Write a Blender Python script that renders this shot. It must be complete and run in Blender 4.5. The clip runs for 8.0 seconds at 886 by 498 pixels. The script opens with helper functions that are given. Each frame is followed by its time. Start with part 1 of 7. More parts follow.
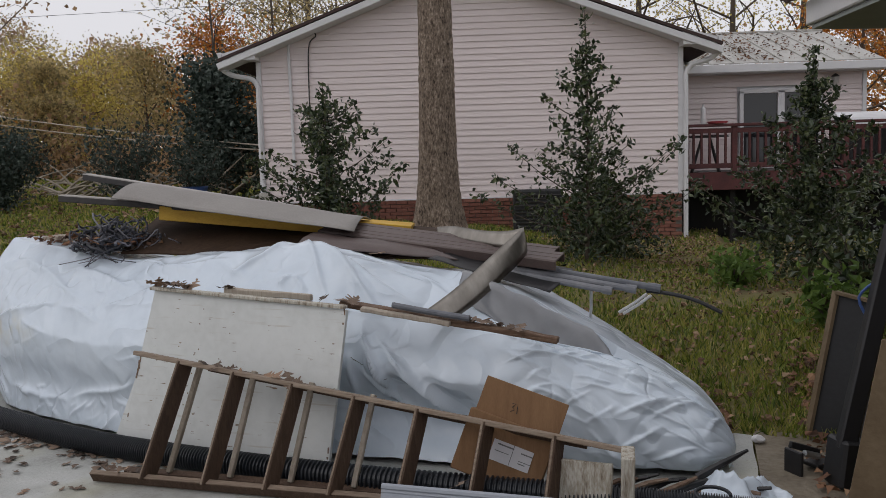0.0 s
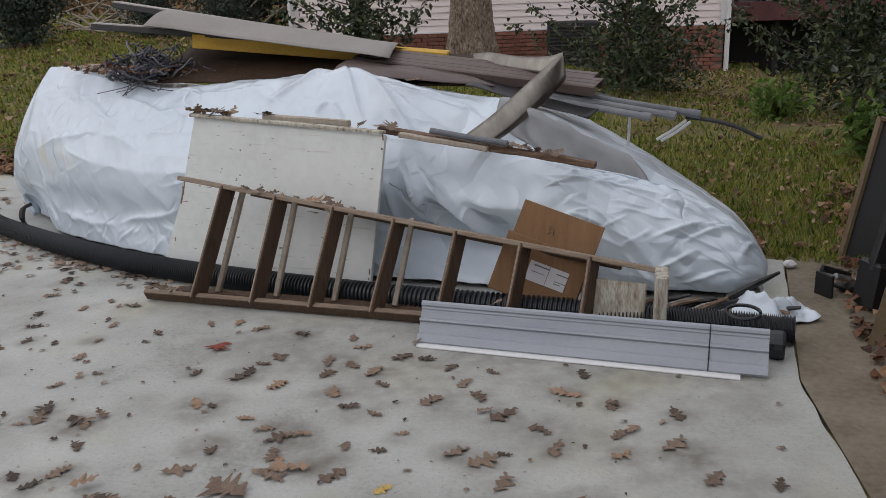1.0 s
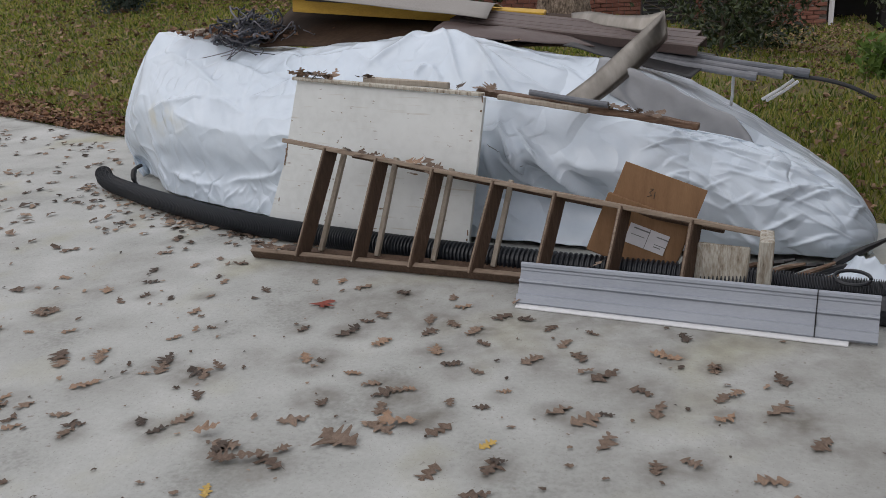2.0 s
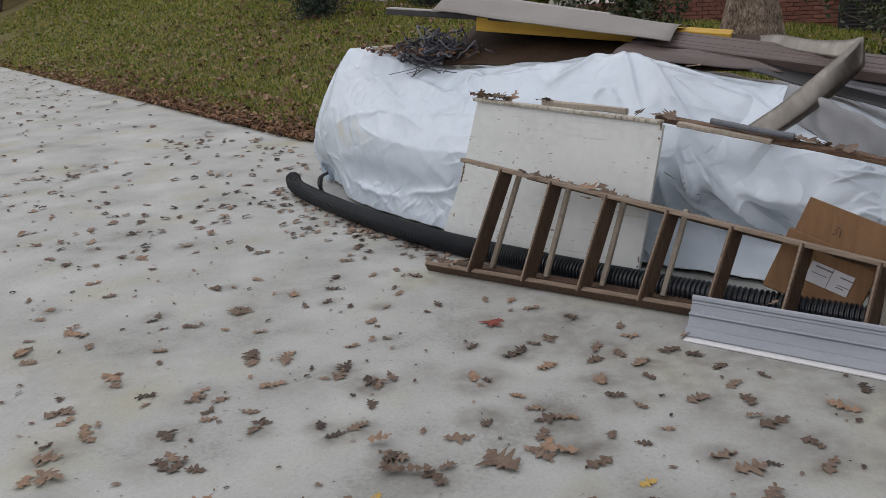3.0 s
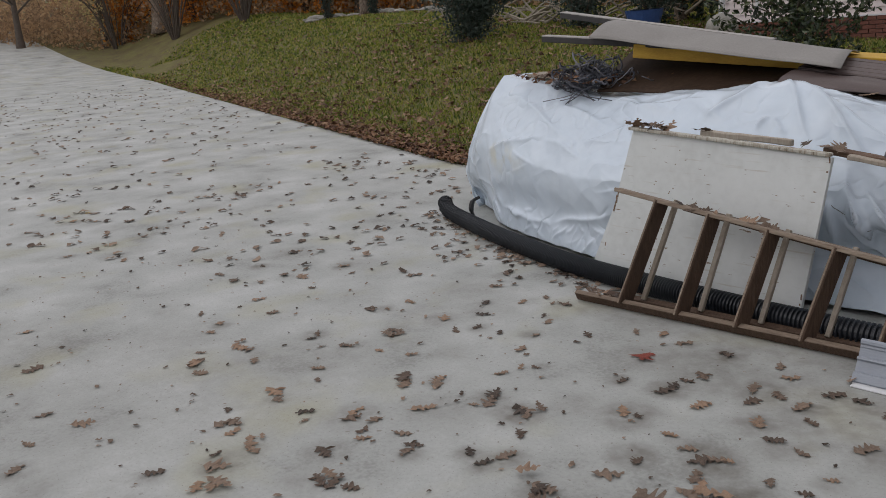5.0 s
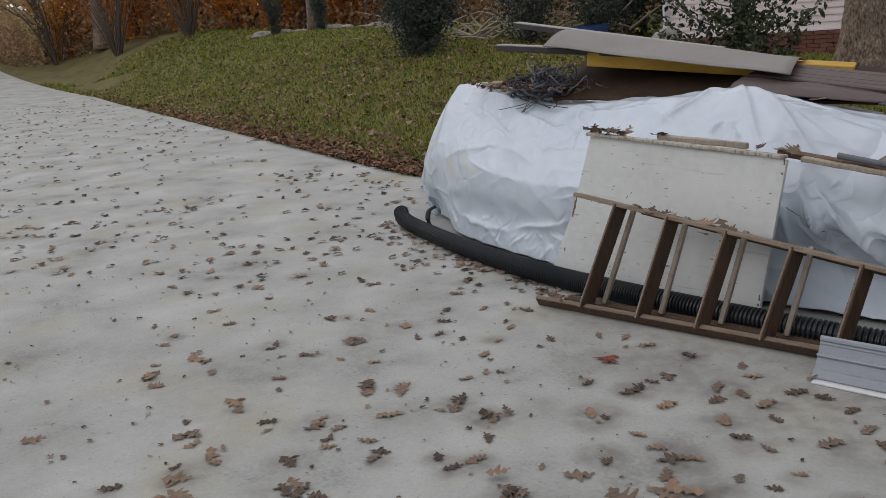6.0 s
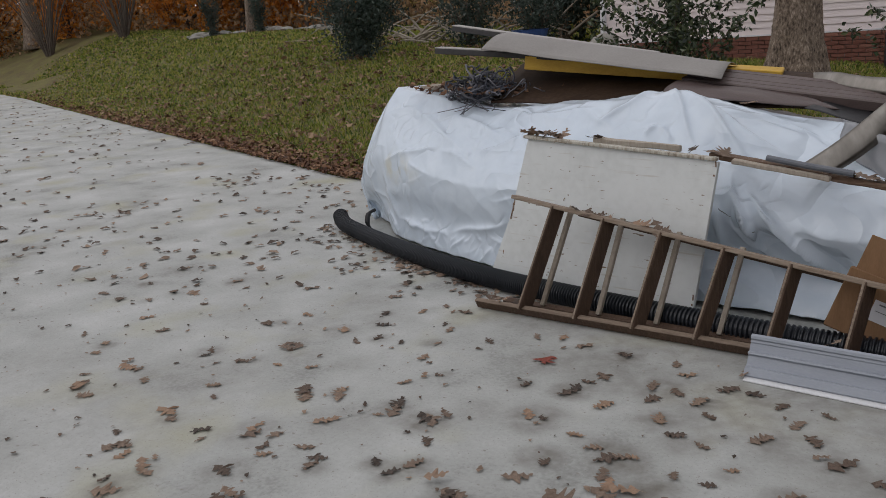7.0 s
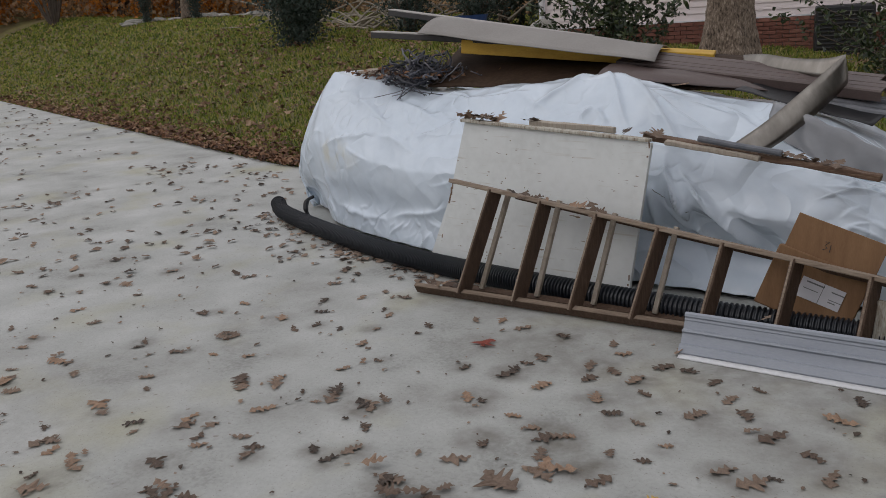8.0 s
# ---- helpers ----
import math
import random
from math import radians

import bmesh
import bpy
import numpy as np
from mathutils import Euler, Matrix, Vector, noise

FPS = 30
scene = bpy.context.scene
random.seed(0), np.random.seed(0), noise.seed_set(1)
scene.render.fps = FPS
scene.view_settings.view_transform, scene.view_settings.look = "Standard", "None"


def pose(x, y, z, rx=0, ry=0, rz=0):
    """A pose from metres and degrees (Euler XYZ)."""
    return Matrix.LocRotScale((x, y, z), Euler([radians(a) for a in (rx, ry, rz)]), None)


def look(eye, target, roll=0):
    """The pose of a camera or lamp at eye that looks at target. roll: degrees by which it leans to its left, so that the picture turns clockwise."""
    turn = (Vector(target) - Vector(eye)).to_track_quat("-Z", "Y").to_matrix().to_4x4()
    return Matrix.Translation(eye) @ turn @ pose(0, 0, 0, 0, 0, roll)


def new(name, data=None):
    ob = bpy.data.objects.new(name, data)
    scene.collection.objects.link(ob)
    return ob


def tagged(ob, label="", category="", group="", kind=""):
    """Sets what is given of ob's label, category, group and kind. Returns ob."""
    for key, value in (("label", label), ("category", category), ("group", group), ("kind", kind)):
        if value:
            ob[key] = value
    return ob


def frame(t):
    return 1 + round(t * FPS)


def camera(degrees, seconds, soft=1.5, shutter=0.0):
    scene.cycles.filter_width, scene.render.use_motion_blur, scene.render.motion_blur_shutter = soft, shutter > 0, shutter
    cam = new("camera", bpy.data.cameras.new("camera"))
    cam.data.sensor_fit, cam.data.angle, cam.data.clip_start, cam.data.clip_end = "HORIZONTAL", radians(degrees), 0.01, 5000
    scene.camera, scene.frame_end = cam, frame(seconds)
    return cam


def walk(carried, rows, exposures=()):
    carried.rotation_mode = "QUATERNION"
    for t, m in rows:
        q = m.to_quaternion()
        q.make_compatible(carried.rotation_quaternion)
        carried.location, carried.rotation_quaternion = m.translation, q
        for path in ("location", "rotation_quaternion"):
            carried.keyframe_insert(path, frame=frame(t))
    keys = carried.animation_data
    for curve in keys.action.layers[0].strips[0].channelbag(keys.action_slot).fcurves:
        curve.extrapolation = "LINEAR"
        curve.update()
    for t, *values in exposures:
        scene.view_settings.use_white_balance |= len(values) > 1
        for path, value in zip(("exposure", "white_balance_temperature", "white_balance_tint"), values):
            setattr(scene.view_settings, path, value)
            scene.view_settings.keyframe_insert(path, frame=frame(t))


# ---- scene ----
cam = camera(54.7, 8.0, soft=0.7)
PATH = [
    (0, (-0.799, -0.493, 1.358), (-0.909, 1.495, 1.17), -1.6),
    (0.5, (-0.801, -0.505, 1.334), (-0.931, 1.471, 1.052), -2.0),
    (0.7, (-0.81, -0.517, 1.318), (-0.959, 1.442, 0.942), -2.0),
    (1, (-0.834, -0.539, 1.3), (-1.019, 1.375, 0.749), -2.0),
    (1.2, (-0.845, -0.553, 1.297), (-1.061, 1.325, 0.595), -4.6),
    (1.5, (-0.858, -0.569, 1.296), (-1.111, 1.279, 0.574), -4.9),
    (1.7, (-0.872, -0.575, 1.301), (-1.154, 1.28, 0.63), -4.1),
    (2, (-0.891, -0.588, 1.321), (-1.27, 1.272, 0.69), -3.3),
    (2.2, (-0.895, -0.604, 1.34), (-1.39, 1.232, 0.72), -3.4),
    (3.3, (-0.889, -0.656, 1.46), (-1.683, 1.07, 0.833), -4.0),
    (3.5, (-0.896, -0.662, 1.462), (-1.722, 1.039, 0.811), -4.2),
    (4, (-0.908, -0.68, 1.476), (-1.847, 0.967, 0.839), -3.7),
    (4.5, (-0.905, -0.688, 1.497), (-1.958, 0.897, 0.88), -4.8),
    (4.7, (-0.891, -0.682, 1.506), (-1.949, 0.918, 0.937), -4.9),
    (5.8, (-0.969, -0.704, 1.453), (-1.958, 0.953, 0.928), -4.7),
    (6, (-0.969, -0.699, 1.446), (-1.917, 0.985, 0.931), -4.7),
    (6.5, (-0.961, -0.676, 1.444), (-1.844, 1.041, 0.92), -4.2),
    (7, (-0.956, -0.674, 1.437), (-1.786, 1.07, 0.92), -4.1),
    (7.5, (-0.956, -0.678, 1.445), (-1.81, 1.055, 0.926), -4.0),
    (8, (-0.933, -0.646, 1.413), (-1.644, 1.14, 0.86), -4.1),
]
walk(cam, [(t, look(eye, target, roll)) for t, eye, target, roll in PATH],
     exposures=[(0, -0.52, 6500, 14), (0.6, -0.42, 6500, 14), (1, -0.30, 6500, 14), (2, -0.24, 6500, 14), (3.5, -0.35, 6500, 14), (4.2, -0.37, 6500, 14), (4.6, -0.50, 6500, 14), (6, -0.50, 6500, 14), (8, -0.55, 6500, 14)])


# ---- light ----
world = bpy.data.worlds.new("overcast_sky")
scene.world = world
world.use_nodes = True
wn = world.node_tree.nodes
wl = world.node_tree.links
sky = wn.new("ShaderNodeTexSky")
sky.sky_type = "NISHITA"
sky.sun_disc = False
sky.sun_elevation = radians(52)
sky.sun_rotation = radians(241)
sky.dust_density = 1.5
sky.air_density = 1.0
soften = wn.new("ShaderNodeHueSaturation")
soften.inputs["Saturation"].default_value = 0.36
wl.new(sky.outputs[0], soften.inputs["Color"])
cloud = wn.new("ShaderNodeMix")
cloud.data_type = "RGBA"
cloud.inputs["Factor"].default_value = 0.82
cloud.inputs["B"].default_value = (8.6, 8.7, 8.9, 1)
wl.new(soften.outputs[0], cloud.inputs["A"])
wl.new(cloud.outputs["Result"], wn["Background"].inputs["Color"])
wn["Background"].inputs["Strength"].default_value = 0.135

sun_data = bpy.data.lights.new("sun", "SUN")
sun_data.energy = 0.55
sun_data.angle = radians(40)
sun_data.color = (1.0, 0.96, 0.90)
sun = new("sun", sun_data)
sun.matrix_world = look((-11, -6, 12), (0, 0, 0))


# ---- materials ----
def mat(name, stops, scale=6.0, rough=0.7, bump=0.2, bump_scale=40.0, metal=0.0, stretch=(1, 1, 1), rand=0.0,
        island=0.0, spec=0.5, detail=6.0, mid=0.5, spread=0.25, fine=0.35):
    """A noise-driven surface: colour stops at a coarse and a fine scale, bump, and a change from piece to piece."""
    m = bpy.data.materials.new(name)
    m.use_nodes = True
    n, l = m.node_tree.nodes, m.node_tree.links
    b = n["Principled BSDF"]
    tc = n.new("ShaderNodeTexCoord")
    mp = n.new("ShaderNodeMapping")
    mp.inputs["Scale"].default_value = stretch
    l.new(tc.outputs["Object"], mp.inputs["Vector"])
    n1 = n.new("ShaderNodeTexNoise")
    n1.inputs["Scale"].default_value = scale
    n1.inputs["Detail"].default_value = detail
    n1.inputs["Roughness"].default_value = 0.6
    n2 = n.new("ShaderNodeTexNoise")
    n2.inputs["Scale"].default_value = bump_scale
    n2.inputs["Detail"].default_value = 5
    l.new(mp.outputs[0], n1.inputs["Vector"])
    l.new(mp.outputs[0], n2.inputs["Vector"])
    mixf = n.new("ShaderNodeMix")
    mixf.inputs["Factor"].default_value = fine
    l.new(n1.outputs["Fac"], mixf.inputs["A"])
    l.new(n2.outputs["Fac"], mixf.inputs["B"])
    fac = mixf.outputs["Result"]
    if rand:
        oi = n.new("ShaderNodeObjectInfo")
        ma = n.new("ShaderNodeMath")
        ma.operation = "MULTIPLY_ADD"
        ma.inputs[1].default_value = rand
        l.new(oi.outputs["Random"], ma.inputs[0])
        l.new(fac, ma.inputs[2])
        sb = n.new("ShaderNodeMath")
        sb.operation = "SUBTRACT"
        sb.inputs[1].default_value = rand / 2
        l.new(ma.outputs[0], sb.inputs[0])
        fac = sb.outputs[0]
    if island:
        ge = n.new("ShaderNodeNewGeometry")
        ma = n.new("ShaderNodeMath")
        ma.operation = "MULTIPLY_ADD"
        ma.inputs[1].default_value = island
        l.new(ge.outputs["Random Per Island"], ma.inputs[0])
        l.new(fac, ma.inputs[2])
        sb = n.new("ShaderNodeMath")
        sb.operation = "SUBTRACT"
        sb.inputs[1].default_value = island / 2
        l.new(ma.outputs[0], sb.inputs[0])
        fac = sb.outputs[0]
    ramp = n.new("ShaderNodeValToRGB")
    cr = ramp.color_ramp
    k = len(stops)
    lo, hi = mid - spread, mid + spread
    cr.elements[0].position, cr.elements[0].color = lo, (*stops[0], 1)
    cr.elements[1].position, cr.elements[1].color = hi, (*stops[-1], 1)
    for i in range(1, k - 1):
        e = cr.elements.new(lo + (hi - lo) * i / (k - 1))
        e.color = (*stops[i], 1)
    l.new(fac, ramp.inputs[0])
    l.new(ramp.outputs[0], b.inputs["Base Color"])
    b.inputs["Roughness"].default_value = rough
    b.inputs["Metallic"].default_value = metal
    b.inputs["Specular IOR Level"].default_value = spec
    if bump:
        bp = n.new("ShaderNodeBump")
        bp.inputs["Strength"].default_value = bump
        bp.inputs["Distance"].default_value = 0.01
        l.new(n2.outputs["Fac"], bp.inputs["Height"])
        l.new(bp.outputs[0], b.inputs["Normal"])
    return m


def leaf_mat(name, stops, rough=0.55, thin=0.35):
    """Leaves: colour from leaf to leaf, some light through the blade."""
    m = mat(name, stops, scale=3.0, rough=rough, bump=0.0, island=0.9, mid=0.5, spread=0.45, spec=0.4)
    n, l = m.node_tree.nodes, m.node_tree.links
    b = n["Principled BSDF"]
    tr = n.new("ShaderNodeBsdfTranslucent")
    ramp = [x for x in n if x.type == "VALTORGB"][0]
    l.new(ramp.outputs[0], tr.inputs["Color"])
    mx = n.new("ShaderNodeMixShader")
    mx.inputs[0].default_value = thin
    l.new(b.outputs[0], mx.inputs[1])
    l.new(tr.outputs[0], mx.inputs[2])
    l.new(mx.outputs[0], n["Material Output"].inputs["Surface"])
    return m


def slab_mat():
    m = mat("weathered_concrete", [(0.222, 0.225, 0.208), (0.352, 0.361, 0.343), (0.418, 0.428, 0.410), (0.492, 0.502, 0.486)], scale=1.5, rough=0.7, bump=0.3,
            bump_scale=60, spread=0.17, fine=0.2, detail=9)
    n, l = m.node_tree.nodes, m.node_tree.links
    b = n["Principled BSDF"]
    ramp = [x for x in n if x.type == "VALTORGB"][0]
    tc = [x for x in n if x.type == "TEX_COORD"][0]
    # yellow-green tinge in broad patches
    ny = n.new("ShaderNodeTexNoise")
    ny.inputs["Scale"].default_value = 1.7
    ny.inputs["Detail"].default_value = 4
    l.new(tc.outputs["Object"], ny.inputs["Vector"])
    ry = n.new("ShaderNodeMapRange")
    ry.inputs["From Min"].default_value, ry.inputs["From Max"].default_value = 0.54, 0.72
    ry.inputs["To Max"].default_value = 0.55
    l.new(ny.outputs["Fac"], ry.inputs["Value"])
    mx = n.new("ShaderNodeMix")
    mx.data_type = "RGBA"
    mx.inputs["B"].default_value = (0.37, 0.355, 0.225, 1)
    l.new(ry.outputs[0], mx.inputs["Factor"])
    l.new(ramp.outputs[0], mx.inputs["A"])
    # damp rings that leaves have left, and shade painted in along the ladder
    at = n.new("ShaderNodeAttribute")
    at.attribute_name = "damp_shade"
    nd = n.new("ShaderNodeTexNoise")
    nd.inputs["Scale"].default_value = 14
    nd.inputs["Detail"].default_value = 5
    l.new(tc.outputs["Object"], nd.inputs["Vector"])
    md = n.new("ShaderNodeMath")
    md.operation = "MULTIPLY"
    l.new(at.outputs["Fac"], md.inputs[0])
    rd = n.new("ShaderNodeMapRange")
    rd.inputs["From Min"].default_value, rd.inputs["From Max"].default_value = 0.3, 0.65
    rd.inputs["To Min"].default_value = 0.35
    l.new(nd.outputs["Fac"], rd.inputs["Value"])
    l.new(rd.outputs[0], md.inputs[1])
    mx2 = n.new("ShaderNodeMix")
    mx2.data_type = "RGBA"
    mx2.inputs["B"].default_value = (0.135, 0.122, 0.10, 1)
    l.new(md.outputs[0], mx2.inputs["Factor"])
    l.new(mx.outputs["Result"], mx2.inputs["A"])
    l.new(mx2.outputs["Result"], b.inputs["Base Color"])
    return m


def wood_mat(name, stops, along=(1, 14, 14), rough=0.75, rand=0.25, scale=5):
    return mat(name, stops, scale=scale, rough=rough, bump=0.35, bump_scale=18, stretch=along, rand=rand)


M_SLAB = slab_mat()
M_LAWN = mat("lawn_soil", [(0.06, 0.04, 0.022), (0.11, 0.085, 0.035), (0.14, 0.13, 0.036), (0.19, 0.15, 0.065)], scale=1.6, rough=0.95,
             bump=0.8, bump_scale=26, spread=0.2, fine=0.45)
M_GRASS = leaf_mat("grass_blades", [(0.05, 0.085, 0.014), (0.13, 0.18, 0.026), (0.25, 0.27, 0.042), (0.38, 0.31, 0.11)], thin=0.3)
M_LITTER = leaf_mat("dead_leaf_litter", [(0.05, 0.026, 0.016), (0.13, 0.062, 0.035), (0.22, 0.115, 0.06), (0.32, 0.20, 0.12)], rough=0.8, thin=0.12)
M_CRUMB = leaf_mat("grey_brown_leaf_bits", [(0.055, 0.043, 0.036), (0.13, 0.095, 0.073), (0.22, 0.16, 0.12), (0.34, 0.25, 0.185)], rough=0.85, thin=0.1)
M_LAWNLEAF = leaf_mat("bleached_leaf_litter", [(0.07, 0.04, 0.024), (0.15, 0.085, 0.048), (0.23, 0.145, 0.085), (0.36, 0.25, 0.16)], rough=0.8, thin=0.12)
M_LEAF = mat("fallen_oak_leaf", [(0.06, 0.046, 0.037), (0.145, 0.10, 0.073), (0.225, 0.165, 0.123), (0.35, 0.225, 0.145)], scale=18, rough=0.8,
             bump=0.5, bump_scale=60, rand=0.75, spread=0.4)
M_LEAFRED = mat("fallen_red_leaf", [(0.16, 0.03, 0.02), (0.27, 0.06, 0.035)], scale=20, rough=0.7, bump_scale=60)
M_LEAFYEL = mat("fallen_yellow_leaf", [(0.42, 0.26, 0.06), (0.55, 0.40, 0.12)], scale=20, rough=0.7, bump_scale=60)
M_TARP = mat("white_plastic_sheeting", [(0.52, 0.60, 0.69), (0.60, 0.68, 0.76), (0.66, 0.735, 0.81)], scale=2.2, rough=0.24, bump=0.15, bump_scale=13,
             spread=0.3, spec=0.5)
def stain_on(m, centre, stretch_, radius, colour, strength):
    """A blotchy stain of its own shape round a place on the thing."""
    n, l = m.node_tree.nodes, m.node_tree.links
    b = n["Principled BSDF"]
    was = b.inputs["Base Color"].links[0].from_socket
    tc = n.new("ShaderNodeTexCoord")
    mp = n.new("ShaderNodeMapping")
    mp.vector_type = "POINT"
    mp.inputs["Location"].default_value = [-c * q for c, q in zip(centre, stretch_)]
    mp.inputs["Scale"].default_value = stretch_
    l.new(tc.outputs["Object"], mp.inputs["Vector"])
    ln = n.new("ShaderNodeVectorMath")
    ln.operation = "LENGTH"
    l.new(mp.outputs[0], ln.inputs[0])
    rg = n.new("ShaderNodeMapRange")
    rg.inputs["From Min"].default_value, rg.inputs["From Max"].default_value = radius, radius * 0.2
    l.new(ln.outputs["Value"], rg.inputs["Value"])
    nz_ = n.new("ShaderNodeTexNoise")
    nz_.inputs["Scale"].default_value = 7
    nz_.inputs["Detail"].default_value = 5
    l.new(tc.outputs["Object"], nz_.inputs["Vector"])
    r2 = n.new("ShaderNodeMapRange")
    r2.inputs["From Min"].default_value, r2.inputs["From Max"].default_value = 0.48, 0.62
    r2.inputs["To Max"].default_value = strength
    l.new(nz_.outputs["Fac"], r2.inputs["Value"])
    mu = n.new("ShaderNodeMath")
    mu.operation = "MULTIPLY"
    l.new(rg.outputs[0], mu.inputs[0])
    l.new(r2.outputs[0], mu.inputs[1])
    mx = n.new("ShaderNodeMix")
    mx.data_type = "RGBA"
    mx.inputs["B"].default_value = (*colour, 1)
    l.new(mu.outputs[0], mx.inputs["Factor"])
    l.new(was, mx.inputs["A"])
    l.new(mx.outputs["Result"], b.inputs["Base Color"])


def crumpled(m, layers):
    """Sharp crease lines that come and go, as bump: (scale, slope, stretch) for each layer."""
    n, l = m.node_tree.nodes, m.node_tree.links
    b = n["Principled BSDF"]
    under = b.inputs["Normal"].links[0].from_socket
    tc = n.new("ShaderNodeTexCoord")
    wn = n.new("ShaderNodeTexNoise")
    wn.inputs["Scale"].default_value = 2.2
    wn.inputs["Detail"].default_value = 3
    l.new(tc.outputs["Object"], wn.inputs["Vector"])
    ws = n.new("ShaderNodeVectorMath")
    ws.operation = "MULTIPLY_ADD"
    ws.inputs[1].default_value = (0.15, 0.15, 0.15)
    l.new(wn.outputs["Color"], ws.inputs[0])
    l.new(tc.outputs["Object"], ws.inputs[2])
    for sc, slope, stretch_ in layers:
        mp = n.new("ShaderNodeMapping")
        mp.inputs["Rotation"].default_value = (0.3, 0.6, 0.2)
        mp.inputs["Scale"].default_value = [sc * q for q in stretch_]
        l.new(ws.outputs[0], mp.inputs["Vector"])
        no = n.new("ShaderNodeTexNoise")
        no.inputs["Scale"].default_value = 1.0
        no.inputs["Detail"].default_value = 0.0
        l.new(mp.outputs[0], no.inputs["Vector"])
        half = n.new("ShaderNodeMath")
        half.operation = "SUBTRACT"
        half.inputs[1].default_value = 0.5
        l.new(no.outputs["Fac"], half.inputs[0])
        ab = n.new("ShaderNodeMath")
        ab.operation = "ABSOLUTE"
        l.new(half.outputs[0], ab.inputs[0])
        cl = n.new("ShaderNodeMath")
        cl.operation = "SMOOTH_MIN"
        cl.inputs[1].default_value = 0.09
        cl.inputs[2].default_value = 0.06
        l.new(ab.outputs[0], cl.inputs[0])
        mk = n.new("ShaderNodeTexNoise")
        mk.inputs["Scale"].default_value = 0.35
        mk.inputs["Detail"].default_value = 1.0
        l.new(mp.outputs[0], mk.inputs["Vector"])
        mr = n.new("ShaderNodeMapRange")
        mr.inputs["From Min"].default_value, mr.inputs["From Max"].default_value = 0.46, 0.60
        l.new(mk.outputs["Fac"], mr.inputs["Value"])
        dt = n.new("ShaderNodeMath")
        dt.operation = "MULTIPLY"
        l.new(cl.outputs[0], dt.inputs[0])
        l.new(mr.outputs[0], dt.inputs[1])
        bp = n.new("ShaderNodeBump")
        bp.inputs["Strength"].default_value = 1.0
        bp.inputs["Distance"].default_value = slope / sc
        l.new(dt.outputs[0], bp.inputs["Height"])
        l.new(under, bp.inputs["Normal"])
        under = bp.outputs[0]
    l.new(under, b.inputs["Normal"])


crumpled(M_TARP, ((2.4, 0.34, (1, 1, 0.5)), (5.0, -0.42, (0.5, 1, 1)), (9.0, 0.48, (1, 1, 0.6))))
stain_on(M_TARP, (-2.75, 1.15, 0.50), (1, 1, 3.2), 0.42, (0.62, 0.54, 0.30), 0.38)
# grey that stands for the shade in the cover's slack
M_SHADEFILM = mat("shade_grey_film", [(0.20, 0.21, 0.225), (0.27, 0.28, 0.295), (0.33, 0.34, 0.355)], scale=2.5, rough=0.35, bump=0.1, bump_scale=14)
M_PANEL = mat("chipped_white_paint_on_plywood", [(0.50, 0.52, 0.505), (0.63, 0.655, 0.645), (0.69, 0.715, 0.71)], scale=2.2, rough=0.5, bump=0.12,
              bump_scale=24, spread=0.3, stretch=(1, 1, 1))


def flecked(m, stretch_, lo, hi, colour):
    """Small worn spots where the wood shows through, drawn out along the grain."""
    n, l = m.node_tree.nodes, m.node_tree.links
    b = n["Principled BSDF"]
    was = b.inputs["Base Color"].links[0].from_socket
    tc = n.new("ShaderNodeTexCoord")
    mp = n.new("ShaderNodeMapping")
    mp.inputs["Scale"].default_value = stretch_
    l.new(tc.outputs["Object"], mp.inputs["Vector"])
    no = n.new("ShaderNodeTexNoise")
    no.inputs["Scale"].default_value = 1.0
    no.inputs["Detail"].default_value = 3
    l.new(mp.outputs[0], no.inputs["Vector"])
    rg = n.new("ShaderNodeMapRange")
    rg.inputs["From Min"].default_value, rg.inputs["From Max"].default_value = lo, hi
    l.new(no.outputs["Fac"], rg.inputs["Value"])
    mx = n.new("ShaderNodeMix")
    mx.data_type = "RGBA"
    mx.inputs["B"].default_value = (*colour, 1)
    l.new(rg.outputs[0], mx.inputs["Factor"])
    l.new(was, mx.inputs["A"])
    l.new(mx.outputs["Result"], b.inputs["Base Color"])


flecked(M_PANEL, (16, 40, 70), 0.68, 0.74, (0.20, 0.14, 0.09))
flecked(M_PANEL, (4, 20, 60), 0.62, 0.80, (0.50, 0.48, 0.43))
flecked(M_SLAB, (150, 150, 150), 0.62, 0.74, (0.22, 0.21, 0.19))
flecked(M_SLAB, (34, 34, 34), 0.66, 0.74, (0.24, 0.225, 0.20))
M_LADDER = wood_mat("weathered_dark_wood", [(0.04, 0.022, 0.013), (0.075, 0.043, 0.026), (0.13, 0.085, 0.058)], along=(14, 14, 2))
M_LADRAIL = wood_mat("weathered_grey_brown_wood", [(0.12, 0.085, 0.06), (0.22, 0.165, 0.12), (0.33, 0.27, 0.21)], along=(1.5, 14, 14))
M_STRIP = wood_mat("pale_bare_wood", [(0.24, 0.20, 0.15), (0.36, 0.31, 0.25), (0.45, 0.40, 0.33)], along=(14, 14, 2))
M_ROTTEN = wood_mat("rotten_brown_wood", [(0.05, 0.028, 0.018), (0.13, 0.075, 0.045), (0.26, 0.19, 0.14)], along=(2, 14, 14))
M_PEEL = mat("peeling_white_paint_on_wood", [(0.12, 0.085, 0.055), (0.34, 0.30, 0.24), (0.50, 0.48, 0.42), (0.60, 0.585, 0.53)], scale=7, rough=0.85, bump=0.6,
             bump_scale=30, stretch=(6, 6, 1), spread=0.18)
M_HOSE = mat("black_corrugated_plastic", [(0.008, 0.010, 0.014), (0.013, 0.016, 0.021), (0.024, 0.028, 0.034)], scale=5, rough=0.42, bump=0.1, bump_scale=50)
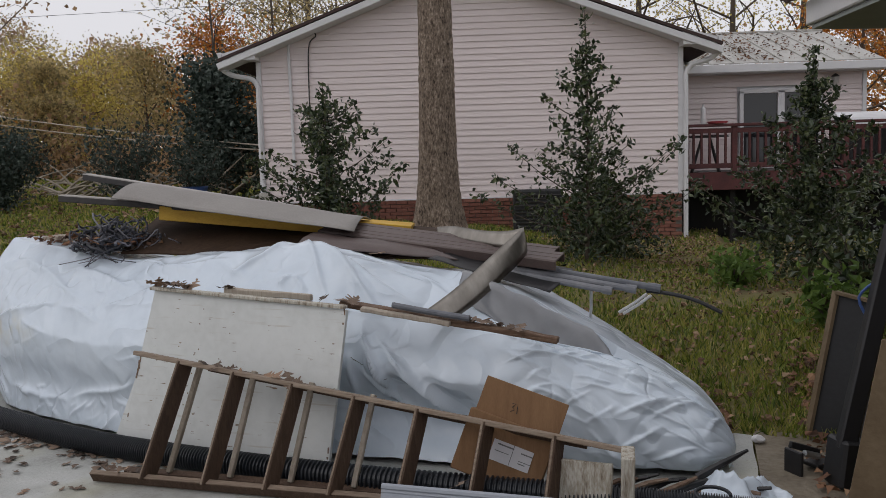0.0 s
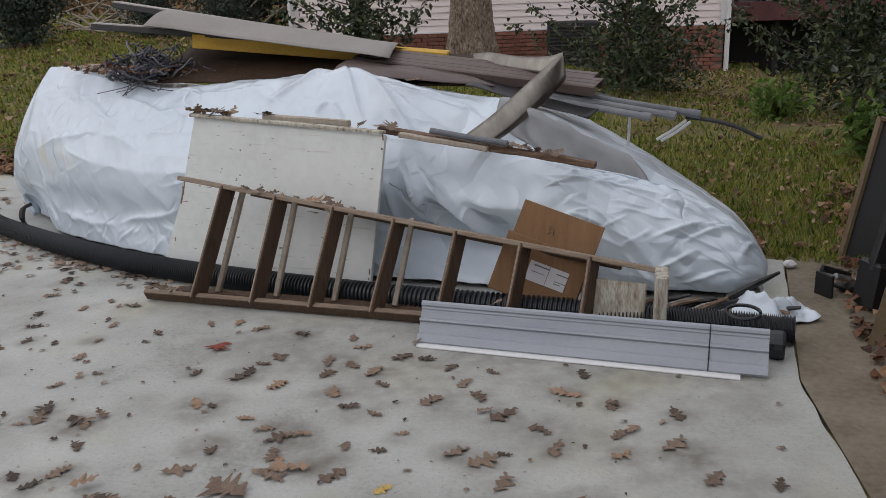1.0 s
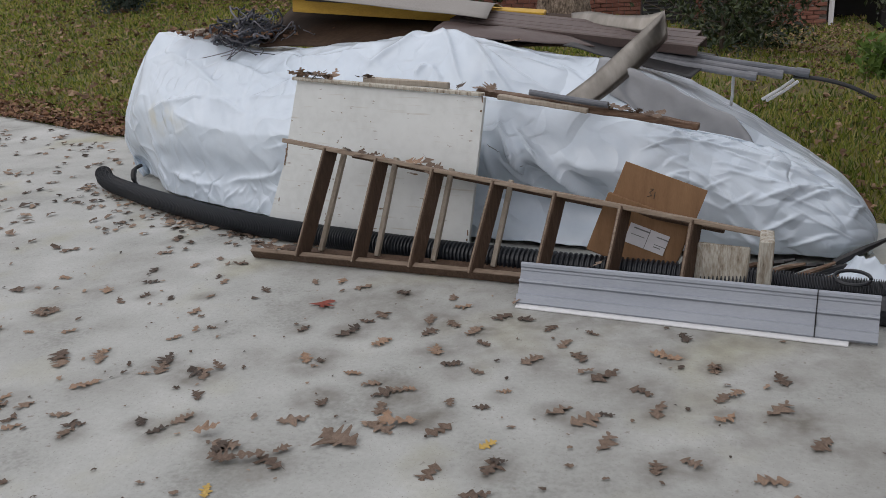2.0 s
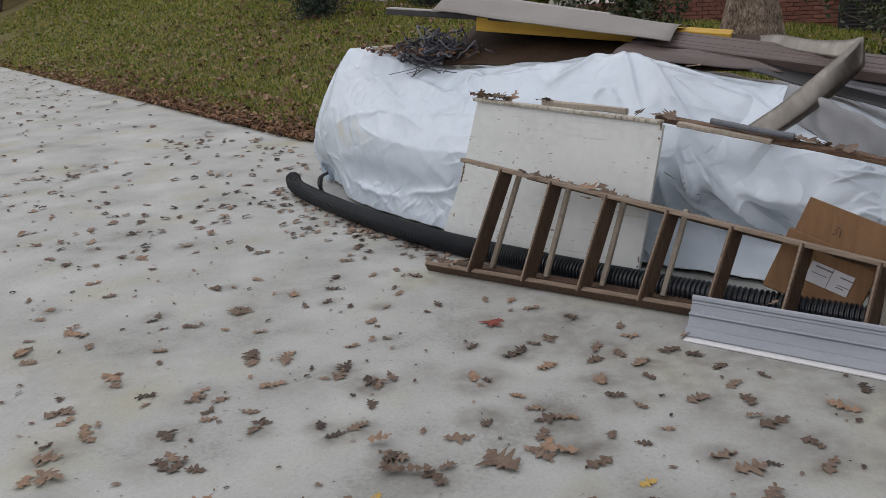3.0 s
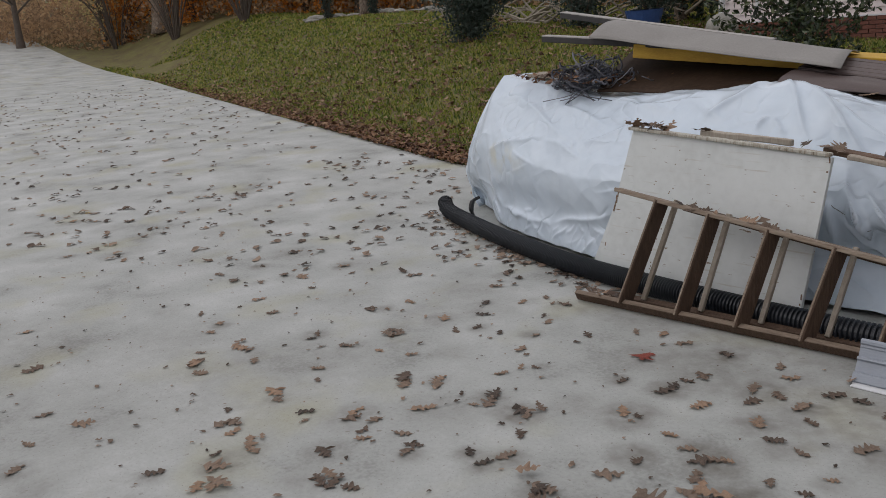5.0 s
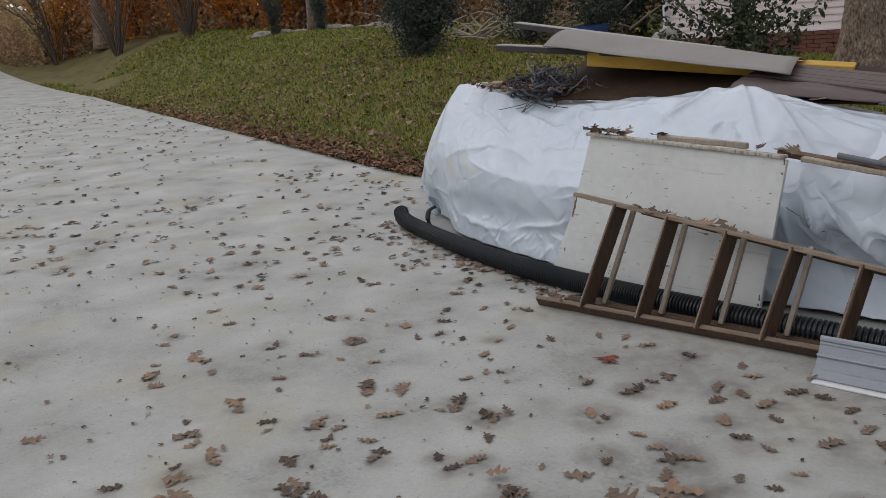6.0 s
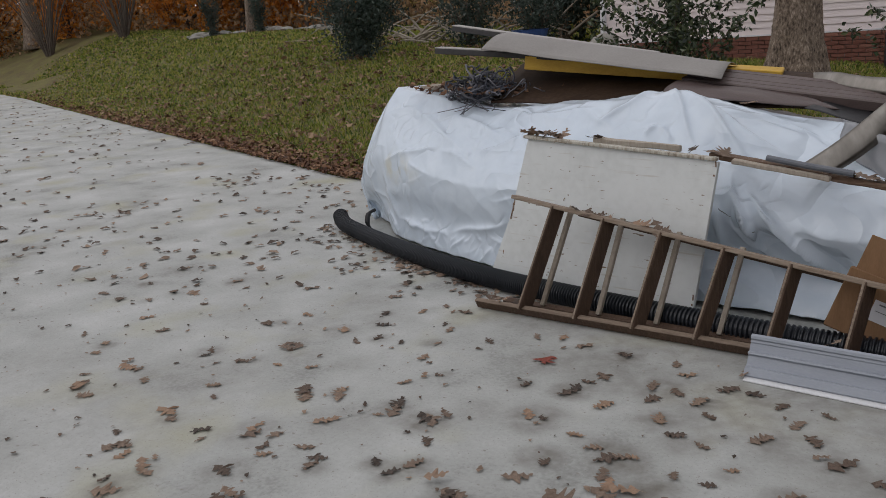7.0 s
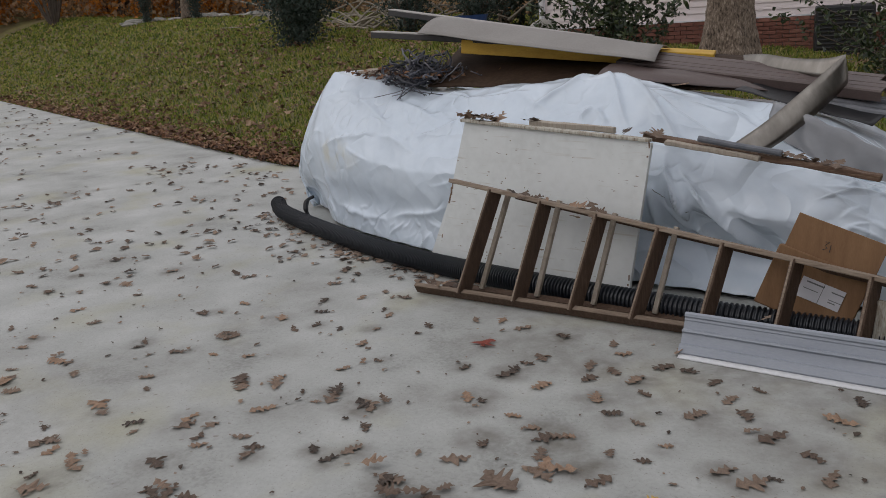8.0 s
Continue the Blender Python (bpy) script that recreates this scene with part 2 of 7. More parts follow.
M_VINYL = mat("grey_white_vinyl", [(0.246, 0.273, 0.317), (0.299, 0.326, 0.370), (0.352, 0.378, 0.422)], scale=2.5, rough=0.42, bump=0.06, bump_scale=60, stretch=(1, 4, 4))
M_VINYLW = mat("white_vinyl_trim", [(0.66, 0.67, 0.68), (0.76, 0.77, 0.78)], scale=5, rough=0.45, bump=0.08)
M_CARD = mat("brown_cardboard", [(0.150, 0.081, 0.037), (0.207, 0.114, 0.055), (0.255, 0.150, 0.075)], scale=4, rough=0.85, bump=0.12, bump_scale=50, stretch=(7, 1, 1))
M_PAPER = mat("paper_label", [(0.48, 0.48, 0.50), (0.58, 0.58, 0.6)], scale=8, rough=0.8, bump=0.05)
M_INK = mat("black_ink", [(0.03, 0.025, 0.022), (0.05, 0.042, 0.038)], rough=0.8, bump=0)
M_SHEETGREY = mat("grey_coated_sheet", [(0.20, 0.185, 0.17), (0.26, 0.245, 0.228), (0.31, 0.295, 0.275)], scale=2.0, rough=0.7, bump=0.25, bump_scale=90)
M_YELLOW = mat("yellow_painted_board", [(0.40, 0.22, 0.02), (0.55, 0.33, 0.035), (0.62, 0.40, 0.06)], scale=3, rough=0.6, bump=0.15, bump_scale=40, stretch=(1, 4, 4))
M_BLACKBOARD = mat("black_board", [(0.02, 0.019, 0.02), (0.035, 0.033, 0.033), (0.06, 0.055, 0.05)], scale=4, rough=0.6, bump=0.2)
M_BOARDTOP = mat("pale_board_face", [(0.30, 0.28, 0.26), (0.42, 0.40, 0.38)], scale=4, rough=0.7, bump=0.2)
M_BROWN = mat("brown_vinyl_channel", [(0.06, 0.042, 0.039), (0.095, 0.068, 0.062), (0.13, 0.097, 0.088)], scale=2.5, rough=0.5, bump=0.08, bump_scale=50, stretch=(1, 5, 5))
M_BROWNSHEET = mat("brown_hardboard", [(0.022, 0.013, 0.009), (0.045, 0.027, 0.017), (0.08, 0.05, 0.032)], scale=3, rough=0.75, bump=0.2, spec=0.2)
M_GREYPIPE = mat("grey_plastic_conduit", [(0.09, 0.10, 0.12), (0.15, 0.16, 0.18), (0.22, 0.225, 0.24)], scale=3, rough=0.5, bump=0.08, rand=0.3)
M_METAL = mat("aluminium_flashing", [(0.17, 0.157, 0.137), (0.27, 0.25, 0.222), (0.40, 0.375, 0.335)], scale=3, rough=0.36, bump=0.06, metal=1.0, bump_scale=9, stretch=(3, 3, 0.6))
M_WIRE = mat("dark_insulated_wire", [(0.02, 0.022, 0.03), (0.045, 0.05, 0.068), (0.16, 0.16, 0.18)], scale=6, rough=0.45, bump=0, island=0.9, spread=0.4)
M_DARKGREY = mat("dark_grey_panel", [(0.010, 0.011, 0.013), (0.016, 0.017, 0.019), (0.024, 0.026, 0.028)], scale=3, rough=0.6, bump=0.15)
M_BLACK = mat("black_steel", [(0.008, 0.008, 0.009), (0.016, 0.016, 0.018)], scale=5, rough=0.5, bump=0.1)
M_STEEL = mat("bright_steel", [(0.4, 0.42, 0.43), (0.6, 0.62, 0.63)], scale=9, rough=0.35, bump=0.1, metal=0.9)
M_TAN = mat("tan_chipboard", [(0.096, 0.066, 0.036), (0.136, 0.098, 0.056), (0.176, 0.130, 0.080)], scale=6, rough=0.8, bump=0.3, bump_scale=45)
M_DIRT = mat("earth_stained_concrete", [(0.080, 0.062, 0.044), (0.176, 0.148, 0.108), (0.256, 0.228, 0.180)], scale=4, rough=0.9, bump=0.6, bump_scale=40)
M_SIDING = mat("pinkish_white_vinyl_siding", [(0.65, 0.57, 0.56), (0.725, 0.64, 0.63), (0.765, 0.68, 0.67)], scale=1.2, rough=0.55, bump=0.1, bump_scale=60, rand=0.12,
               stretch=(0.4, 1, 6))
M_TRIM = mat("white_painted_trim", [(0.60, 0.60, 0.62), (0.70, 0.70, 0.71)], scale=3, rough=0.5, bump=0.08)
M_SHINGLE = mat("dark_brown_roof", [(0.035, 0.022, 0.02), (0.07, 0.042, 0.038)], scale=8, rough=0.85, bump=0.5)
M_BRICK = mat("red_brick", [(0.13, 0.05, 0.036), (0.21, 0.085, 0.06), (0.27, 0.125, 0.09)], scale=9, rough=0.9, bump=0.5, bump_scale=50, rand=0.55, spread=0.35)
M_MORTAR = mat("mortar", [(0.22, 0.20, 0.18), (0.32, 0.30, 0.27)], scale=9, rough=0.95, bump=0.4)
M_TIN = mat("weathered_tin_roof", [(0.34, 0.33, 0.30), (0.46, 0.45, 0.42), (0.56, 0.55, 0.53)], scale=2.2, rough=0.45, bump=0.15, metal=0.25, stretch=(3, 1, 1))
M_DECK = mat("dark_red_deck_paint", [(0.05, 0.012, 0.012), (0.085, 0.02, 0.02), (0.12, 0.035, 0.032)], scale=5, rough=0.6, bump=0.2, rand=0.2)
# near-black that paints the shade under the deck
M_VOID = mat("under_deck_shade", [(0.010, 0.009, 0.009), (0.018, 0.016, 0.015)], scale=4, rough=0.9, bump=0.2)
M_BARK = mat("furrowed_bark", [(0.030, 0.021, 0.015), (0.13, 0.097, 0.072), (0.22, 0.17, 0.13), (0.38, 0.31, 0.25)], scale=7, rough=0.95, bump=1.0, bump_scale=18, stretch=(2.6, 2.6, 1.1), spread=0.15, fine=0.55)
M_TWIG = mat("grey_brown_twig", [(0.06, 0.045, 0.035), (0.13, 0.105, 0.085)], scale=7, rough=0.9, bump=0.3)
M_PALEBRANCH = mat("bleached_branch", [(0.20, 0.17, 0.13), (0.36, 0.32, 0.26)], scale=7, rough=0.9, bump=0.3)
M_HOLLY = leaf_mat("glossy_holly_leaf", [(0.014, 0.024, 0.012), (0.028, 0.045, 0.020), (0.050, 0.072, 0.030), (0.11, 0.13, 0.055)], rough=0.28, thin=0.15)
M_CEDAR = leaf_mat("dark_evergreen_leaf", [(0.02, 0.034, 0.026), (0.045, 0.066, 0.052), (0.095, 0.12, 0.10)], rough=0.6, thin=0.15)
M_YELLOWLEAF = leaf_mat("yellow_green_foliage", [(0.36, 0.30, 0.085), (0.64, 0.53, 0.15), (0.84, 0.70, 0.23)], thin=0.5)
M_RUST = leaf_mat("rust_autumn_foliage", [(0.22, 0.15, 0.095), (0.40, 0.26, 0.15), (0.58, 0.40, 0.23)], thin=0.5)
M_ORANGE = leaf_mat("orange_autumn_foliage", [(0.34, 0.12, 0.02), (0.58, 0.22, 0.04), (0.75, 0.34, 0.07)], thin=0.5)
M_OLIVE = leaf_mat("olive_foliage", [(0.24, 0.205, 0.105), (0.46, 0.375, 0.18), (0.68, 0.55, 0.28)], thin=0.5)
M_BRIGHT = leaf_mat("bright_green_leaf", [(0.06, 0.11, 0.022), (0.12, 0.20, 0.04), (0.18, 0.27, 0.07)], thin=0.4)
M_STONE = mat("grey_field_stone", [(0.16, 0.15, 0.13), (0.28, 0.27, 0.24), (0.40, 0.38, 0.34)], scale=5, rough=0.9, bump=0.6, rand=0.3)
M_BLUE = mat("blue_plastic", [(0.02, 0.05, 0.16), (0.03, 0.08, 0.24)], scale=5, rough=0.5, bump=0.05)
M_PINK = mat("pink_plastic", [(0.55, 0.09, 0.13), (0.68, 0.14, 0.18)], scale=5, rough=0.5, bump=0.05)
M_CABLE = mat("grey_cable", [(0.10, 0.10, 0.10), (0.16, 0.16, 0.16)], scale=5, rough=0.6, bump=0)
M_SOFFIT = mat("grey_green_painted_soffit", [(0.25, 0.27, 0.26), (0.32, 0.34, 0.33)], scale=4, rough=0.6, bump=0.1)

M_GLASS = bpy.data.materials.new("dark_window_glass")
M_GLASS.use_nodes = True
gb = M_GLASS.node_tree.nodes["Principled BSDF"]
gb.inputs["Base Color"].default_value = (0.02, 0.022, 0.025, 1)
gb.inputs["Roughness"].default_value = 0.05
gb.inputs["Specular IOR Level"].default_value = 0.6


# ---- building helpers ----
rng = np.random.default_rng(7)
PILE = pose(-1.25, 2.60, 0, 0, 0, -14)  # along the pile: u to its foot end, v away from the open slab


def to_pile(x, y):
    p = PILE.inverted() @ Vector((x, y, 0))
    return p.x, p.y


def thing(name, m, label, category, group="", kind=""):
    ob = new(name)
    ob.empty_display_size = 0.1
    ob.matrix_world = m
    return tagged(ob, label, category, group, kind)


def link_mesh(name, me, material, parent=None, label="", smooth=False):
    if material and not me.materials:
        me.materials.append(material)
    if smooth:
        for p in me.polygons:
            p.use_smooth = True
    ob = new(name, me)
    if parent:
        ob.parent = parent
    if label:
        ob["label"] = label
    return ob


def part(name, bm, material, parent=None, label="", smooth=False):
    me = bpy.data.meshes.new(name)
    bmesh.ops.recalc_face_normals(bm, faces=bm.faces)
    bm.to_mesh(me)
    bm.free()
    return link_mesh(name, me, material, parent, label, smooth)


def mesh_np(name, verts, faces, material, parent=None, label="", smooth=False):
    me = bpy.data.meshes.new(name)
    me.from_pydata([tuple(v) for v in verts], [], [tuple(f) for f in faces])
    return link_mesh(name, me, material, parent, label, smooth)


def box(bm, c, s, m=None, bevel=0.0, taper=1.0):
    """A box with centre c and sizes s, turned by m about its centre, with chamfered edges."""
    r = bmesh.ops.create_cube(bm, size=1.0)
    vs = r["verts"]
    for v in vs:
        v.co = Vector((v.co.x * s[0], v.co.y * s[1], v.co.z * s[2]))
    if bevel:
        es = list({e for v in vs for e in v.link_edges})
        b = bmesh.ops.bevel(bm, geom=es, offset=bevel, segments=1, affect="EDGES")
        vs = list({v for f in b["faces"] for v in f.verts} | {v for v in vs if v.is_valid})
    t = Matrix.Translation(c) @ (m.to_4x4() if m else Matrix.Identity(4))
    bmesh.ops.transform(bm, matrix=t, verts=vs)
    return vs


def beam(bm, a, b, w, h, up=(0, 0, 1), bevel=0.0):
    """A straight bar from a to b, w wide and h high."""
    a, b = Vector(a), Vector(b)
    d = b - a
    x = d.normalized()
    y = Vector(up).cross(x).normalized()
    z = x.cross(y)
    m = Matrix((x, y, z)).transposed()
    return box(bm, (a + b) / 2, (d.length, w, h), m, bevel)


def tube(bm, pts, radius, n=8, close=True):
    """A round tube along pts; radius is one number or one a point."""
    pts = [Vector(p) for p in pts]
    rad = [float(r) for r in radius] if isinstance(radius, (list, tuple)) else [float(radius)] * len(pts)
    rings = []
    side = None
    for i, p in enumerate(pts):
        d = (pts[min(i + 1, len(pts) - 1)] - pts[max(i - 1, 0)]).normalized()
        if side is None:
            side = d.orthogonal().normalized()
        side = (side - d * side.dot(d)).normalized()
        w = d.cross(side)
        rings.append([bm.verts.new(p + rad[i] * (math.cos(2 * math.pi * k / n) * side + math.sin(2 * math.pi * k / n) * w)) for k in range(n)])
    for r0, r1 in zip(rings, rings[1:]):
        for k in range(n):
            bm.faces.new((r0[k], r0[(k + 1) % n], r1[(k + 1) % n], r1[k]))
    if close:
        bm.faces.new(rings[0][::-1])
        bm.faces.new(rings[-1])


def smooth_path(pts, n):
    """n points on a smooth curve through pts."""
    P = [Vector(p) for p in pts]
    out = []
    k = len(P) - 1
    for i in range(n):
        s = i / (n - 1) * k
        j = min(int(s), k - 1)
        f = s - j
        a, b, c, d = P[max(j - 1, 0)], P[j], P[j + 1], P[min(j + 2, k)]
        out.append(0.5 * ((2 * b) + (c - a) * f + (2 * a - 5 * b + 4 * c - d) * f * f + (3 * b - a - 3 * c + d) * f ** 3))
    return out


def prism(bm, corners, thick):
    """A flat board from four corners in order, its thickness away from its front."""
    c = [Vector(p) for p in corners]
    nrm = (c[1] - c[0]).cross(c[3] - c[0]).normalized() * thick
    f = [bm.verts.new(p) for p in c]
    k = [bm.verts.new(p + nrm) for p in c]
    bm.faces.new(f[::-1])
    bm.faces.new(k)
    for i in range(4):
        j = (i + 1) % 4
        bm.faces.new((f[i], f[j], k[j], k[i]))


def extrude_profile(bm, prof, x0, x1, n=2, frame_of=None):
    """A profile of (y, z) points drawn along x, closed."""
    rows = []
    for i in range(n):
        x = x0 + (x1 - x0) * i / (n - 1)
        rows.append([bm.verts.new(frame_of(x, y, z) if frame_of else (x, y, z)) for y, z in prof])
    k = len(prof)
    for r0, r1 in zip(rows, rows[1:]):
        for j in range(k):
            bm.faces.new((r0[j], r0[(j + 1) % k], r1[(j + 1) % k], r1[j]))
    bm.faces.new(rows[0][::-1])
    bm.faces.new(rows[-1])


def smoothstep(x):
    x = min(max(x, 0.0), 1.0)
    return x * x * (3 - 2 * x)


def ridged(p, s):
    return 1 - 2 * abs(noise.noise(p * s))


def leaf_cards(centres, sizes, up=0.3, fold=0.25, slim=0.42):
    """Bent four-cornered leaves at centres, turned at random: vertices and faces."""
    n = len(centres)
    d = rng.normal(size=(n, 3))
    d[:, 2] += up
    d /= np.linalg.norm(d, axis=1)[:, None]
    r = rng.normal(size=(n, 3))
    s = np.cross(d, r)
    s /= np.linalg.norm(s, axis=1)[:, None] + 1e-9
    w = np.cross(d, s)
    L = np.asarray(sizes)[:, None]
    c = np.asarray(centres)
    v = np.empty((n, 4, 3))
    v[:, 0] = c - d * L * 0.5
    v[:, 1] = c + s * L * slim + w * L * fold
    v[:, 2] = c + d * L * 0.5
    v[:, 3] = c - s * L * slim + w * L * fold
    i = np.arange(n)[:, None] * 4
    f = np.concatenate([i + np.array([[0, 1, 2]]), i + np.array([[0, 2, 3]])])
    return v.reshape(-1, 3), f


# ---- ground ----
def slab_back(u):
    """Where the slab ends behind the pile, in the pile's frame."""
    if u > -5.08:
        return 1.50 + (1.40 - u) * (2.80 - 1.50) / 6.48
    return 2.80 + (-5.08 - max(u, -24.0)) * 0.327 + 0.21 * max(-24.0 - u, 0.0)


def slab_z(u):
    """The drive climbs gently far along the slab."""
    return 0.0022 * min(max(-20.0 - u, 0.0), 20.0) ** 2 + 0.088 * max(-40.0 - u, 0.0)


def ground_z(x, y):
    """Height of the lawn: level with the slab's edge, rising to the left and towards the houses."""
    u, v = to_pile(x, y)
    s = v - slab_back(u) if u < 1.4 else max(v - 1.0, 0.0)
    if u < 1.4 and s < -0.02:
        return -0.07 + slab_z(u)
    rise = min(max((3.2 - x) / 17.0, 0.0), 1.14) * 1.25
    rise += 0.07 * min(max(-20.0 - x, 0.0), 40.0)
    z = -0.012 + rise * smoothstep(s / 6.5) - 0.16 * smoothstep((x + 1) / 3.5) * smoothstep((s - 2) / 8.0)
    far = smoothstep((math.hypot(x, y) - 40) / 60)
    z = max(z, slab_z(u) - 0.012) if u < 1.4 else z
    return z * (1 - far) + max(1.5, slab_z(max(u, -60.0))) * far * smoothstep((s + 20) / 40) + 0.02 * noise.noise(Vector((x * 0.9, y * 0.9, 0))) * min(max(s, 0.0), 1.0)


def axis(*spans):
    """Places along an axis from (start, end, step) spans."""
    out = []
    for a, b, st in spans:
        out += list(np.arange(a, b, st))
    return out + [spans[-1][1]]


gx = axis((-600, -60, 60), (-60, -24, 3), (-24, -8, 0.8), (-8, 6, 0.2), (6, 24, 1.5), (24, 60, 6), (60, 600, 60))
gy = axis((-600, -60, 60), (-60, -6, 6), (-6, 1, 0.7), (1, 12, 0.2), (12, 26, 0.7), (26, 60, 3), (60, 600, 60))
gv = [(x, y, ground_z(x, y)) for y in gy for x in gx]
nx = len(gx)
gf = [(j * nx + i, j * nx + i + 1, (j + 1) * nx + i + 1, (j + 1) * nx + i) for j in range(len(gy) - 1) for i in range(nx - 1)]
ground = mesh_np("ground", gv, gf, M_LAWN, None, "", True)
tagged(ground, "autumn lawn of thin green grass over brown earth", "lawn", "", "structure")

# where leaves lie on the slab, along and across the pile
LEAVES_NEAR = [(-0.36, -0.48), (-1.31, -0.93), (-0.84, -0.91), (-0.75, -1.05), (-0.46, -1.31), (-0.27, -1.31), (-0.14, -1.14), (-0.35, -1.09),
               (-0.07, -1.04), (-0.56, -0.69), (-0.12, -0.8), (-0.04, -0.57), (0.18, -1.2), (0.33, -1.26), (0.33, -1.12),
               (0.22, -0.46), (0.48, -0.5), (0.5, -0.8), (0.41, -0.77), (0.65, -0.29), (0.81, -0.33), (0.86, -0.53), (0.69, -0.67), (0.75, -0.98),
               (0.83, -0.92), (0.59, -0.9), (1.02, -0.35), (1.03, -0.55), (1.15, -0.71), (1.04, -0.94), (1.23, -1.1), (1.32, -0.7), (1.38, -0.99),
               (0.81, -1.22), (0.11, -0.99), (0.29, -1.43), (0.89, -0.65), (-1.16, -0.7), (-0.27, -0.25), (-0.52, -0.4)]
LEAVES_OPEN = [(-1.39, -1.99), (-1.74, -1.68), (-1.4, -2.22), (-2.4, -1.21), (-3.22, -0.39), (-3.08, -0.36), (-2.21, -0.88), (-3.6, -0.62), (-3.61, -1.79),
               (-3.01, -1.96), (-2.44, -2.12), (-2.22, -2.05), (-2.22, -2.26), (-2.05, -2.37), (-1.6, -2.04), (-1.28, -2.13), (-1.46, -1.88), (-1.71, -1.66),
               (-1.82, -1.39), (-1.52, -1.7), (-1.23, -1.57), (-1.03, -1.68), (-0.81, -1.8), (-1.24, -1.38), (-1.39, -1.3), (-1.01, -1.34), (-1.55, -1.42),
               (-1.86, -1.13), (-1.47, -0.96), (-1.33, -0.89), (-1.92, -0.63), (-3.03, -0.07), (-6.36, -0.26), (-5.71, -0.24), (-5.85, 0.08), (-2.4, -1.44),
               (-1.19, -1.12), (-0.87, -0.91), (-1.04, -0.87)]
LEAVES_LEFT = [(-3.6, -0.02), (-2.87, -0.14), (-3.4, -0.64), (-3.22, -0.56), (-2.85, -0.45), (-2.95, -0.75), (-2.68, -0.83), (-3.02, -1.07), (-2.79, -1.09),
               (-2.71, -1.19), (-2.19, -0.93), (-2.06, -0.97), (-1.97, -0.89), (-2.33, -1.2), (-2.19, -1.26), (-2.5, -1.36), (-2.27, -1.49), (-1.76, -1.21),
               (-1.74, -1.43), (-1.83, -1.61), (-1.49, -1.47), (-1.36, -1.35), (-1.27, -1.3), (-1.19, -1.42), (-1.64, -1.7), (-1.46, -1.73), (-1.54, -1.83),
               (-0.99, -1.39), (-1.1, -1.31), (-0.81, -1.25), (-0.72, -1.28), (-0.69, -1.2), (-1.01, -0.93), (-1.05, -0.98), (-1.42, -1.01), (-1.08, -0.57),
               (-1.26, -0.45), (-1.87, -0.66), (-1.79, -0.84), (-1.63, -0.78), (-2.26, -0.5), (-2.19, -0.44), (-2.17, -0.3), (-1.83, -0.37), (-1.67, -0.46),
               (-1.71, -0.23), (-1.61, -0.37)]
LEAVES_RIGHT = [(-1.47, -0.36), (-1.31, -0.29), (-1.44, -0.07), (-1.37, -0.12), (-1.95, 0.14), (-1.81, -0.09), (-1.66, 0.02), (-1.6, 0.14), (-1.45, 0.11),
                (-1.11, -0.16), (-1.08, -1.7), (-0.96, -1.66), (-0.95, -0.01), (-0.84, 0.04), (-0.71, 0.0), (-0.51, -0.01), (-0.51, -0.33), (-0.48, -0.25),
                (-0.71, -0.47), (-0.53, -0.46), (-0.5, -0.69), (-0.33, -0.74), (-0.23, -0.79), (-0.16, -0.83), (-0.32, -0.96), (-0.08, -0.98), (-0.13, -0.49),
                (-0.23, -0.35), (-0.17, -0.25), (-0.07, -0.29), (0.01, -0.38), (0.07, -0.6), (0.07, -0.82), (0.21, -0.7), (0.18, -0.82), (0.37, -0.39),
                (0.62, -0.56), (0.55, -0.74), (0.68, -0.12), (0.2, -0.18), (0.29, -0.3), (0.08, -0.13), (0.36, -0.18), (-0.01, -0.13), (-0.28, -0.0),
                (-0.2, -0.08)]
leaf_spots = [(u, v, 0.062 + 0.045 * rng.random()) for u, v in LEAVES_NEAR + LEAVES_OPEN]
leaf_spots += [(u, v, 0.045 + 0.045 * rng.random()) for u, v in LEAVES_LEFT + LEAVES_RIGHT]
while len(leaf_spots) < 212:
    u, v = rng.uniform(-6.5, 1.4), rng.uniform(-2.5, 2.6)
    front = 0.10 if u > -1.5 else 0.10 + (-1.5 - u) * 0.62
    if (u > -3.6 and v > front) or v > slab_back(u) - 0.05 or v < -0.649 + 0.4213 * (u + 3.893):
        continue
    gap = min((u - a) ** 2 + (v - b) ** 2 for a, b, _ in leaf_spots)
    if gap > 0.02:
        leaf_spots.append((u, v, 0.055 + 0.045 * rng.random()))
damp_shade_spots = [(u + rng.normal() * 0.02, v + rng.normal() * 0.015, sz * rng.uniform(0.7, 1.4), rng.uniform(0.3, 0.85)) for u, v, sz in leaf_spots if rng.random() < 0.42]
damp_shade_spots += [(rng.uniform(-6, 1.3), rng.uniform(-2.4, 1.5), rng.uniform(0.06, 0.2), rng.uniform(0.1, 0.36)) for _ in range(80)]
damp_shade_spots += [(u + rng.normal() * 0.03, v + rng.normal() * 0.02, rng.uniform(0.07, 0.13), rng.uniform(0.6, 1.0)) for u, v, sz in leaf_spots if u > -0.6 and rng.random() < 0.22]
damp_shade_spots += [(-0.75 + 0.075 * k, -0.10 - 0.14 * rng.random() - 0.02 * k * (k % 2), 0.17, 0.45) for k in range(28)]
damp_shade_spots += [(0.55 + 0.8 * rng.random(), -0.3 - 0.9 * rng.random(), 0.22, 0.22) for k in range(10)]
damp_shade_spots += [(u, v, 0.075 + 0.02 * rng.random(), 0.8) for u, v, sz in leaf_spots[:40] if u > 0.3 and rng.random() < 0.55]
# darker strip along the foot of the vinyl panel
damp_shade_spots += [(0.2 + 0.09 * k, 0.00 - 0.05 * rng.random(), 0.12, 0.6) for k in range(12)]
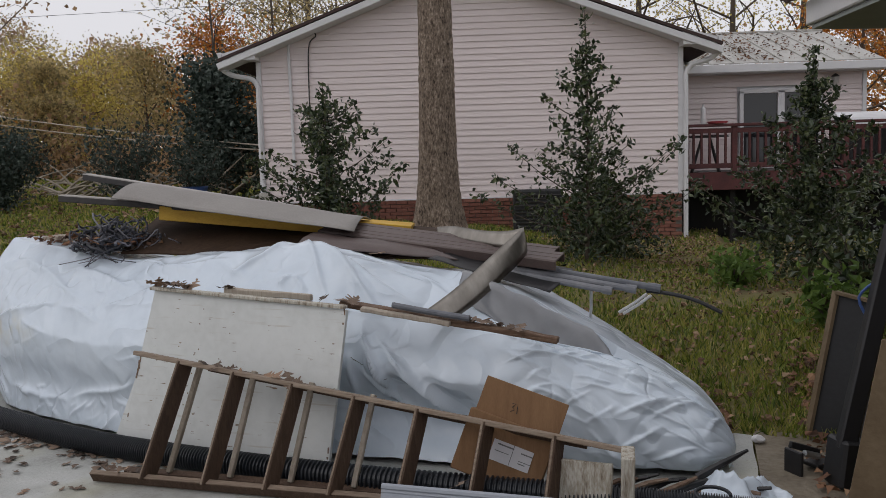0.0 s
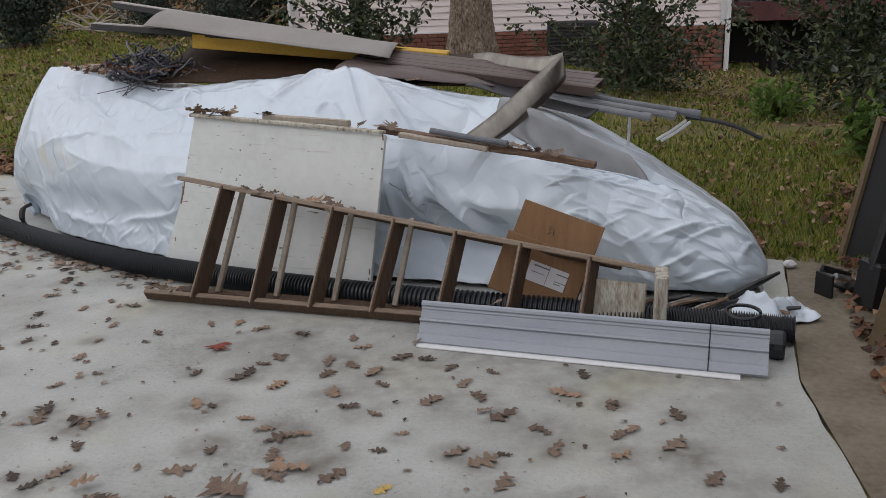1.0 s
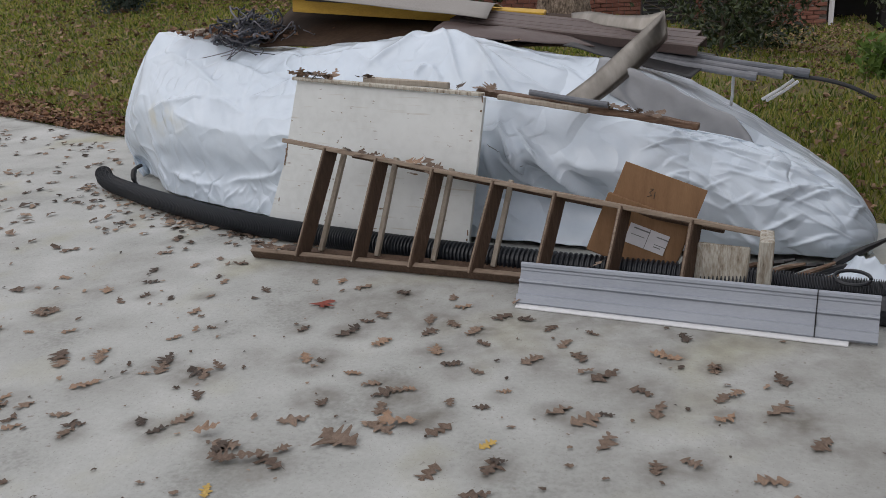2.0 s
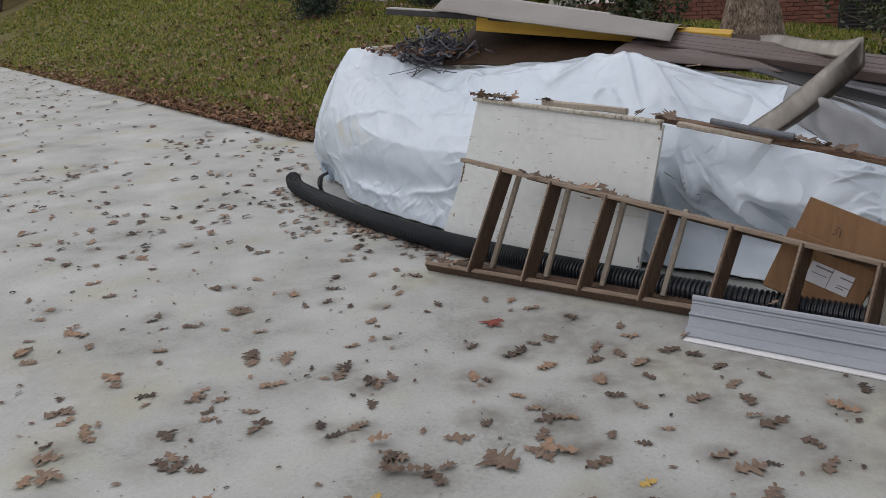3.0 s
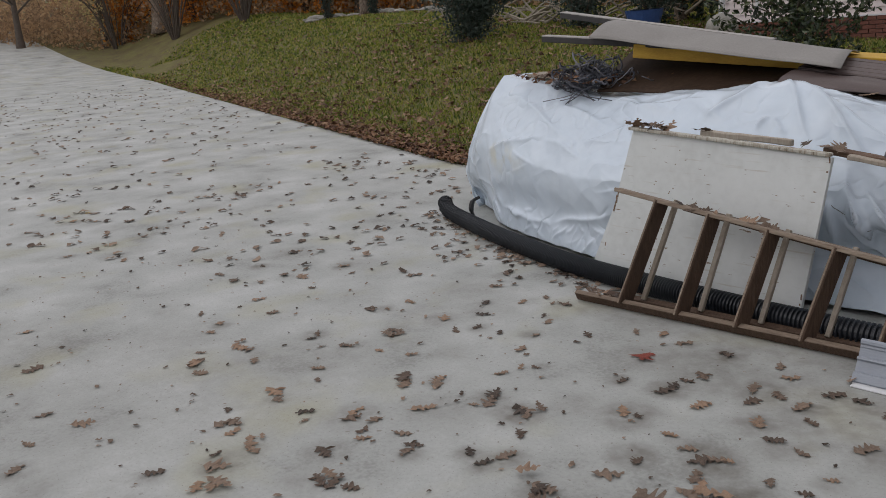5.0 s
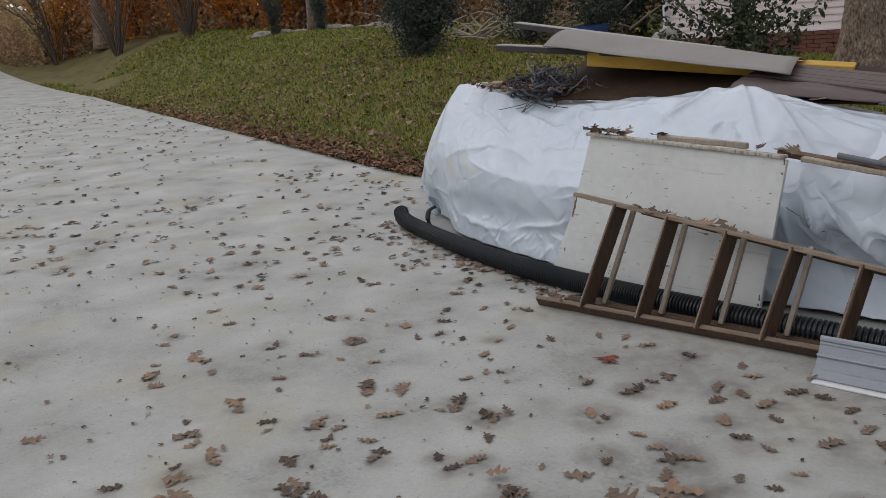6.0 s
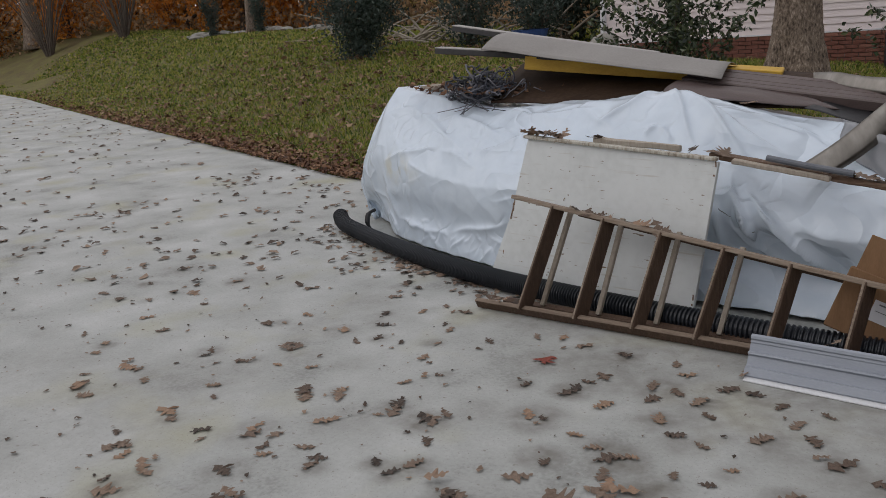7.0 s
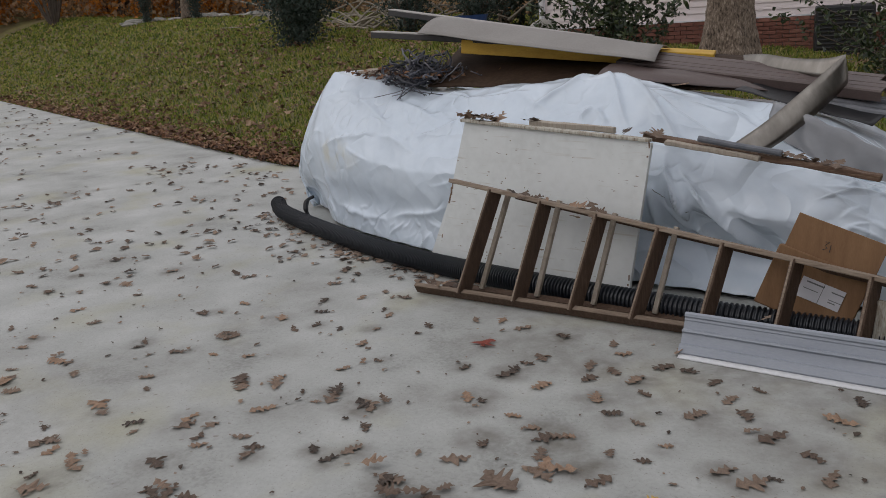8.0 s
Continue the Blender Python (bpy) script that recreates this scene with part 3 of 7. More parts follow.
# shadow under the ladder's low rail, painted into the slab's colour
damp_shade_spots += [(-1.3 + 0.12 * k, 0.12, 0.10, 0.4) for k in range(12)]
# broad darker patches on the open slab
damp_shade_spots += [(rng.uniform(-3.4, -1.5), rng.uniform(-2.2, -1.0), rng.uniform(0.2, 0.5), rng.uniform(0.12, 0.28)) for _ in range(16)]

# a damp ring round a clump of leaves by the slab's edge
damp_shade_spots += [(1.38 + 0.085 * math.cos(k * 0.45), -0.98 + 0.075 * math.sin(k * 0.45), 0.032, 0.75) for k in range(14)]
su = axis((-60, -7, 1.0), (-7, 1.34, 0.035)) 
su[-1] = 1.40
sb = axis((-9, -2.6, 0.8), (-2.6, 0.0, 0.035)) + [k / 40 for k in range(1, 41)]
sv = []
for u in su:
    for b in sb:
        # the foot end runs out at a slant towards the open side, with a ragged edge
        slant = 0.19 * min(max(0.04 - b, 0.0), 3.0) * smoothstep((u - 0.8) / 0.6)
        sv.append((u + slant + (0.014 * noise.noise(Vector((0, b * 5, 4))) if u > 1.39 else 0), b if b <= 0 else b * slab_back(u), slab_z(u)))
ns = len(sb)
sf = [(i * ns + j, (i + 1) * ns + j, (i + 1) * ns + j + 1, i * ns + j + 1) for i in range(len(su) - 1) for j in range(ns - 1)]
k0 = len(sv)
rim = [i * ns + ns - 1 for i in range(len(su))] + [(len(su) - 1) * ns + j for j in range(ns - 2, -1, -1)]
sv += [(sv[i][0], sv[i][1], sv[i][2] - 0.1) for i in rim]
sf += [(rim[i], rim[i + 1], k0 + i + 1, k0 + i) for i in range(len(rim) - 1)]
slab = mesh_np("pavement", sv, sf, M_SLAB)
slab.matrix_world = PILE
arr = np.array(sv)
damp_shade = np.zeros(len(sv))
for u, v, r, k in damp_shade_spots:
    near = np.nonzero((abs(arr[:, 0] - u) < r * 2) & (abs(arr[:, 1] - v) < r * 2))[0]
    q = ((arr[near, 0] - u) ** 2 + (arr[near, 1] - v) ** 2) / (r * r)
    damp_shade[near] = np.maximum(damp_shade[near], k * np.exp(-q * q * 1.2))
att = slab.data.attributes.new("damp_shade", "FLOAT", "POINT")
att.data.foreach_set("value", damp_shade)
tagged(slab, "pale grey concrete parking slab with leaf stains", "concrete slab", "", "structure")

# earth-stained strip of old concrete along the slab's edge
bm = bmesh.new()
strip_pts = [(1.98, -3.0), (2.30, -3.0), (1.96, -1.0), (1.76, 0.3), (1.80, 1.0), (1.74, 1.55), (1.41, 1.62), (1.41, 0.04)]
top = [bm.verts.new((u, v, -0.004)) for u, v in strip_pts]
low = [bm.verts.new((u + 0.03, v, -0.09)) for u, v in strip_pts]
bm.faces.new(top)
for i in range(len(top)):
    j = (i + 1) % len(top)
    bm.faces.new((top[i], low[i], low[j], top[j]))
edge_strip = part("pavement_edge", bm, M_DIRT)
edge_strip.matrix_world = PILE
tagged(edge_strip, "earth-stained strip of old concrete beside the slab", "concrete edge", "", "structure")


# ---- the covered pile ----
def ease(x):
    x = np.clip(x, 0.0, 1.0)
    return x * x * (3 - 2 * x)


TARP_L, TARP_R = -3.56, 1.36


def tarp_front(u):
    """The front hem of the cover, across the pile."""
    return np.interp(u, [-3.56, -3.1, -2.4, -1.7, -0.5, 0.8, 1.2, 1.36], [1.50, 1.24, 0.93, 0.75, 0.70, 0.72, 0.78, 0.96])


def tarp_base(u, b):
    """The smooth cover: b from 0 at the front hem, over the front shoulder at 0.45 and the back ridge at 0.62, to 1 behind."""
    h1 = np.interp(u, [-3.56, -3.53, -3.42, -3.28, -3.15, -3.02, -2.5, -1.92, -1.55, -1.2, -0.86, -0.60, -0.35, -0.08, 0.07, 0.26, 0.53, 0.66, 0.79, 0.91, 1.01, 1.16, 1.25, 1.31, 1.34, 1.36],
                   [0.02, 0.30, 0.54, 0.73, 0.90, 1.00, 0.945, 0.88, 0.935, 0.96, 0.985, 0.93, 0.86, 0.77, 0.70, 0.64, 0.565, 0.545, 0.515, 0.48, 0.435, 0.345, 0.265, 0.18, 0.10, 0.02])
    h2 = np.where(u < -0.6, h1 - 0.01, np.interp(u, [-0.6, -0.35, -0.08, 0.1, 0.25, 0.39, 0.525, 0.71, 0.89, 1.0, 1.16, 1.28, 1.36], [0.92, 0.885, 0.86, 0.85, 0.81, 0.75, 0.68, 0.592, 0.49, 0.43, 0.325, 0.21, 0.02]))
    f = tarp_front(u)
    c1 = np.interp(u, [-3.56, -2.9, -2.0, -1.0, -0.1, 0.3, 1.2, 1.36], [1.66, 1.46, 1.32, 1.20, 1.14, 0.96, 0.95, 0.98])
    c2 = np.interp(u, [-3.56, -2.9, -2.0, -1.0, -0.1, 0.2, 1.2, 1.36], [1.92, 1.80, 1.60, 1.50, 1.28, 1.03, 1.03, 1.0])
    k = np.interp(u, [-3.56, -3.0, -1.0, 0.5, 1.2, 1.36], [2.2, 2.65, 2.60, 2.1, 1.5, 1.04])
    low = ease((u - 0.05) / 0.5)
    # front: an upright face with a shoulder; a plump roll at the low end
    s = np.clip(b / 0.45, 0, 1)
    v_up = f + (c1 - f) * (0.20 * s + 0.80 * np.clip((s - 0.48) / 0.52, 0, 1) ** 1.2) - 0.03 * np.sin(np.pi * s) + 0.045 * np.exp(-((s - 0.20) / 0.13) ** 2)
    z_up = h1 * (1 - (1 - s) ** 1.2)
    v_roll = f + (c1 - f) * (1 - np.cos(s * np.pi / 2)) + 0.05 * np.clip(1 - s / 0.2, 0, 1) ** 2
    z_roll = h1 * np.sin(s * np.pi / 2) + 0.025 * ease((u - 0.5) / 0.3) * ease((1.3 - u) / 0.2) * (1 - s) ** 3
    # the slack behind the ladder falls back under the boards
    slack = ease((u + 0.50) / 0.25) * ease((0.45 - u) / 0.35)
    v = v_up + (v_roll - v_up) * low + 0.09 * slack * ease((0.55 - s) / 0.3) * ease(s / 0.22)
    z = z_up + (z_roll - z_up) * low
    # from the shoulder to the ridge, and down behind it
    m = np.clip((b - 0.45) / 0.17, 0, 1)
    v = v + (c2 - c1) * m
    z = z + (h2 - h1) * m ** 1.9 - 0.11 * low * ease((1.05 - u) / 0.4) * np.sin(np.pi * m ** 0.8)
    q = np.clip((b - 0.62) / 0.38, 0, 1)
    v = v + (k - c2) * (1 - (1 - np.clip(q * 1.25, 0, 1)) ** 1.2)
    z = z * (1 - 0.10 * np.clip(q * 3, 0, 1) - 0.9 * ease((q - 0.45) / 0.55))
    # both ends are drawn in at the ground
    x = u + 0.24 * ease((-2.75 - u) / 0.6) * np.clip((0.30 - z) / 0.30, 0, 1) ** 1.3 - 0.07 * ease((u - 1.1) / 0.2) * np.clip((0.13 - z) / 0.13, 0, 1) ** 1.3
    return np.stack([x, v, z], -1)


# fold lines over the cover: from and to (along, across the sheet), height and width of the crest
FOLDS_PEAK = [((-0.89, 1.03), (-1.19, 0.75), 0.030, 0.05), ((-0.88, 0.70), (-0.83, 0.77), 0.020, 0.02), ((-0.83, 0.77), (-0.71, 0.72), 0.020, 0.02),
              ((-0.89, 1.03), (-0.60, 0.72), 0.028, 0.03), ((-0.89, 1.03), (-0.29, 0.70), 0.055, 0.05), ((-0.71, 0.92), (-0.16, 0.78), 0.030, 0.04), ((-0.39, 0.65), (-0.22, 0.33), 0.065, 0.035),
              ((-0.34, 0.64), (0.12, 0.22), 0.060, 0.04), ((-0.39, 0.46), (-0.05, 0.16), 0.035, 0.03), ((-0.40, 0.53), (-0.40, 0.25), 0.030, 0.03), ((-2.93, 0.44), (-2.35, 0.63), 0.022, 0.022),
              ((-2.60, 0.50), (-2.34, 0.46), 0.014, 0.012), ((-2.35, 0.63), (-1.96, 0.57), 0.018, 0.03), ((-2.00, 0.63), (-1.67, 0.73), 0.020, 0.025)]
FOLDS_LEFT = [((-2.94, 0.85), (-2.02, 0.63), 0.020, 0.05), ((-2.90, 0.32), (-2.78, 0.13), 0.022, 0.03), ((-2.81, 0.12), (-2.22, 0.13), 0.026, 0.03), ((-2.22, 0.13), (-1.68, 0.25), 0.022, 0.035),
              ((-2.18, 0.04), (-2.03, 0.14), 0.020, 0.015), ((-1.91, 0.00), (-1.78, 0.11), 0.020, 0.015), ((-2.47, 0.04), (-2.39, 0.12), 0.018, 0.014), ((-3.02, 0.93), (-3.35, 0.30), 0.016, 0.03),
              ((-2.37, 0.85), (-1.84, 0.75), 0.016, 0.03), ((-1.98, 0.92), (-1.40, 0.80), 0.018, 0.04), ((-1.83, 0.84), (-1.23, 0.87), 0.018, 0.04), ((-1.38, 0.88), (-1.09, 0.76), 0.014, 0.025),
              ((-0.73, 1.16), (-0.12, 1.05), 0.016, 0.03)]
FOLDS_LOW = [((0.54, 0.51), (0.68, 0.36), 0.014, 0.014), ((0.62, 0.55), (0.79, 0.56), 0.010, 0.014), ((0.66, 0.68), (0.81, 0.64), 0.010, 0.012), ((0.79, 0.31), (1.05, 0.59), 0.020, 0.02),
             ((0.92, 0.31), (1.13, 0.64), 0.016, 0.016), ((0.84, 0.67), (1.00, 0.64), 0.016, 0.016), ((1.04, 0.58), (1.25, 0.74), 0.022, 0.018), ((1.06, 0.48), (1.18, 0.30), 0.018, 0.014),
             ((1.10, 0.80), (1.22, 0.70), 0.016, 0.014), ((1.17, 0.33), (1.27, 0.85), 0.016, 0.013), ((0.81, 0.12), (1.01, 0.33), 0.016, 0.02), ((0.74, 0.14), (0.95, 0.02), 0.018, 0.025),
             ((0.92, 0.04), (1.15, 0.25), 0.020, 0.02), ((0.68, 0.26), (0.82, 0.09), 0.014, 0.016), ((0.43, 0.45), (0.60, 0.39), 0.014, 0.014), ((0.24, 0.70), (0.86, 0.71), 0.016, 0.03)]
folds = [(p, q, h * 1.15, w * 0.7) for p, q, h, w in FOLDS_PEAK + FOLDS_LEFT] + [(p, q, h * 1.1, w * 0.6) for p, q, h, w in FOLDS_LOW]
fg = np.random.default_rng(77)


def random_folds(count, u0, u1, y0, y1, angles, length, height, width):
    for _ in range(count):
        cu, cy, an, ln = fg.uniform(u0, u1), fg.uniform(y0, y1), fg.choice(angles) + fg.normal() * 0.25, fg.uniform(*length)
        folds.append(((cu - ln * math.cos(an), cy - ln * math.sin(an)), (cu + ln * math.cos(an), cy + ln * math.sin(an)), fg.uniform(*height), fg.uniform(*width)))


random_folds(46, 0.35, 1.3, 0.05, 0.9, [-0.75, 0.5, 0.8, -0.3], (0.05, 0.18), (0.005, 0.013), (0.006, 0.013))
random_folds(30, -3.2, 0.2, 0.35, 1.0, [-0.7, 0.3, 1.2, -0.2], (0.06, 0.22), (0.003, 0.008), (0.010, 0.03))
random_folds(44, -3.1, -1.3, 0.0, 0.16, [0.9, -0.9, 0.3, -0.4], (0.03, 0.09), (0.007, 0.016), (0.008, 0.016))


def fold_height(x, y):
    """All the folds over the sheet: sharp crests, one flank steeper than the other, fading out along their length."""
    h = np.zeros_like(x)
    for (x0, y0), (x1, y1), hh, w in folds:
        dx, dy = x1 - x0, y1 - y0
        ln = math.hypot(dx, dy)
        near = np.nonzero((x > min(x0, x1) - 6 * w) & (x < max(x0, x1) + 6 * w) & (y > min(y0, y1) - 6 * w) & (y < max(y0, y1) + 6 * w))
        px, py = x[near] - x0, y[near] - y0
        t_ = (px * dx + py * dy) / (ln * ln)
        e = (px * dy - py * dx) / ln + 0.35 * w * np.sin(t_ * 7 + x0 * 9)
        flank = np.where(e > 0, np.exp(-np.abs(e) / (1.4 * w)), np.exp(-np.abs(e) / (0.55 * w)))
        h[near] += hh * ease(t_ * 2.4) * ease((1.12 - t_) * 2.4) * flank
    return h


def noise_grid(x, y, scale, seed):
    return np.array([noise.noise(Vector((float(a) * scale, float(b) * scale, seed))) for a, b in zip(x.ravel(), y.ravel())]).reshape(x.shape)


nu, nb = 600, 250
# rows lie closer together on the front, which is seen
b_row = np.concatenate([np.linspace(0, 0.66, 215), np.linspace(0.66, 1, nb - 214)[1:]])
U, B = np.meshgrid(np.linspace(TARP_L, TARP_R, nu), b_row, indexing="ij")
base = tarp_base(U, B)
# two passes of rounding take the corners off the plan
for _ in range(6):
    base[1:-1] = 0.25 * base[:-2] + 0.5 * base[1:-1] + 0.25 * base[2:]
    base[:, 1:-1] = 0.25 * base[:, :-2] + 0.5 * base[:, 1:-1] + 0.25 * base[:, 2:]
du, db = np.gradient(base, axis=0), np.gradient(base, axis=1)
nrm = np.cross(du, db)
nrm /= np.linalg.norm(nrm, axis=-1)[..., None] + 1e-9
Y = B * 2.1
wide, crump, fine_ = noise_grid(U, Y, 1.5, 2.0), noise_grid(U + 0.3 * Y, Y, 3.6, 6.0), noise_grid(U, Y * 0.8 + 0.3 * U, 8.5, 9.0)
low = ease((U - 0.2) / 0.6)
a = 0.026 * wide + (0.010 + 0.008 * low) * (0.5 - 2 * np.abs(crump)) + (0.003 + 0.006 * low) * (2 * np.abs(fine_) - 0.5)
front = 1 - 0.8 * low * ease((B - 0.44) / 0.03)
a = (a + fold_height(U, Y)) * front * (0.45 + 0.55 * ease(B / 0.10)) * (0.3 + 0.7 * ease((U - TARP_L) / 0.15)) * (0.3 + 0.7 * ease((TARP_R - U) / 0.08)) - 0.018
tarp_xyz = base + nrm * a[..., None]
hem_lift = 0.015 + 0.03 * np.abs(noise_grid(U, U * 0, 5.0, 1.7))
tarp_xyz[..., 2] = np.maximum(tarp_xyz[..., 2], hem_lift * np.clip(1 - B / 0.1, 0, 1) + 0.006)
idx = np.arange(nu * nb).reshape(nu, nb)
tf = np.stack([idx[:-1, :-1], idx[:-1, 1:], idx[1:, 1:], idx[1:, :-1]], -1).reshape(-1, 4)
tarp = thing("tarpaulin", PILE, "white plastic sheeting draped in creases over a long low heap", "tarpaulin")
cover = mesh_np("sheet", tarp_xyz.reshape(-1, 3), tf.tolist(), M_TARP, tarp, "", True)
so = cover.modifiers.new("thickness", "SOLIDIFY")
so.thickness = 0.003


def on_cover(u, y):
    """A place on the creased cover."""
    return Vector(tarp_xyz[int(round((u - TARP_L) / (TARP_R - TARP_L) * (nu - 1))), int(np.argmin(np.abs(b_row * 2.1 - y)))])


bm = bmesh.new()
tube(bm, [on_cover(-0.40 + 0.53 * k / 40, 0.475 - 0.25 * k / 40) + Vector((0, -0.002, 0.002)) for k in range(41)], 0.0022, 5)
part("seam", bm, M_CABLE, tarp, "dark stitched seam")


# grey sheet painting the slack's shade, behind the front roll, up under the boards
slack_sheet = thing("slack_shade", PILE, "grey sheet added for the shade behind the cover's front roll", "plastic sheet")
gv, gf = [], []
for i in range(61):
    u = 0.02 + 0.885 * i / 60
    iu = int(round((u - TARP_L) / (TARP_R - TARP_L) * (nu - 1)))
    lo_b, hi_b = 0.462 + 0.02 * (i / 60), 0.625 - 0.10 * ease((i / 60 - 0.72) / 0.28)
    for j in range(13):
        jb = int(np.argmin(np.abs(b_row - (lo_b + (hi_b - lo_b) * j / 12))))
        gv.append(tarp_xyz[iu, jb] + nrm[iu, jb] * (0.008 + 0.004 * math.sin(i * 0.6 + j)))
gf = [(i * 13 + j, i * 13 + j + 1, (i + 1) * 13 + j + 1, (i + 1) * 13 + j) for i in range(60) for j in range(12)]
so = mesh_np("sheet", gv, gf, M_SHADEFILM, slack_sheet, "", True).modifiers.new("thickness", "SOLIDIFY")
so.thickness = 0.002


def crease(p, s, w):
    """A sharp fold line along each zero of a noise, tent-shaped, w wide."""
    return max(0.0, 1 - abs(noise.noise(p * s)) / w)


# loose gathered end of the cover on the ground
def crumple(name, c, r, h, seed, m=M_TARP):
    v, f = [], []
    n, k = 40, 14
    for j in range(k):
        for i in range(n):
            a, s = 2 * math.pi * i / n, j / (k - 1)
            rr = s * (1 + 0.35 * noise.noise(Vector((math.cos(a) * 1.6, math.sin(a) * 1.6, seed))))
            x, y = math.cos(a) * rr * r[0], math.sin(a) * rr * r[1]
            q = Vector((x * 12, y * 12, seed * 3))
            z = h * (1 - s) ** 0.8 * (0.35 + 0.9 * crease(q * 0.8, 0.9, 0.35) + 0.2 * crease(q * 1.7 + Vector((3, 1, 0)), 0.9, 0.3)) + 0.006 + 0.03 * abs(noise.noise(q * 0.9)) * s
            v.append((c[0] + x, c[1] + y, max(z, 0.004)))
    for j in range(k - 1):
        for i in range(n):
            f.append((j * n + i, j * n + (i + 1) % n, (j + 1) * n + (i + 1) % n, (j + 1) * n + i))
    return mesh_np(name, v, f, m, tarp, "", True)


crumple("loose_end", (1.27, 0.60), (0.17, 0.12), 0.11, 2.0)
crumple("loose_end", (1.40, 0.66), (0.11, 0.07), 0.07, 5.0)


def pile_thing(name, u, v, z, label, category, group="", turn=0):
    return thing(name, PILE @ pose(u, v, z, 0, 0, turn), label, category, group)


def off(p, o):
    return (p[0] - o[0], p[1] - o[1], p[2] - o[2])


# white board leaning on the cover
o = (-0.98, 0.52, 0.02)
board = pile_thing("painted_board", *o, "chipped white painted plywood board leaning on the cover", "board")
bm = bmesh.new()
prism(bm, [off(p, o) for p in ((-1.57, 0.565, 0.05), (-0.405, 0.44, 0.025), (-0.335, 0.560, 0.745), (-1.405, 0.68, 0.80))], -0.019)
part("sheet", bm, M_PANEL, board)
bm = bmesh.new()
beam(bm, off((-1.42, 0.675, 0.812), o), off((-0.34, 0.565, 0.757), o), 0.035, 0.016, bevel=0.003)
part("edge_strip", bm, M_PEEL, board, "peeling paint on a rotten wooden edge strip")
bm = bmesh.new()
for k in range(32):
    if k < 12:
        s, t, w, h = 0.29 + 0.012 * rng.normal(), rng.uniform(0.08, 0.9), 0.005, 0.006
    elif k < 20:
        s, t, w, h = rng.random(), rng.uniform(0.05, 0.92), rng.uniform(0.004, 0.012), 0.004
    elif k < 27:
        s, t, w, h = 0.004, rng.choice([0.2, 0.45, 0.5, 0.55, 0.86]) + 0.03 * rng.normal(), rng.uniform(0.004, 0.010), rng.uniform(0.008, 0.05)
    elif k < 32:
        s, t, w, h = 0.992, rng.choice([0.1, 0.6, 0.9]) + 0.06 * rng.normal(), rng.uniform(0.004, 0.008), rng.uniform(0.008, 0.03)
    else:
        s, t, w, h = rng.random(), 0.985, rng.uniform(0.02, 0.07), rng.uniform(0.004, 0.009)
    a = Vector((-1.57, 0.565, 0.05)).lerp(Vector((-0.405, 0.44, 0.025)), s).lerp(Vector((-1.405, 0.68, 0.80)).lerp(Vector((-0.335, 0.560, 0.745)), s), t)
    box(bm, off(a + Vector((-0.0001, -0.0012, 0.0002)), o), (w, 0.0022, h), Euler((-0.17, rng.normal() * 0.15 + 0.12 * (1 - s), -0.105)).to_matrix())
tagged(part("paint_chips", bm, M_ROTTEN, board), "", "", "", "stuff")
bm = bmesh.new()
tube(bm, [off((-0.868, 0.615, 0.565), o), off((-0.868, 0.600, 0.563), o)], 0.012, 10)
part("bolt_head", bm, M_TRIM, board)

# second sheet behind it, mostly hidden
o = (-1.05, 0.62, 0.02)
board2 = pile_thing("backing_board", *o, "white board standing behind the leaning painted board", "board")
bm = bmesh.new()
prism(bm, [off(p, o) for p in ((-1.64, 0.61, 0.06), (-0.6, 0.50, 0.04), (-0.55, 0.70, 0.70), (-1.45, 0.715, 0.62))], -0.012)
part("sheet", bm, M_PANEL, board2)

# thin rotten strips that lie along the top of the board and on the cover
for nm, a, b, w, h, mt, lab in (
        ("wood_strip", (-1.02, 0.69, 0.803), (-0.56, 0.68, 0.778), 0.03, 0.03, M_STRIP, "short grey wooden strip on top of the painted board"),
        ("rotten_plank", (-0.44, 0.74, 0.745), (0.575, 0.74, 0.605), 0.05, 0.028, M_ROTTEN, "thin rotten brown plank with leaves lying on the cover"),
        ("rotten_plank", (-0.32, 0.69, 0.728), (0.10, 0.70, 0.668), 0.03, 0.022, M_STRIP, "thin weathered plank lying on the cover")):
    o = a
    t = pile_thing(nm, *o, lab, "plank")
    bm = bmesh.new()
    vs = beam(bm, (0, 0, 0), off(b, o), w, h, bevel=0.004)
    bmesh.ops.subdivide_edges(bm, edges=[e for e in bm.edges if e.calc_length() > 0.2], cuts=14)
    for v in bm.verts:
        v.co += Vector((0, 0.004 * noise.noise(v.co * 14), 0.007 * noise.noise(v.co * 11 + Vector((5, 0, 0)))))
    part("board", bm, mt, t)
o = (-0.17, 0.70, 0.748)
t = pile_thing("grey_rod", *o, "grey plastic rod lying on the rotten plank", "rod")
bm = bmesh.new()
tube(bm, [(0, 0, 0), (0.17, 0.0, -0.027), (0.36, 0.0, -0.052)], 0.014, 10)
part("rod", bm, M_GREYPIPE, t)

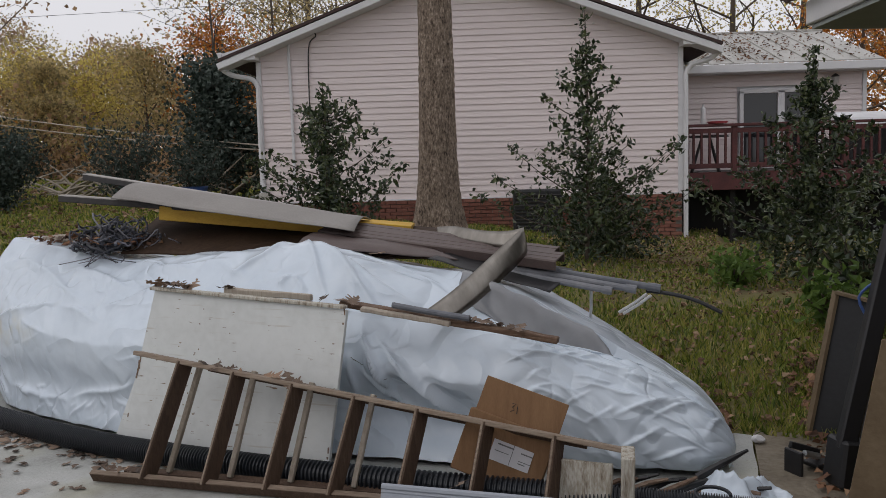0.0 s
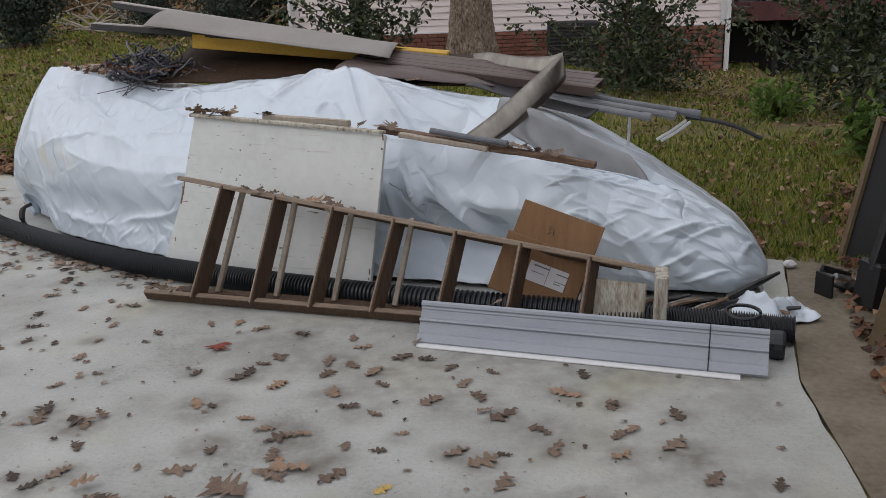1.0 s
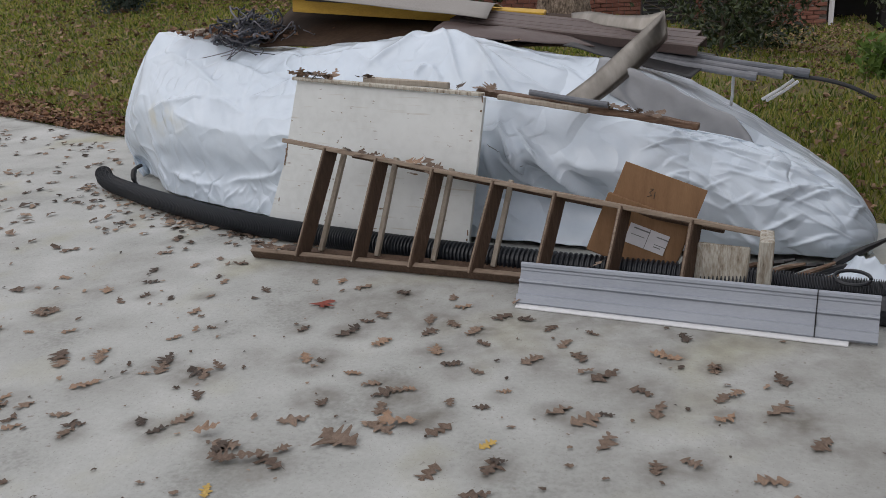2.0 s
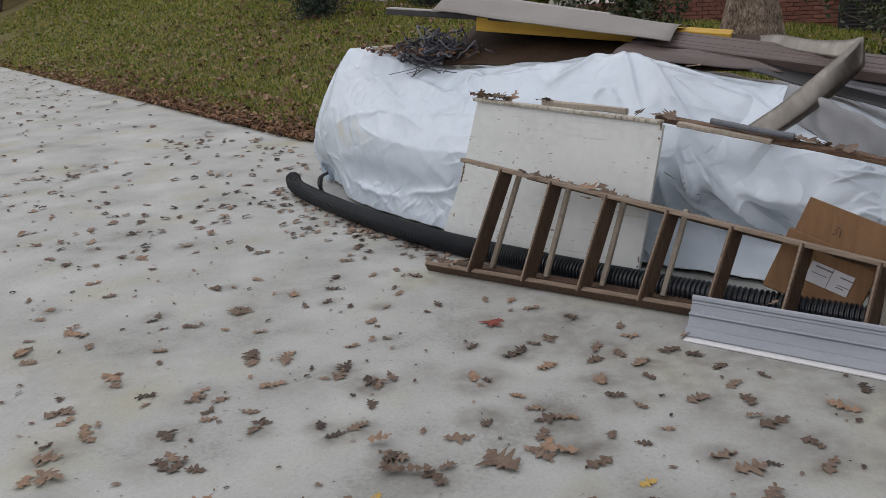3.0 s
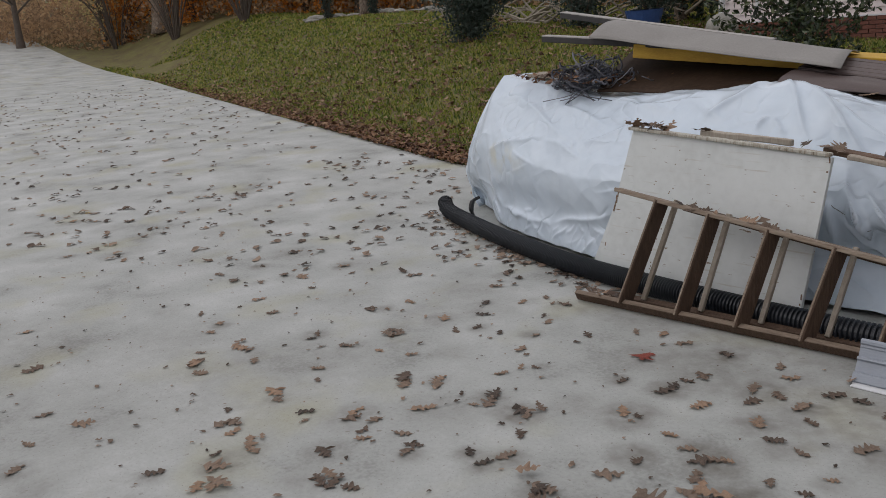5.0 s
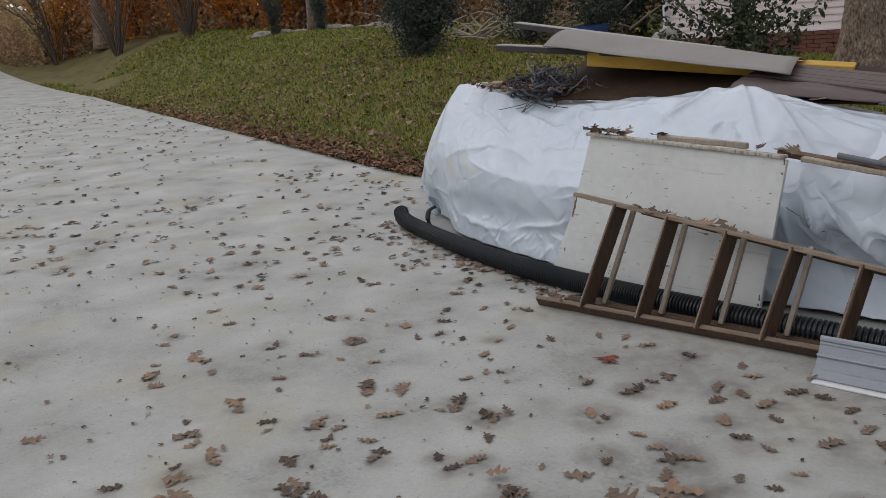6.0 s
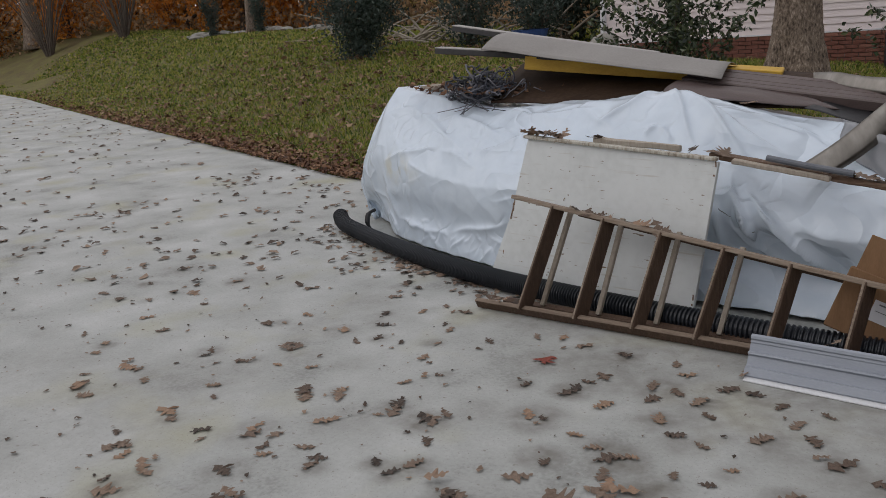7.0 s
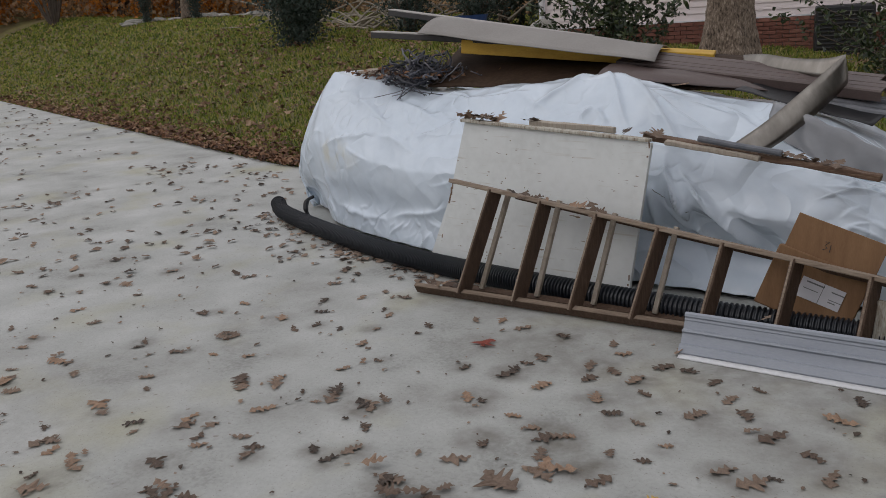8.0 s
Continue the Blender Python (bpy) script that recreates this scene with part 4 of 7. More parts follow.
# ---- wooden stepladder on its side ----
o = (-0.3, 0.22, 0.0)
ladder = pile_thing("wooden_stepladder", *o, "weathered brown wooden stepladder lying on its side", "ladder")
low_a, low_b = Vector((-1.44, 0.20, 0.030)), Vector((0.93, 0.24, 0.030))
top_a, top_b = Vector((-1.315, 0.40, 0.550)), Vector((0.885, 0.36, 0.262))
rail_axis = (low_b - low_a).normalized()
for nm, a, b, tilt in (("side_rail", low_a, low_b, 0.24), ("side_rail", top_a, top_b, 0.27)):
    bm = bmesh.new()
    if tilt > 0.25:
        beam(bm, off(a, o), off(b, o), 0.075, 0.020, up=(0, tilt, 1), bevel=0.003)
    else:
        beam(bm, off(a, o), off(b, o), 0.026, 0.044, up=(0, -0.55, 1), bevel=0.002)
    # the low rail takes the darker wood to paint its shaded face
    rail = part(nm, bm, M_LADRAIL if tilt > 0.25 else M_LADDER, ladder)
    if tilt < 0.25:
        # pale strip that paints the light on the low rail's top edge
        bm = bmesh.new()
        lift = Vector((0, -0.0125, 0.0225))
        beam(bm, off(a + lift, o), off(b + lift, o), 0.024, 0.005, up=(0, -0.55, 1), bevel=0.001)
        part("worn_edge", bm, M_LADRAIL, rail, "pale edge, worn on the treads and lit on the rail")


def at_rail(a, b, u):
    return a.lerp(b, (u - a.x) / (b.x - a.x))


tread_u = [(-1.19, -1.085), (-0.885, -0.81), (-0.595, -0.525), (-0.305, -0.235), (-0.01, 0.045), (0.285, 0.325), (0.585, 0.61)]
for k, (ul, ut) in enumerate(tread_u):
    pl, pt = at_rail(low_a, low_b, ul + 0.028), at_rail(top_a, top_b, ut + 0.022)
    bm = bmesh.new()
    tread_up = Vector((1, -0.36, 0.0))
    beam(bm, off(pl, o), off(pt, o), 0.080, 0.021, up=tread_up, bevel=0.003)
    tread = part("tread", bm, M_LADDER, ladder)
    # the worn front edge has lost its stain
    bm = bmesh.new()
    edge_y = tread_up.cross((pt - pl).normalized()).normalized()
    edge_y = edge_y if edge_y.y < 0 else -edge_y
    beam(bm, off(pl + edge_y * 0.0415, o), off(pt + edge_y * 0.0415, o), 0.004, 0.010, up=tread_up, bevel=0.001)
    part("worn_edge", bm, M_LADRAIL, tread, "pale edge, worn on the treads and lit on the rail")
    if k < 4:
        bm = bmesh.new()
        ql, qt = pl + Vector((0.056, 0.085, 0.01)), pt + Vector((0.032, 0.085, -0.01))
        beam(bm, off(ql, o), off(qt, o), 0.022, 0.03, up=(0, 1, 0.3), bevel=0.003)
        part("back_rung", bm, M_STRIP, ladder)
for a, b in ((low_a + Vector((0.1, 0.10, 0.0)), low_b + Vector((-0.15, 0.09, 0.0))), (top_a + Vector((0.32, 0.085, -0.075)), top_b + Vector((-0.15, 0.09, -0.02)))):
    bm = bmesh.new()
    beam(bm, off(a, o), off(b, o), 0.04, 0.018, up=(0, -0.25, 1), bevel=0.003)
    part("back_rail", bm, M_LADDER, ladder)
bm = bmesh.new()
box(bm, off((0.905, 0.28, 0.143), o), (0.05, 0.13, 0.285), Euler((0.05, 0.02, 0.1)).to_matrix(), 0.004)
part("top_cap", bm, M_PEEL, ladder, "peeling white painted top cap")

# peeling white plank behind the ladder's narrow end
o = (0.74, 0.34, 0.0)
t = pile_thing("peeling_plank", *o, "short white plank with peeling paint behind the ladder", "plank")
bm = bmesh.new()
box(bm, (0.0, 0, 0.105), (0.20, 0.028, 0.21), Euler((-0.15, 0.05, 0.05)).to_matrix(), 0.004)
bmesh.ops.subdivide_edges(bm, edges=list(bm.edges), cuts=4)
for v in bm.verts:
    v.co += Vector((0.004, 0.003, 0.004)) * noise.noise(v.co * 30)
part("board", bm, M_PEEL, t)

# ---- corrugated drain pipe ----
hose_pts = smooth_path([(-3.44, 1.22, 0.085), (-3.30, 1.12, 0.062), (-3.0, 0.98, 0.058), (-2.45, 0.765, 0.058), (-1.9, 0.585, 0.058), (-1.45, 0.49, 0.058), (-0.9, 0.42, 0.058),
                        (-0.2, 0.37, 0.058), (0.6, 0.37, 0.058), (1.1, 0.37, 0.058), (1.40, 0.36, 0.060)], 1500)
o = tuple(hose_pts[0])
hose = pile_thing("drain_pipe", o[0], o[1], 0.0, "black corrugated plastic drain pipe lying along the heap", "drain pipe")
bm = bmesh.new()
tube(bm, [off(p, (o[0], o[1], 0)) for p in hose_pts], [0.0565 if (i // 2) % 2 else 0.0465 for i in range(len(hose_pts))], 18, False)
part("corrugated_tube", bm, M_HOSE, hose)
for sgn, a in ((1, hose_pts[0]), (-1, hose_pts[-1])):
    bm = bmesh.new()
    d = (hose_pts[6] - hose_pts[0]).normalized() if sgn > 0 else (hose_pts[-7] - hose_pts[-1]).normalized()
    c = Vector(off(a, (o[0], o[1], 0)))
    tube(bm, [c, c + d * 0.001, c + d * 0.16], [0.0565, 0.044, 0.043], 18, False)
    part("mouth", bm, M_BLACK, hose)

# ---- grey vinyl door panel on its edge in front of the ladder ----
o = (0.0, 0.0, 0.0)
gut = pile_thing("vinyl_trim_panel", 0.0, 0.0, 0.0, "long grey-white vinyl panel with moulded ribs lying on the slab", "trim panel")


def lean(y, z):
    a = radians(32)
    return y * math.cos(a) + z * math.sin(a), z * math.cos(a) - y * math.sin(a) + 0.012


face = [(0.0, 0.0), (-0.010, 0.004), (-0.010, 0.036), (0.004, 0.042), (0.002, 0.084), (-0.010, 0.089), (-0.010, 0.097), (0.004, 0.102), (0.0, 0.134), (-0.004, 0.138), (-0.004, 0.146),
        (-0.012, 0.150), (-0.014, 0.160), (-0.008, 0.170), (0.006, 0.172), (0.012, 0.160), (0.008, 0.0)]
bm = bmesh.new()
extrude_profile(bm, [lean(*p) for p in face], -0.005, 1.30, 2, lambda x, y, z: (x, y - 0.0 * x, z + 0.0))
part("ribbed_face", bm, M_VINYL, gut)
bm = bmesh.new()
extrude_profile(bm, [lean(y - 0.0022, z) for y, z in face[:-2]] + [lean(0.004, 0.1)], 1.098, 1.102)
part("joint_line", bm, M_DARKGREY, gut)
bm = bmesh.new()
extrude_profile(bm, [(-0.026, 0.002), (-0.026, 0.006), (-0.010, 0.009), (0.0, 0.012), (0.0, 0.002)], 0.0, 1.21)
part("bottom_flange", bm, M_VINYLW, gut, "white bottom flange")
# end coupling and dark rings by the pipe's mouth
t = pile_thing("pipe_fitting", 1.30, 0.22, 0.0, "dark plastic pipe fitting lying beside the vinyl panel", "pipe fitting")
bm = bmesh.new()
tube(bm, [(0, 0.0, 0.05), (0.02, 0, 0.05), (0.05, 0.0, 0.05), (0.06, 0.0, 0.05)], [0.05, 0.054, 0.054, 0.05], 16)
part("collar", bm, M_HOSE, t)
bm = bmesh.new()
tube(bm, [(-0.09 + 0.062 * math.cos(a), 0.07 + 0.045 * math.sin(a), 0.142 + 0.012 * math.sin(a)) for a in np.linspace(0, 6.0, 22)], 0.007, 8)
part("ring", bm, M_HOSE, t)

# ---- cardboard boxes behind the ladder ----
o = (0.40, 0.40, -0.0)
t = pile_thing("cardboard_box", *o, "brown cardboard box leaning against the cover, open flap", "cardboard box")
rot = Euler((radians(-16), radians(18.5), radians(2))).to_matrix()
bm = bmesh.new()
box(bm, (-0.01, 0.055, 0.185), (0.37, 0.09, 0.26), rot, 0.004)
part("carton", bm, M_CARD, t)
bm = bmesh.new()
box(bm, (0.056, 0.092, 0.352), (0.355, 0.012, 0.185), Euler((radians(-20), radians(18.5), radians(2))).to_matrix(), 0.002)
part("flap", bm, M_CARD, t)
bm = bmesh.new()
bmesh.ops.transform(bm, matrix=Matrix.Identity(4), verts=box(bm, Vector((0, 0.055, 0.185)) + rot @ Vector((0.025, -0.0475, 0.0)), (0.17, 0.002, 0.085), rot))
part("shipping_label", bm, M_PAPER, t, "white paper shipping label")
bm = bmesh.new()
for x, z, w, h in ((-0.03, 0.028, 0.07, 0.006), (0.06, 0.022, 0.05, 0.005), (0.06, -0.01, 0.05, 0.003), (0.05, -0.02, 0.03, 0.004), (-0.04, 0.0, 0.06, 0.003), (0.002, 0.0, 0.0025, 0.084)):
    box(bm, Vector((0, 0.055, 0.185)) + rot @ Vector((0.025 + x, -0.0490, z)), (w, 0.0012, h), rot)
part("label_print", bm, M_CABLE, t)
fr = Euler((radians(-20), radians(18.5), radians(2))).to_matrix()
bm = bmesh.new()
fc = Vector((0.056, 0.092, 0.352))
for pts in ([(-0.012, 0.018), (0.004, 0.022), (-0.008, 0.004), (0.004, -0.004), (-0.010, -0.016)], [(0.012, 0.014), (0.018, -0.016)]):
    tube(bm, [fc + fr @ Vector((x - 0.03, -0.0068, z)) for x, z in pts], 0.0016, 5)
part("pen_mark", bm, M_INK, t)

# ---- stack of boards on top ----
def arch_sheet(name, nl, nr, fr_, fl, rise, thick, material, parent, o, n=26, m=16, curl=0.0):
    v, f = [], []
    nl, nr, fr_, fl = (Vector(off(p, o)) for p in (nl, nr, fr_, fl))
    for side in (0, 1):
        for i in range(n):
            for j in range(m):
                a, b = i / (n - 1), j / (m - 1)
                p = nl.lerp(nr, a).lerp(fl.lerp(fr_, a), b)
                p.z += rise * math.sin(math.pi * b) * (1 - 0.45 * a) + 0.012 * noise.noise(Vector((a * 4, b * 2, 3)))
                p.z -= curl * (1 - a) ** 3 * (1 - b)
                p.z -= side * thick
                v.append(p)
    k = n * m
    for i in range(n - 1):
        for j in range(m - 1):
            q = (i * m + j, (i + 1) * m + j, (i + 1) * m + j + 1, i * m + j + 1)
            f.append(q)
            f.append(tuple(k + x for x in q[::-1]))
    ring = [i * m for i in range(n)] + [(n - 1) * m + j for j in range(1, m)] + [i * m + m - 1 for i in range(n - 2, -1, -1)] + [j for j in range(m - 2, 0, -1)]
    for a, b in zip(ring, ring[1:] + ring[:1]):
        f.append((a, k + a, k + b, b))
    return mesh_np(name, v, f, material, parent, "", True)


o = (-1.5, 1.75, 1.0)
t = pile_thing("brown_hardboard", *o, "dark brown bent hardboard sheet under the stacked boards", "hardboard sheet")
arch_sheet("sheet", (-2.12, 1.36, 0.915), (-0.10, 1.40, 0.885), (-0.15, 2.2, 0.97), (-2.35, 2.2, 1.13), 0.02, 0.012, M_BROWNSHEET, t, o)
o = (-0.5, 1.45, 0.95)
t = pile_thing("tan_hardboard", *o, "curled tan hardboard strip under the brown channels", "hardboard sheet")
arch_sheet("sheet", (-0.95, 1.33, 0.965), (-0.04, 1.34, 0.885), (-0.30, 1.50, 0.945), (-0.95, 1.55, 1.015), 0.012, 0.006, M_BROWN, t, o)
o = (-1.3, 1.85, 1.05)
t = pile_thing("yellow_board", *o, "thick yellow painted board in the stack", "board")
bm = bmesh.new()
beam(bm, off((-2.02, 1.70, 1.135), o), off((-0.55, 2.10, 0.976), o), 0.30, 0.085, bevel=0.004)
part("board", bm, M_YELLOW, t)
for a, b in (((-2.63, 1.50, 1.235), (-1.2, 1.75, 1.105)), ((-2.92, 2.08, 1.365), (-1.4, 2.25, 1.11))):
    o = a
    t = pile_thing("black_board", *o, "narrow black board with a dusty top sticking out of the stack", "board", "black boards")
    bm = bmesh.new()
    beam(bm, (0, 0, 0), off(b, o), 0.10, 0.035, bevel=0.003)
    part("board", bm, M_BLACKBOARD, t)
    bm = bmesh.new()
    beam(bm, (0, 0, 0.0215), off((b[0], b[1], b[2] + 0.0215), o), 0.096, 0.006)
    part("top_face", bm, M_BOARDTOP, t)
o = (-1.5, 1.75, 1.2)
t = pile_thing("grey_sheet", *o, "bent grey coated sheet lying on the stacked boards", "sheet")
arch_sheet("sheet", (-2.26, 1.48, 1.235), (-0.685, 1.50, 1.025), (-0.80, 2.05, 1.055), (-2.30, 2.10, 1.235), 0.085, 0.005, M_SHEETGREY, t, o)

# black sheet that paints the shadow below the channels
o = (0.15, 1.3, 0.8)
t = pile_thing("channel_shade", *o, "dark sheet added for the shadow under the brown channels", "plastic sheet")
arch_sheet("sheet", (-0.18, 1.26, 0.90), (0.46, 1.19, 0.745), (0.52, 1.56, 0.815), (-0.12, 1.58, 0.93), -0.01, 0.004, M_BLACK, t, o)
# brown channels nested in one another
chan = [(-0.085, 0.0), (-0.085, 0.045), (-0.078, 0.052), (-0.035, 0.052), (-0.030, 0.045), (-0.024, 0.052), (0.024, 0.052), (0.030, 0.045), (0.035, 0.052), (0.078, 0.052), (0.085, 0.045),
        (0.085, 0.0), (0.080, 0.0), (0.080, 0.044), (-0.080, 0.044), (-0.080, 0.0)]
for k, (a, b, tw) in enumerate((((-0.95, 1.69, 0.985), (0.475, 1.42, 0.845), 0.0), ((-0.90, 1.80, 0.995), (0.43, 1.54, 0.865), 0.04))):
    a, b = Vector(a), Vector(b)
    t = pile_thing("brown_channel", a.x, a.y, a.z, "long brown vinyl channel lying across the stack", "channel", "brown channels")
    d = (b - a)
    x = d.normalized()
    y = Vector((0, 0, 1)).cross(x).normalized()
    y = (y + Vector((0, 0, 0.22))).normalized()
    z = x.cross(y)
    bm = bmesh.new()
    extrude_profile(bm, chan, 0, d.length, 2, lambda p, q, r: x * p + y * (q * 0.82) + z * r)
    part("profile", bm, M_BROWN, t)
for k in range(3):
    a, b = (0.1, 1.37 + 0.045 * k, 0.838 + 0.015 * k), (0.74 + 0.115 * k, 1.37 + 0.030 * k, 0.728 + 0.004 * k)
    t = pile_thing("grey_conduit", *a, "grey plastic conduit pipe sticking out under the brown channels", "pipe", "grey conduits")
    bm = bmesh.new()
    d = Vector(off(b, a))
    tube(bm, [Vector((0, 0, 0)), d * 0.5, d * 0.93, d * 0.93, d], [0.017, 0.017, 0.017, 0.021, 0.021], 10)
    part("pipe", bm, M_GREYPIPE, t)
t = pile_thing("black_cable_end", 0.9, 1.45, 0.72, "bent black cable end hanging out over the lawn", "cable")
bm = bmesh.new()
tube(bm, smooth_path([(0, 0, 0.0), (0.12, -0.02, -0.01), (0.24, -0.03, -0.04), (0.36, -0.04, -0.095)], 14), 0.010, 8)
part("cable", bm, M_BLACK, t)
for a, b in (((0.62, 1.5, 0.72), (0.60, 1.55, 0.50)), ((0.90, 1.48, 0.70), (0.76, 1.50, 0.60)), ((0.92, 1.5, 0.69), (0.78, 1.52, 0.59))):
    t = pile_thing("pale_twig", *a, "short pale stick hanging below the grey conduits", "stick", "pale sticks")
    bm = bmesh.new()
    tube(bm, [(0, 0, 0), Vector(off(b, a)) * 0.5 + Vector((0.006, 0, 0)), off(b, a)], 0.008, 7)
    part("stick", bm, M_VINYLW, t)

# looped aluminium strip
o = (0.0, 1.1, 0.66)
t = pile_thing("metal_strip", *o, "bent loop of aluminium flashing lying on the cover", "metal strip")
spine = smooth_path([(-0.06, 0.80, 0.70), (0.06, 0.93, 0.795), (0.17, 1.11, 0.91), (0.25, 1.30, 1.00), (0.285, 1.40, 1.040), (0.275, 1.45, 1.040), (0.19, 1.50, 1.020), (0.02, 1.60, 1.015), (-0.16, 1.72, 1.03), (-0.30, 1.82, 1.02)], 60)
wid = smooth_path([(0.105, 0.02, -0.055), (0.09, 0.02, -0.075), (0.08, 0.02, -0.09), (0.055, 0.03, -0.105), (0.02, 0.04, -0.115), (0, 0.03, -0.115), (0, -0.03, -0.09), (0, -0.04, -0.07), (0, -0.04, -0.07), (0, -0.04, -0.07)], 60)
v, f = [], []
for i in range(60):
    for e in range(5):
        v.append(Vector(off(spine[i] + wid[i] * (e / 4), o)) + Vector((0.004, -0.006, 0)) * math.sin(math.pi * e / 4))
for i in range(59):
    for e in range(4):
        f.append((i * 5 + e, i * 5 + e + 1, i * 5 + e + 6, i * 5 + e + 5))
ms = mesh_np("strip", v, f, M_METAL, t, "", True)
so = ms.modifiers.new("thickness", "SOLIDIFY")
so.thickness = 0.0025

# tangle of old wire with leaves in it
o = (-2.24, 1.46, 0.93)
t = pile_thing("wire_tangle", *o, "tangle of dark insulated wire on top of the cover", "wire tangle")
bm = bmesh.new()
for k in range(150):
    c = Vector((rng.normal() * 0.105 + 0.02, rng.normal() * 0.07 - 0.03, abs(rng.normal()) * 0.060 + 0.012))
    r = rng.uniform(0.025, 0.085)
    ph, tilt = rng.uniform(0, 6.3), rng.normal(size=2) * 0.6
    pts = []
    for a in np.linspace(0, rng.uniform(1.5, 4.5), 11):
        p = c + Vector((1.4 * r * math.cos(a + ph), 0.9 * r * math.sin(a + ph), r * (tilt[0] * math.cos(a + ph) + tilt[1] * math.sin(a + ph)) + rng.normal() * 0.008))
        p.z = max(p.z, -0.005 - 0.25 * max(-0.10 - p.y, 0))
        pts.append(p)
    tube(bm, pts, rng.choice([0.0035, 0.0045, 0.006]), 6)
for k in range(9):
    x = rng.uniform(-0.06, 0.14)
    tube(bm, smooth_path([(x, -0.05, 0.03), (x + 0.04 * rng.normal(), -0.14, 0.01), (x + rng.normal() * 0.06, -0.19, -0.03), (x + rng.normal() * 0.09, -0.23, -0.05 - 0.04 * rng.random())], 10), 0.003, 5)
tagged(part("wire", bm, M_WIRE, t, smooth=True), "", "", "", "stuff")
o = (-2.55, 1.62, 0.97)
t = pile_thing("pale_board", *o, "flat weathered board lying under the wire tangle", "board")
bm = bmesh.new()
box(bm, (0, 0, 0.01), (0.55, 0.18, 0.022), Euler((0, 0.03, 0.05)).to_matrix(), 0.003)
part("board", bm, M_STRIP, t)
# dark bungee hook at the cover's hem
t = pile_thing("hem_strap", -3.06, 1.14, 0.0, "short black strap at the hem of the cover", "strap")
bm = bmesh.new()
tube(bm, smooth_path([(0.01, 0.05, 0.17), (-0.01, 0.0, 0.15), (0.0, -0.03, 0.09), (0.03, -0.02, 0.02)], 12), [0.012] * 4 + [0.018] * 4 + [0.012] * 4, 8)
part("strap", bm, M_BLACK, t)
# odds and ends under the low end of the cover
for k in range(14):
    u = 0.84 + 0.04 * k
    t = pile_thing("debris_stick", u, 0.60 + 0.02 * (k % 3), 0.02, "short dark stick under the edge of the cover", "stick", "sticks under the cover")
    bm = bmesh.new()
    a = rng.uniform(-0.6, 0.6)
    tube(bm, [(-0.10 * math.cos(a), -0.05, 0.0), (0.0, 0.0, 0.03), (0.08 * math.cos(a), 0.06 * math.sin(a), 0.03 + 0.03 * rng.random())], [0.014, 0.012, 0.007], 6)
    part("stick", bm, M_BLACK if k % 3 else M_ROTTEN, t)
t = pile_thing("black_rod", 1.15, 0.72, 0.06, "thin black rod lying over the loose end of the cover", "rod")
bm = bmesh.new()
tube(bm, [(0.0, -0.04, 0.0), (0.10, -0.02, 0.06), (0.20, 0.05, 0.10)], [0.018, 0.016, 0.007], 7)
part("rod", bm, M_BLACK, t)

# ---- things leaning at the slab's edge ----
t = thing("dark_door_panel", pose(0.78, 3.60, 0, 0, 0, 0), "dark grey panel with bare wood edges leaning at the slab's edge", "door panel")
bm = bmesh.new()
prism(bm, [(-0.035, 0.09, 0.0), (0.17, -0.02, 0.0), (0.26, 0.0, 0.655), (0.095, 0.10, 0.70)], -0.035)
part("face", bm, M_DARKGREY, t)
bm = bmesh.new()
beam(bm, (-0.042, 0.098, 0.005), (0.087, 0.108, 0.712), 0.045, 0.016)
beam(bm, (0.085, 0.105, 0.708), (0.262, 0.0, 0.662), 0.045, 0.014)
part("bare_edge", bm, M_TAN, t, "bare tan wooden edge")
t = thing("black_post", pose(0.64, 3.02, 0, 0, 0, 0), "tall black steel post on a heavy base", "post")
bm = bmesh.new()
beam(bm, (0.0, 0, 0.16), (0.20, 0.03, 1.08), 0.075, 0.055, up=(0, 1, 0), bevel=0.008)
part("upright", bm, M_BLACK, t)
bm = bmesh.new()
box(bm, (0.02, 0.02, 0.10), (0.13, 0.14, 0.20), Euler((0, 0.12, 0.2)).to_matrix(), 0.012)
part("base", bm, M_BLACK, t)
bm = bmesh.new()
tube(bm, smooth_path([(0.10, 0.05, 0.70), (0.07, 0.06, 0.78), (0.12, 0.05, 0.84), (0.17, 0.05, 0.86)], 10), 0.006, 6)
part("cord", bm, M_BLUE, t, "blue cord")
t = thing("tan_board", pose(0.92, 2.90, 0, 0, 0, 0), "tan chipboard panel standing on edge", "chipboard panel")
bm = bmesh.new()
prism(bm, [(-0.45, -0.28, -0.01), (0.1, -0.5, -0.01), (0.22, -0.48, 0.74), (-0.32, -0.28, 0.70)], -0.02)
part("sheet", bm, M_TAN, t)
t = thing("hand_truck_foot", pose(0.55, 3.22, -0.01, 0, 0, 25), "black steel bracket with bright bolts on the ground", "bracket")
bm = bmesh.new()
box(bm, (-0.06, 0, 0.055), (0.018, 0.10, 0.11), None, 0.004)
box(bm, (0.03, 0.03, 0.095), (0.18, 0.018, 0.03), Euler((0, 0.35, 0)).to_matrix(), 0.004)
box(bm, (0.10, 0.0, 0.03), (0.14, 0.09, 0.02), None, 0.004)
part("frame", bm, M_BLACK, t)
bm = bmesh.new()
tube(bm, [(-0.03, -0.03, 0.10), (0.06, -0.02, 0.07)], 0.014, 8)
tube(bm, [(0.07, -0.05, 0.08), (0.15, -0.06, 0.01)], 0.006, 8)
part("spindle", bm, M_STEEL, t, "bright steel spindle")
t = thing("white_stone", pose(0.47, 3.60, 0, 0, 0, 20), "small white stone on the slab's edge", "stone")
bm = bmesh.new()
bmesh.ops.create_icosphere(bm, subdivisions=2, radius=0.035)
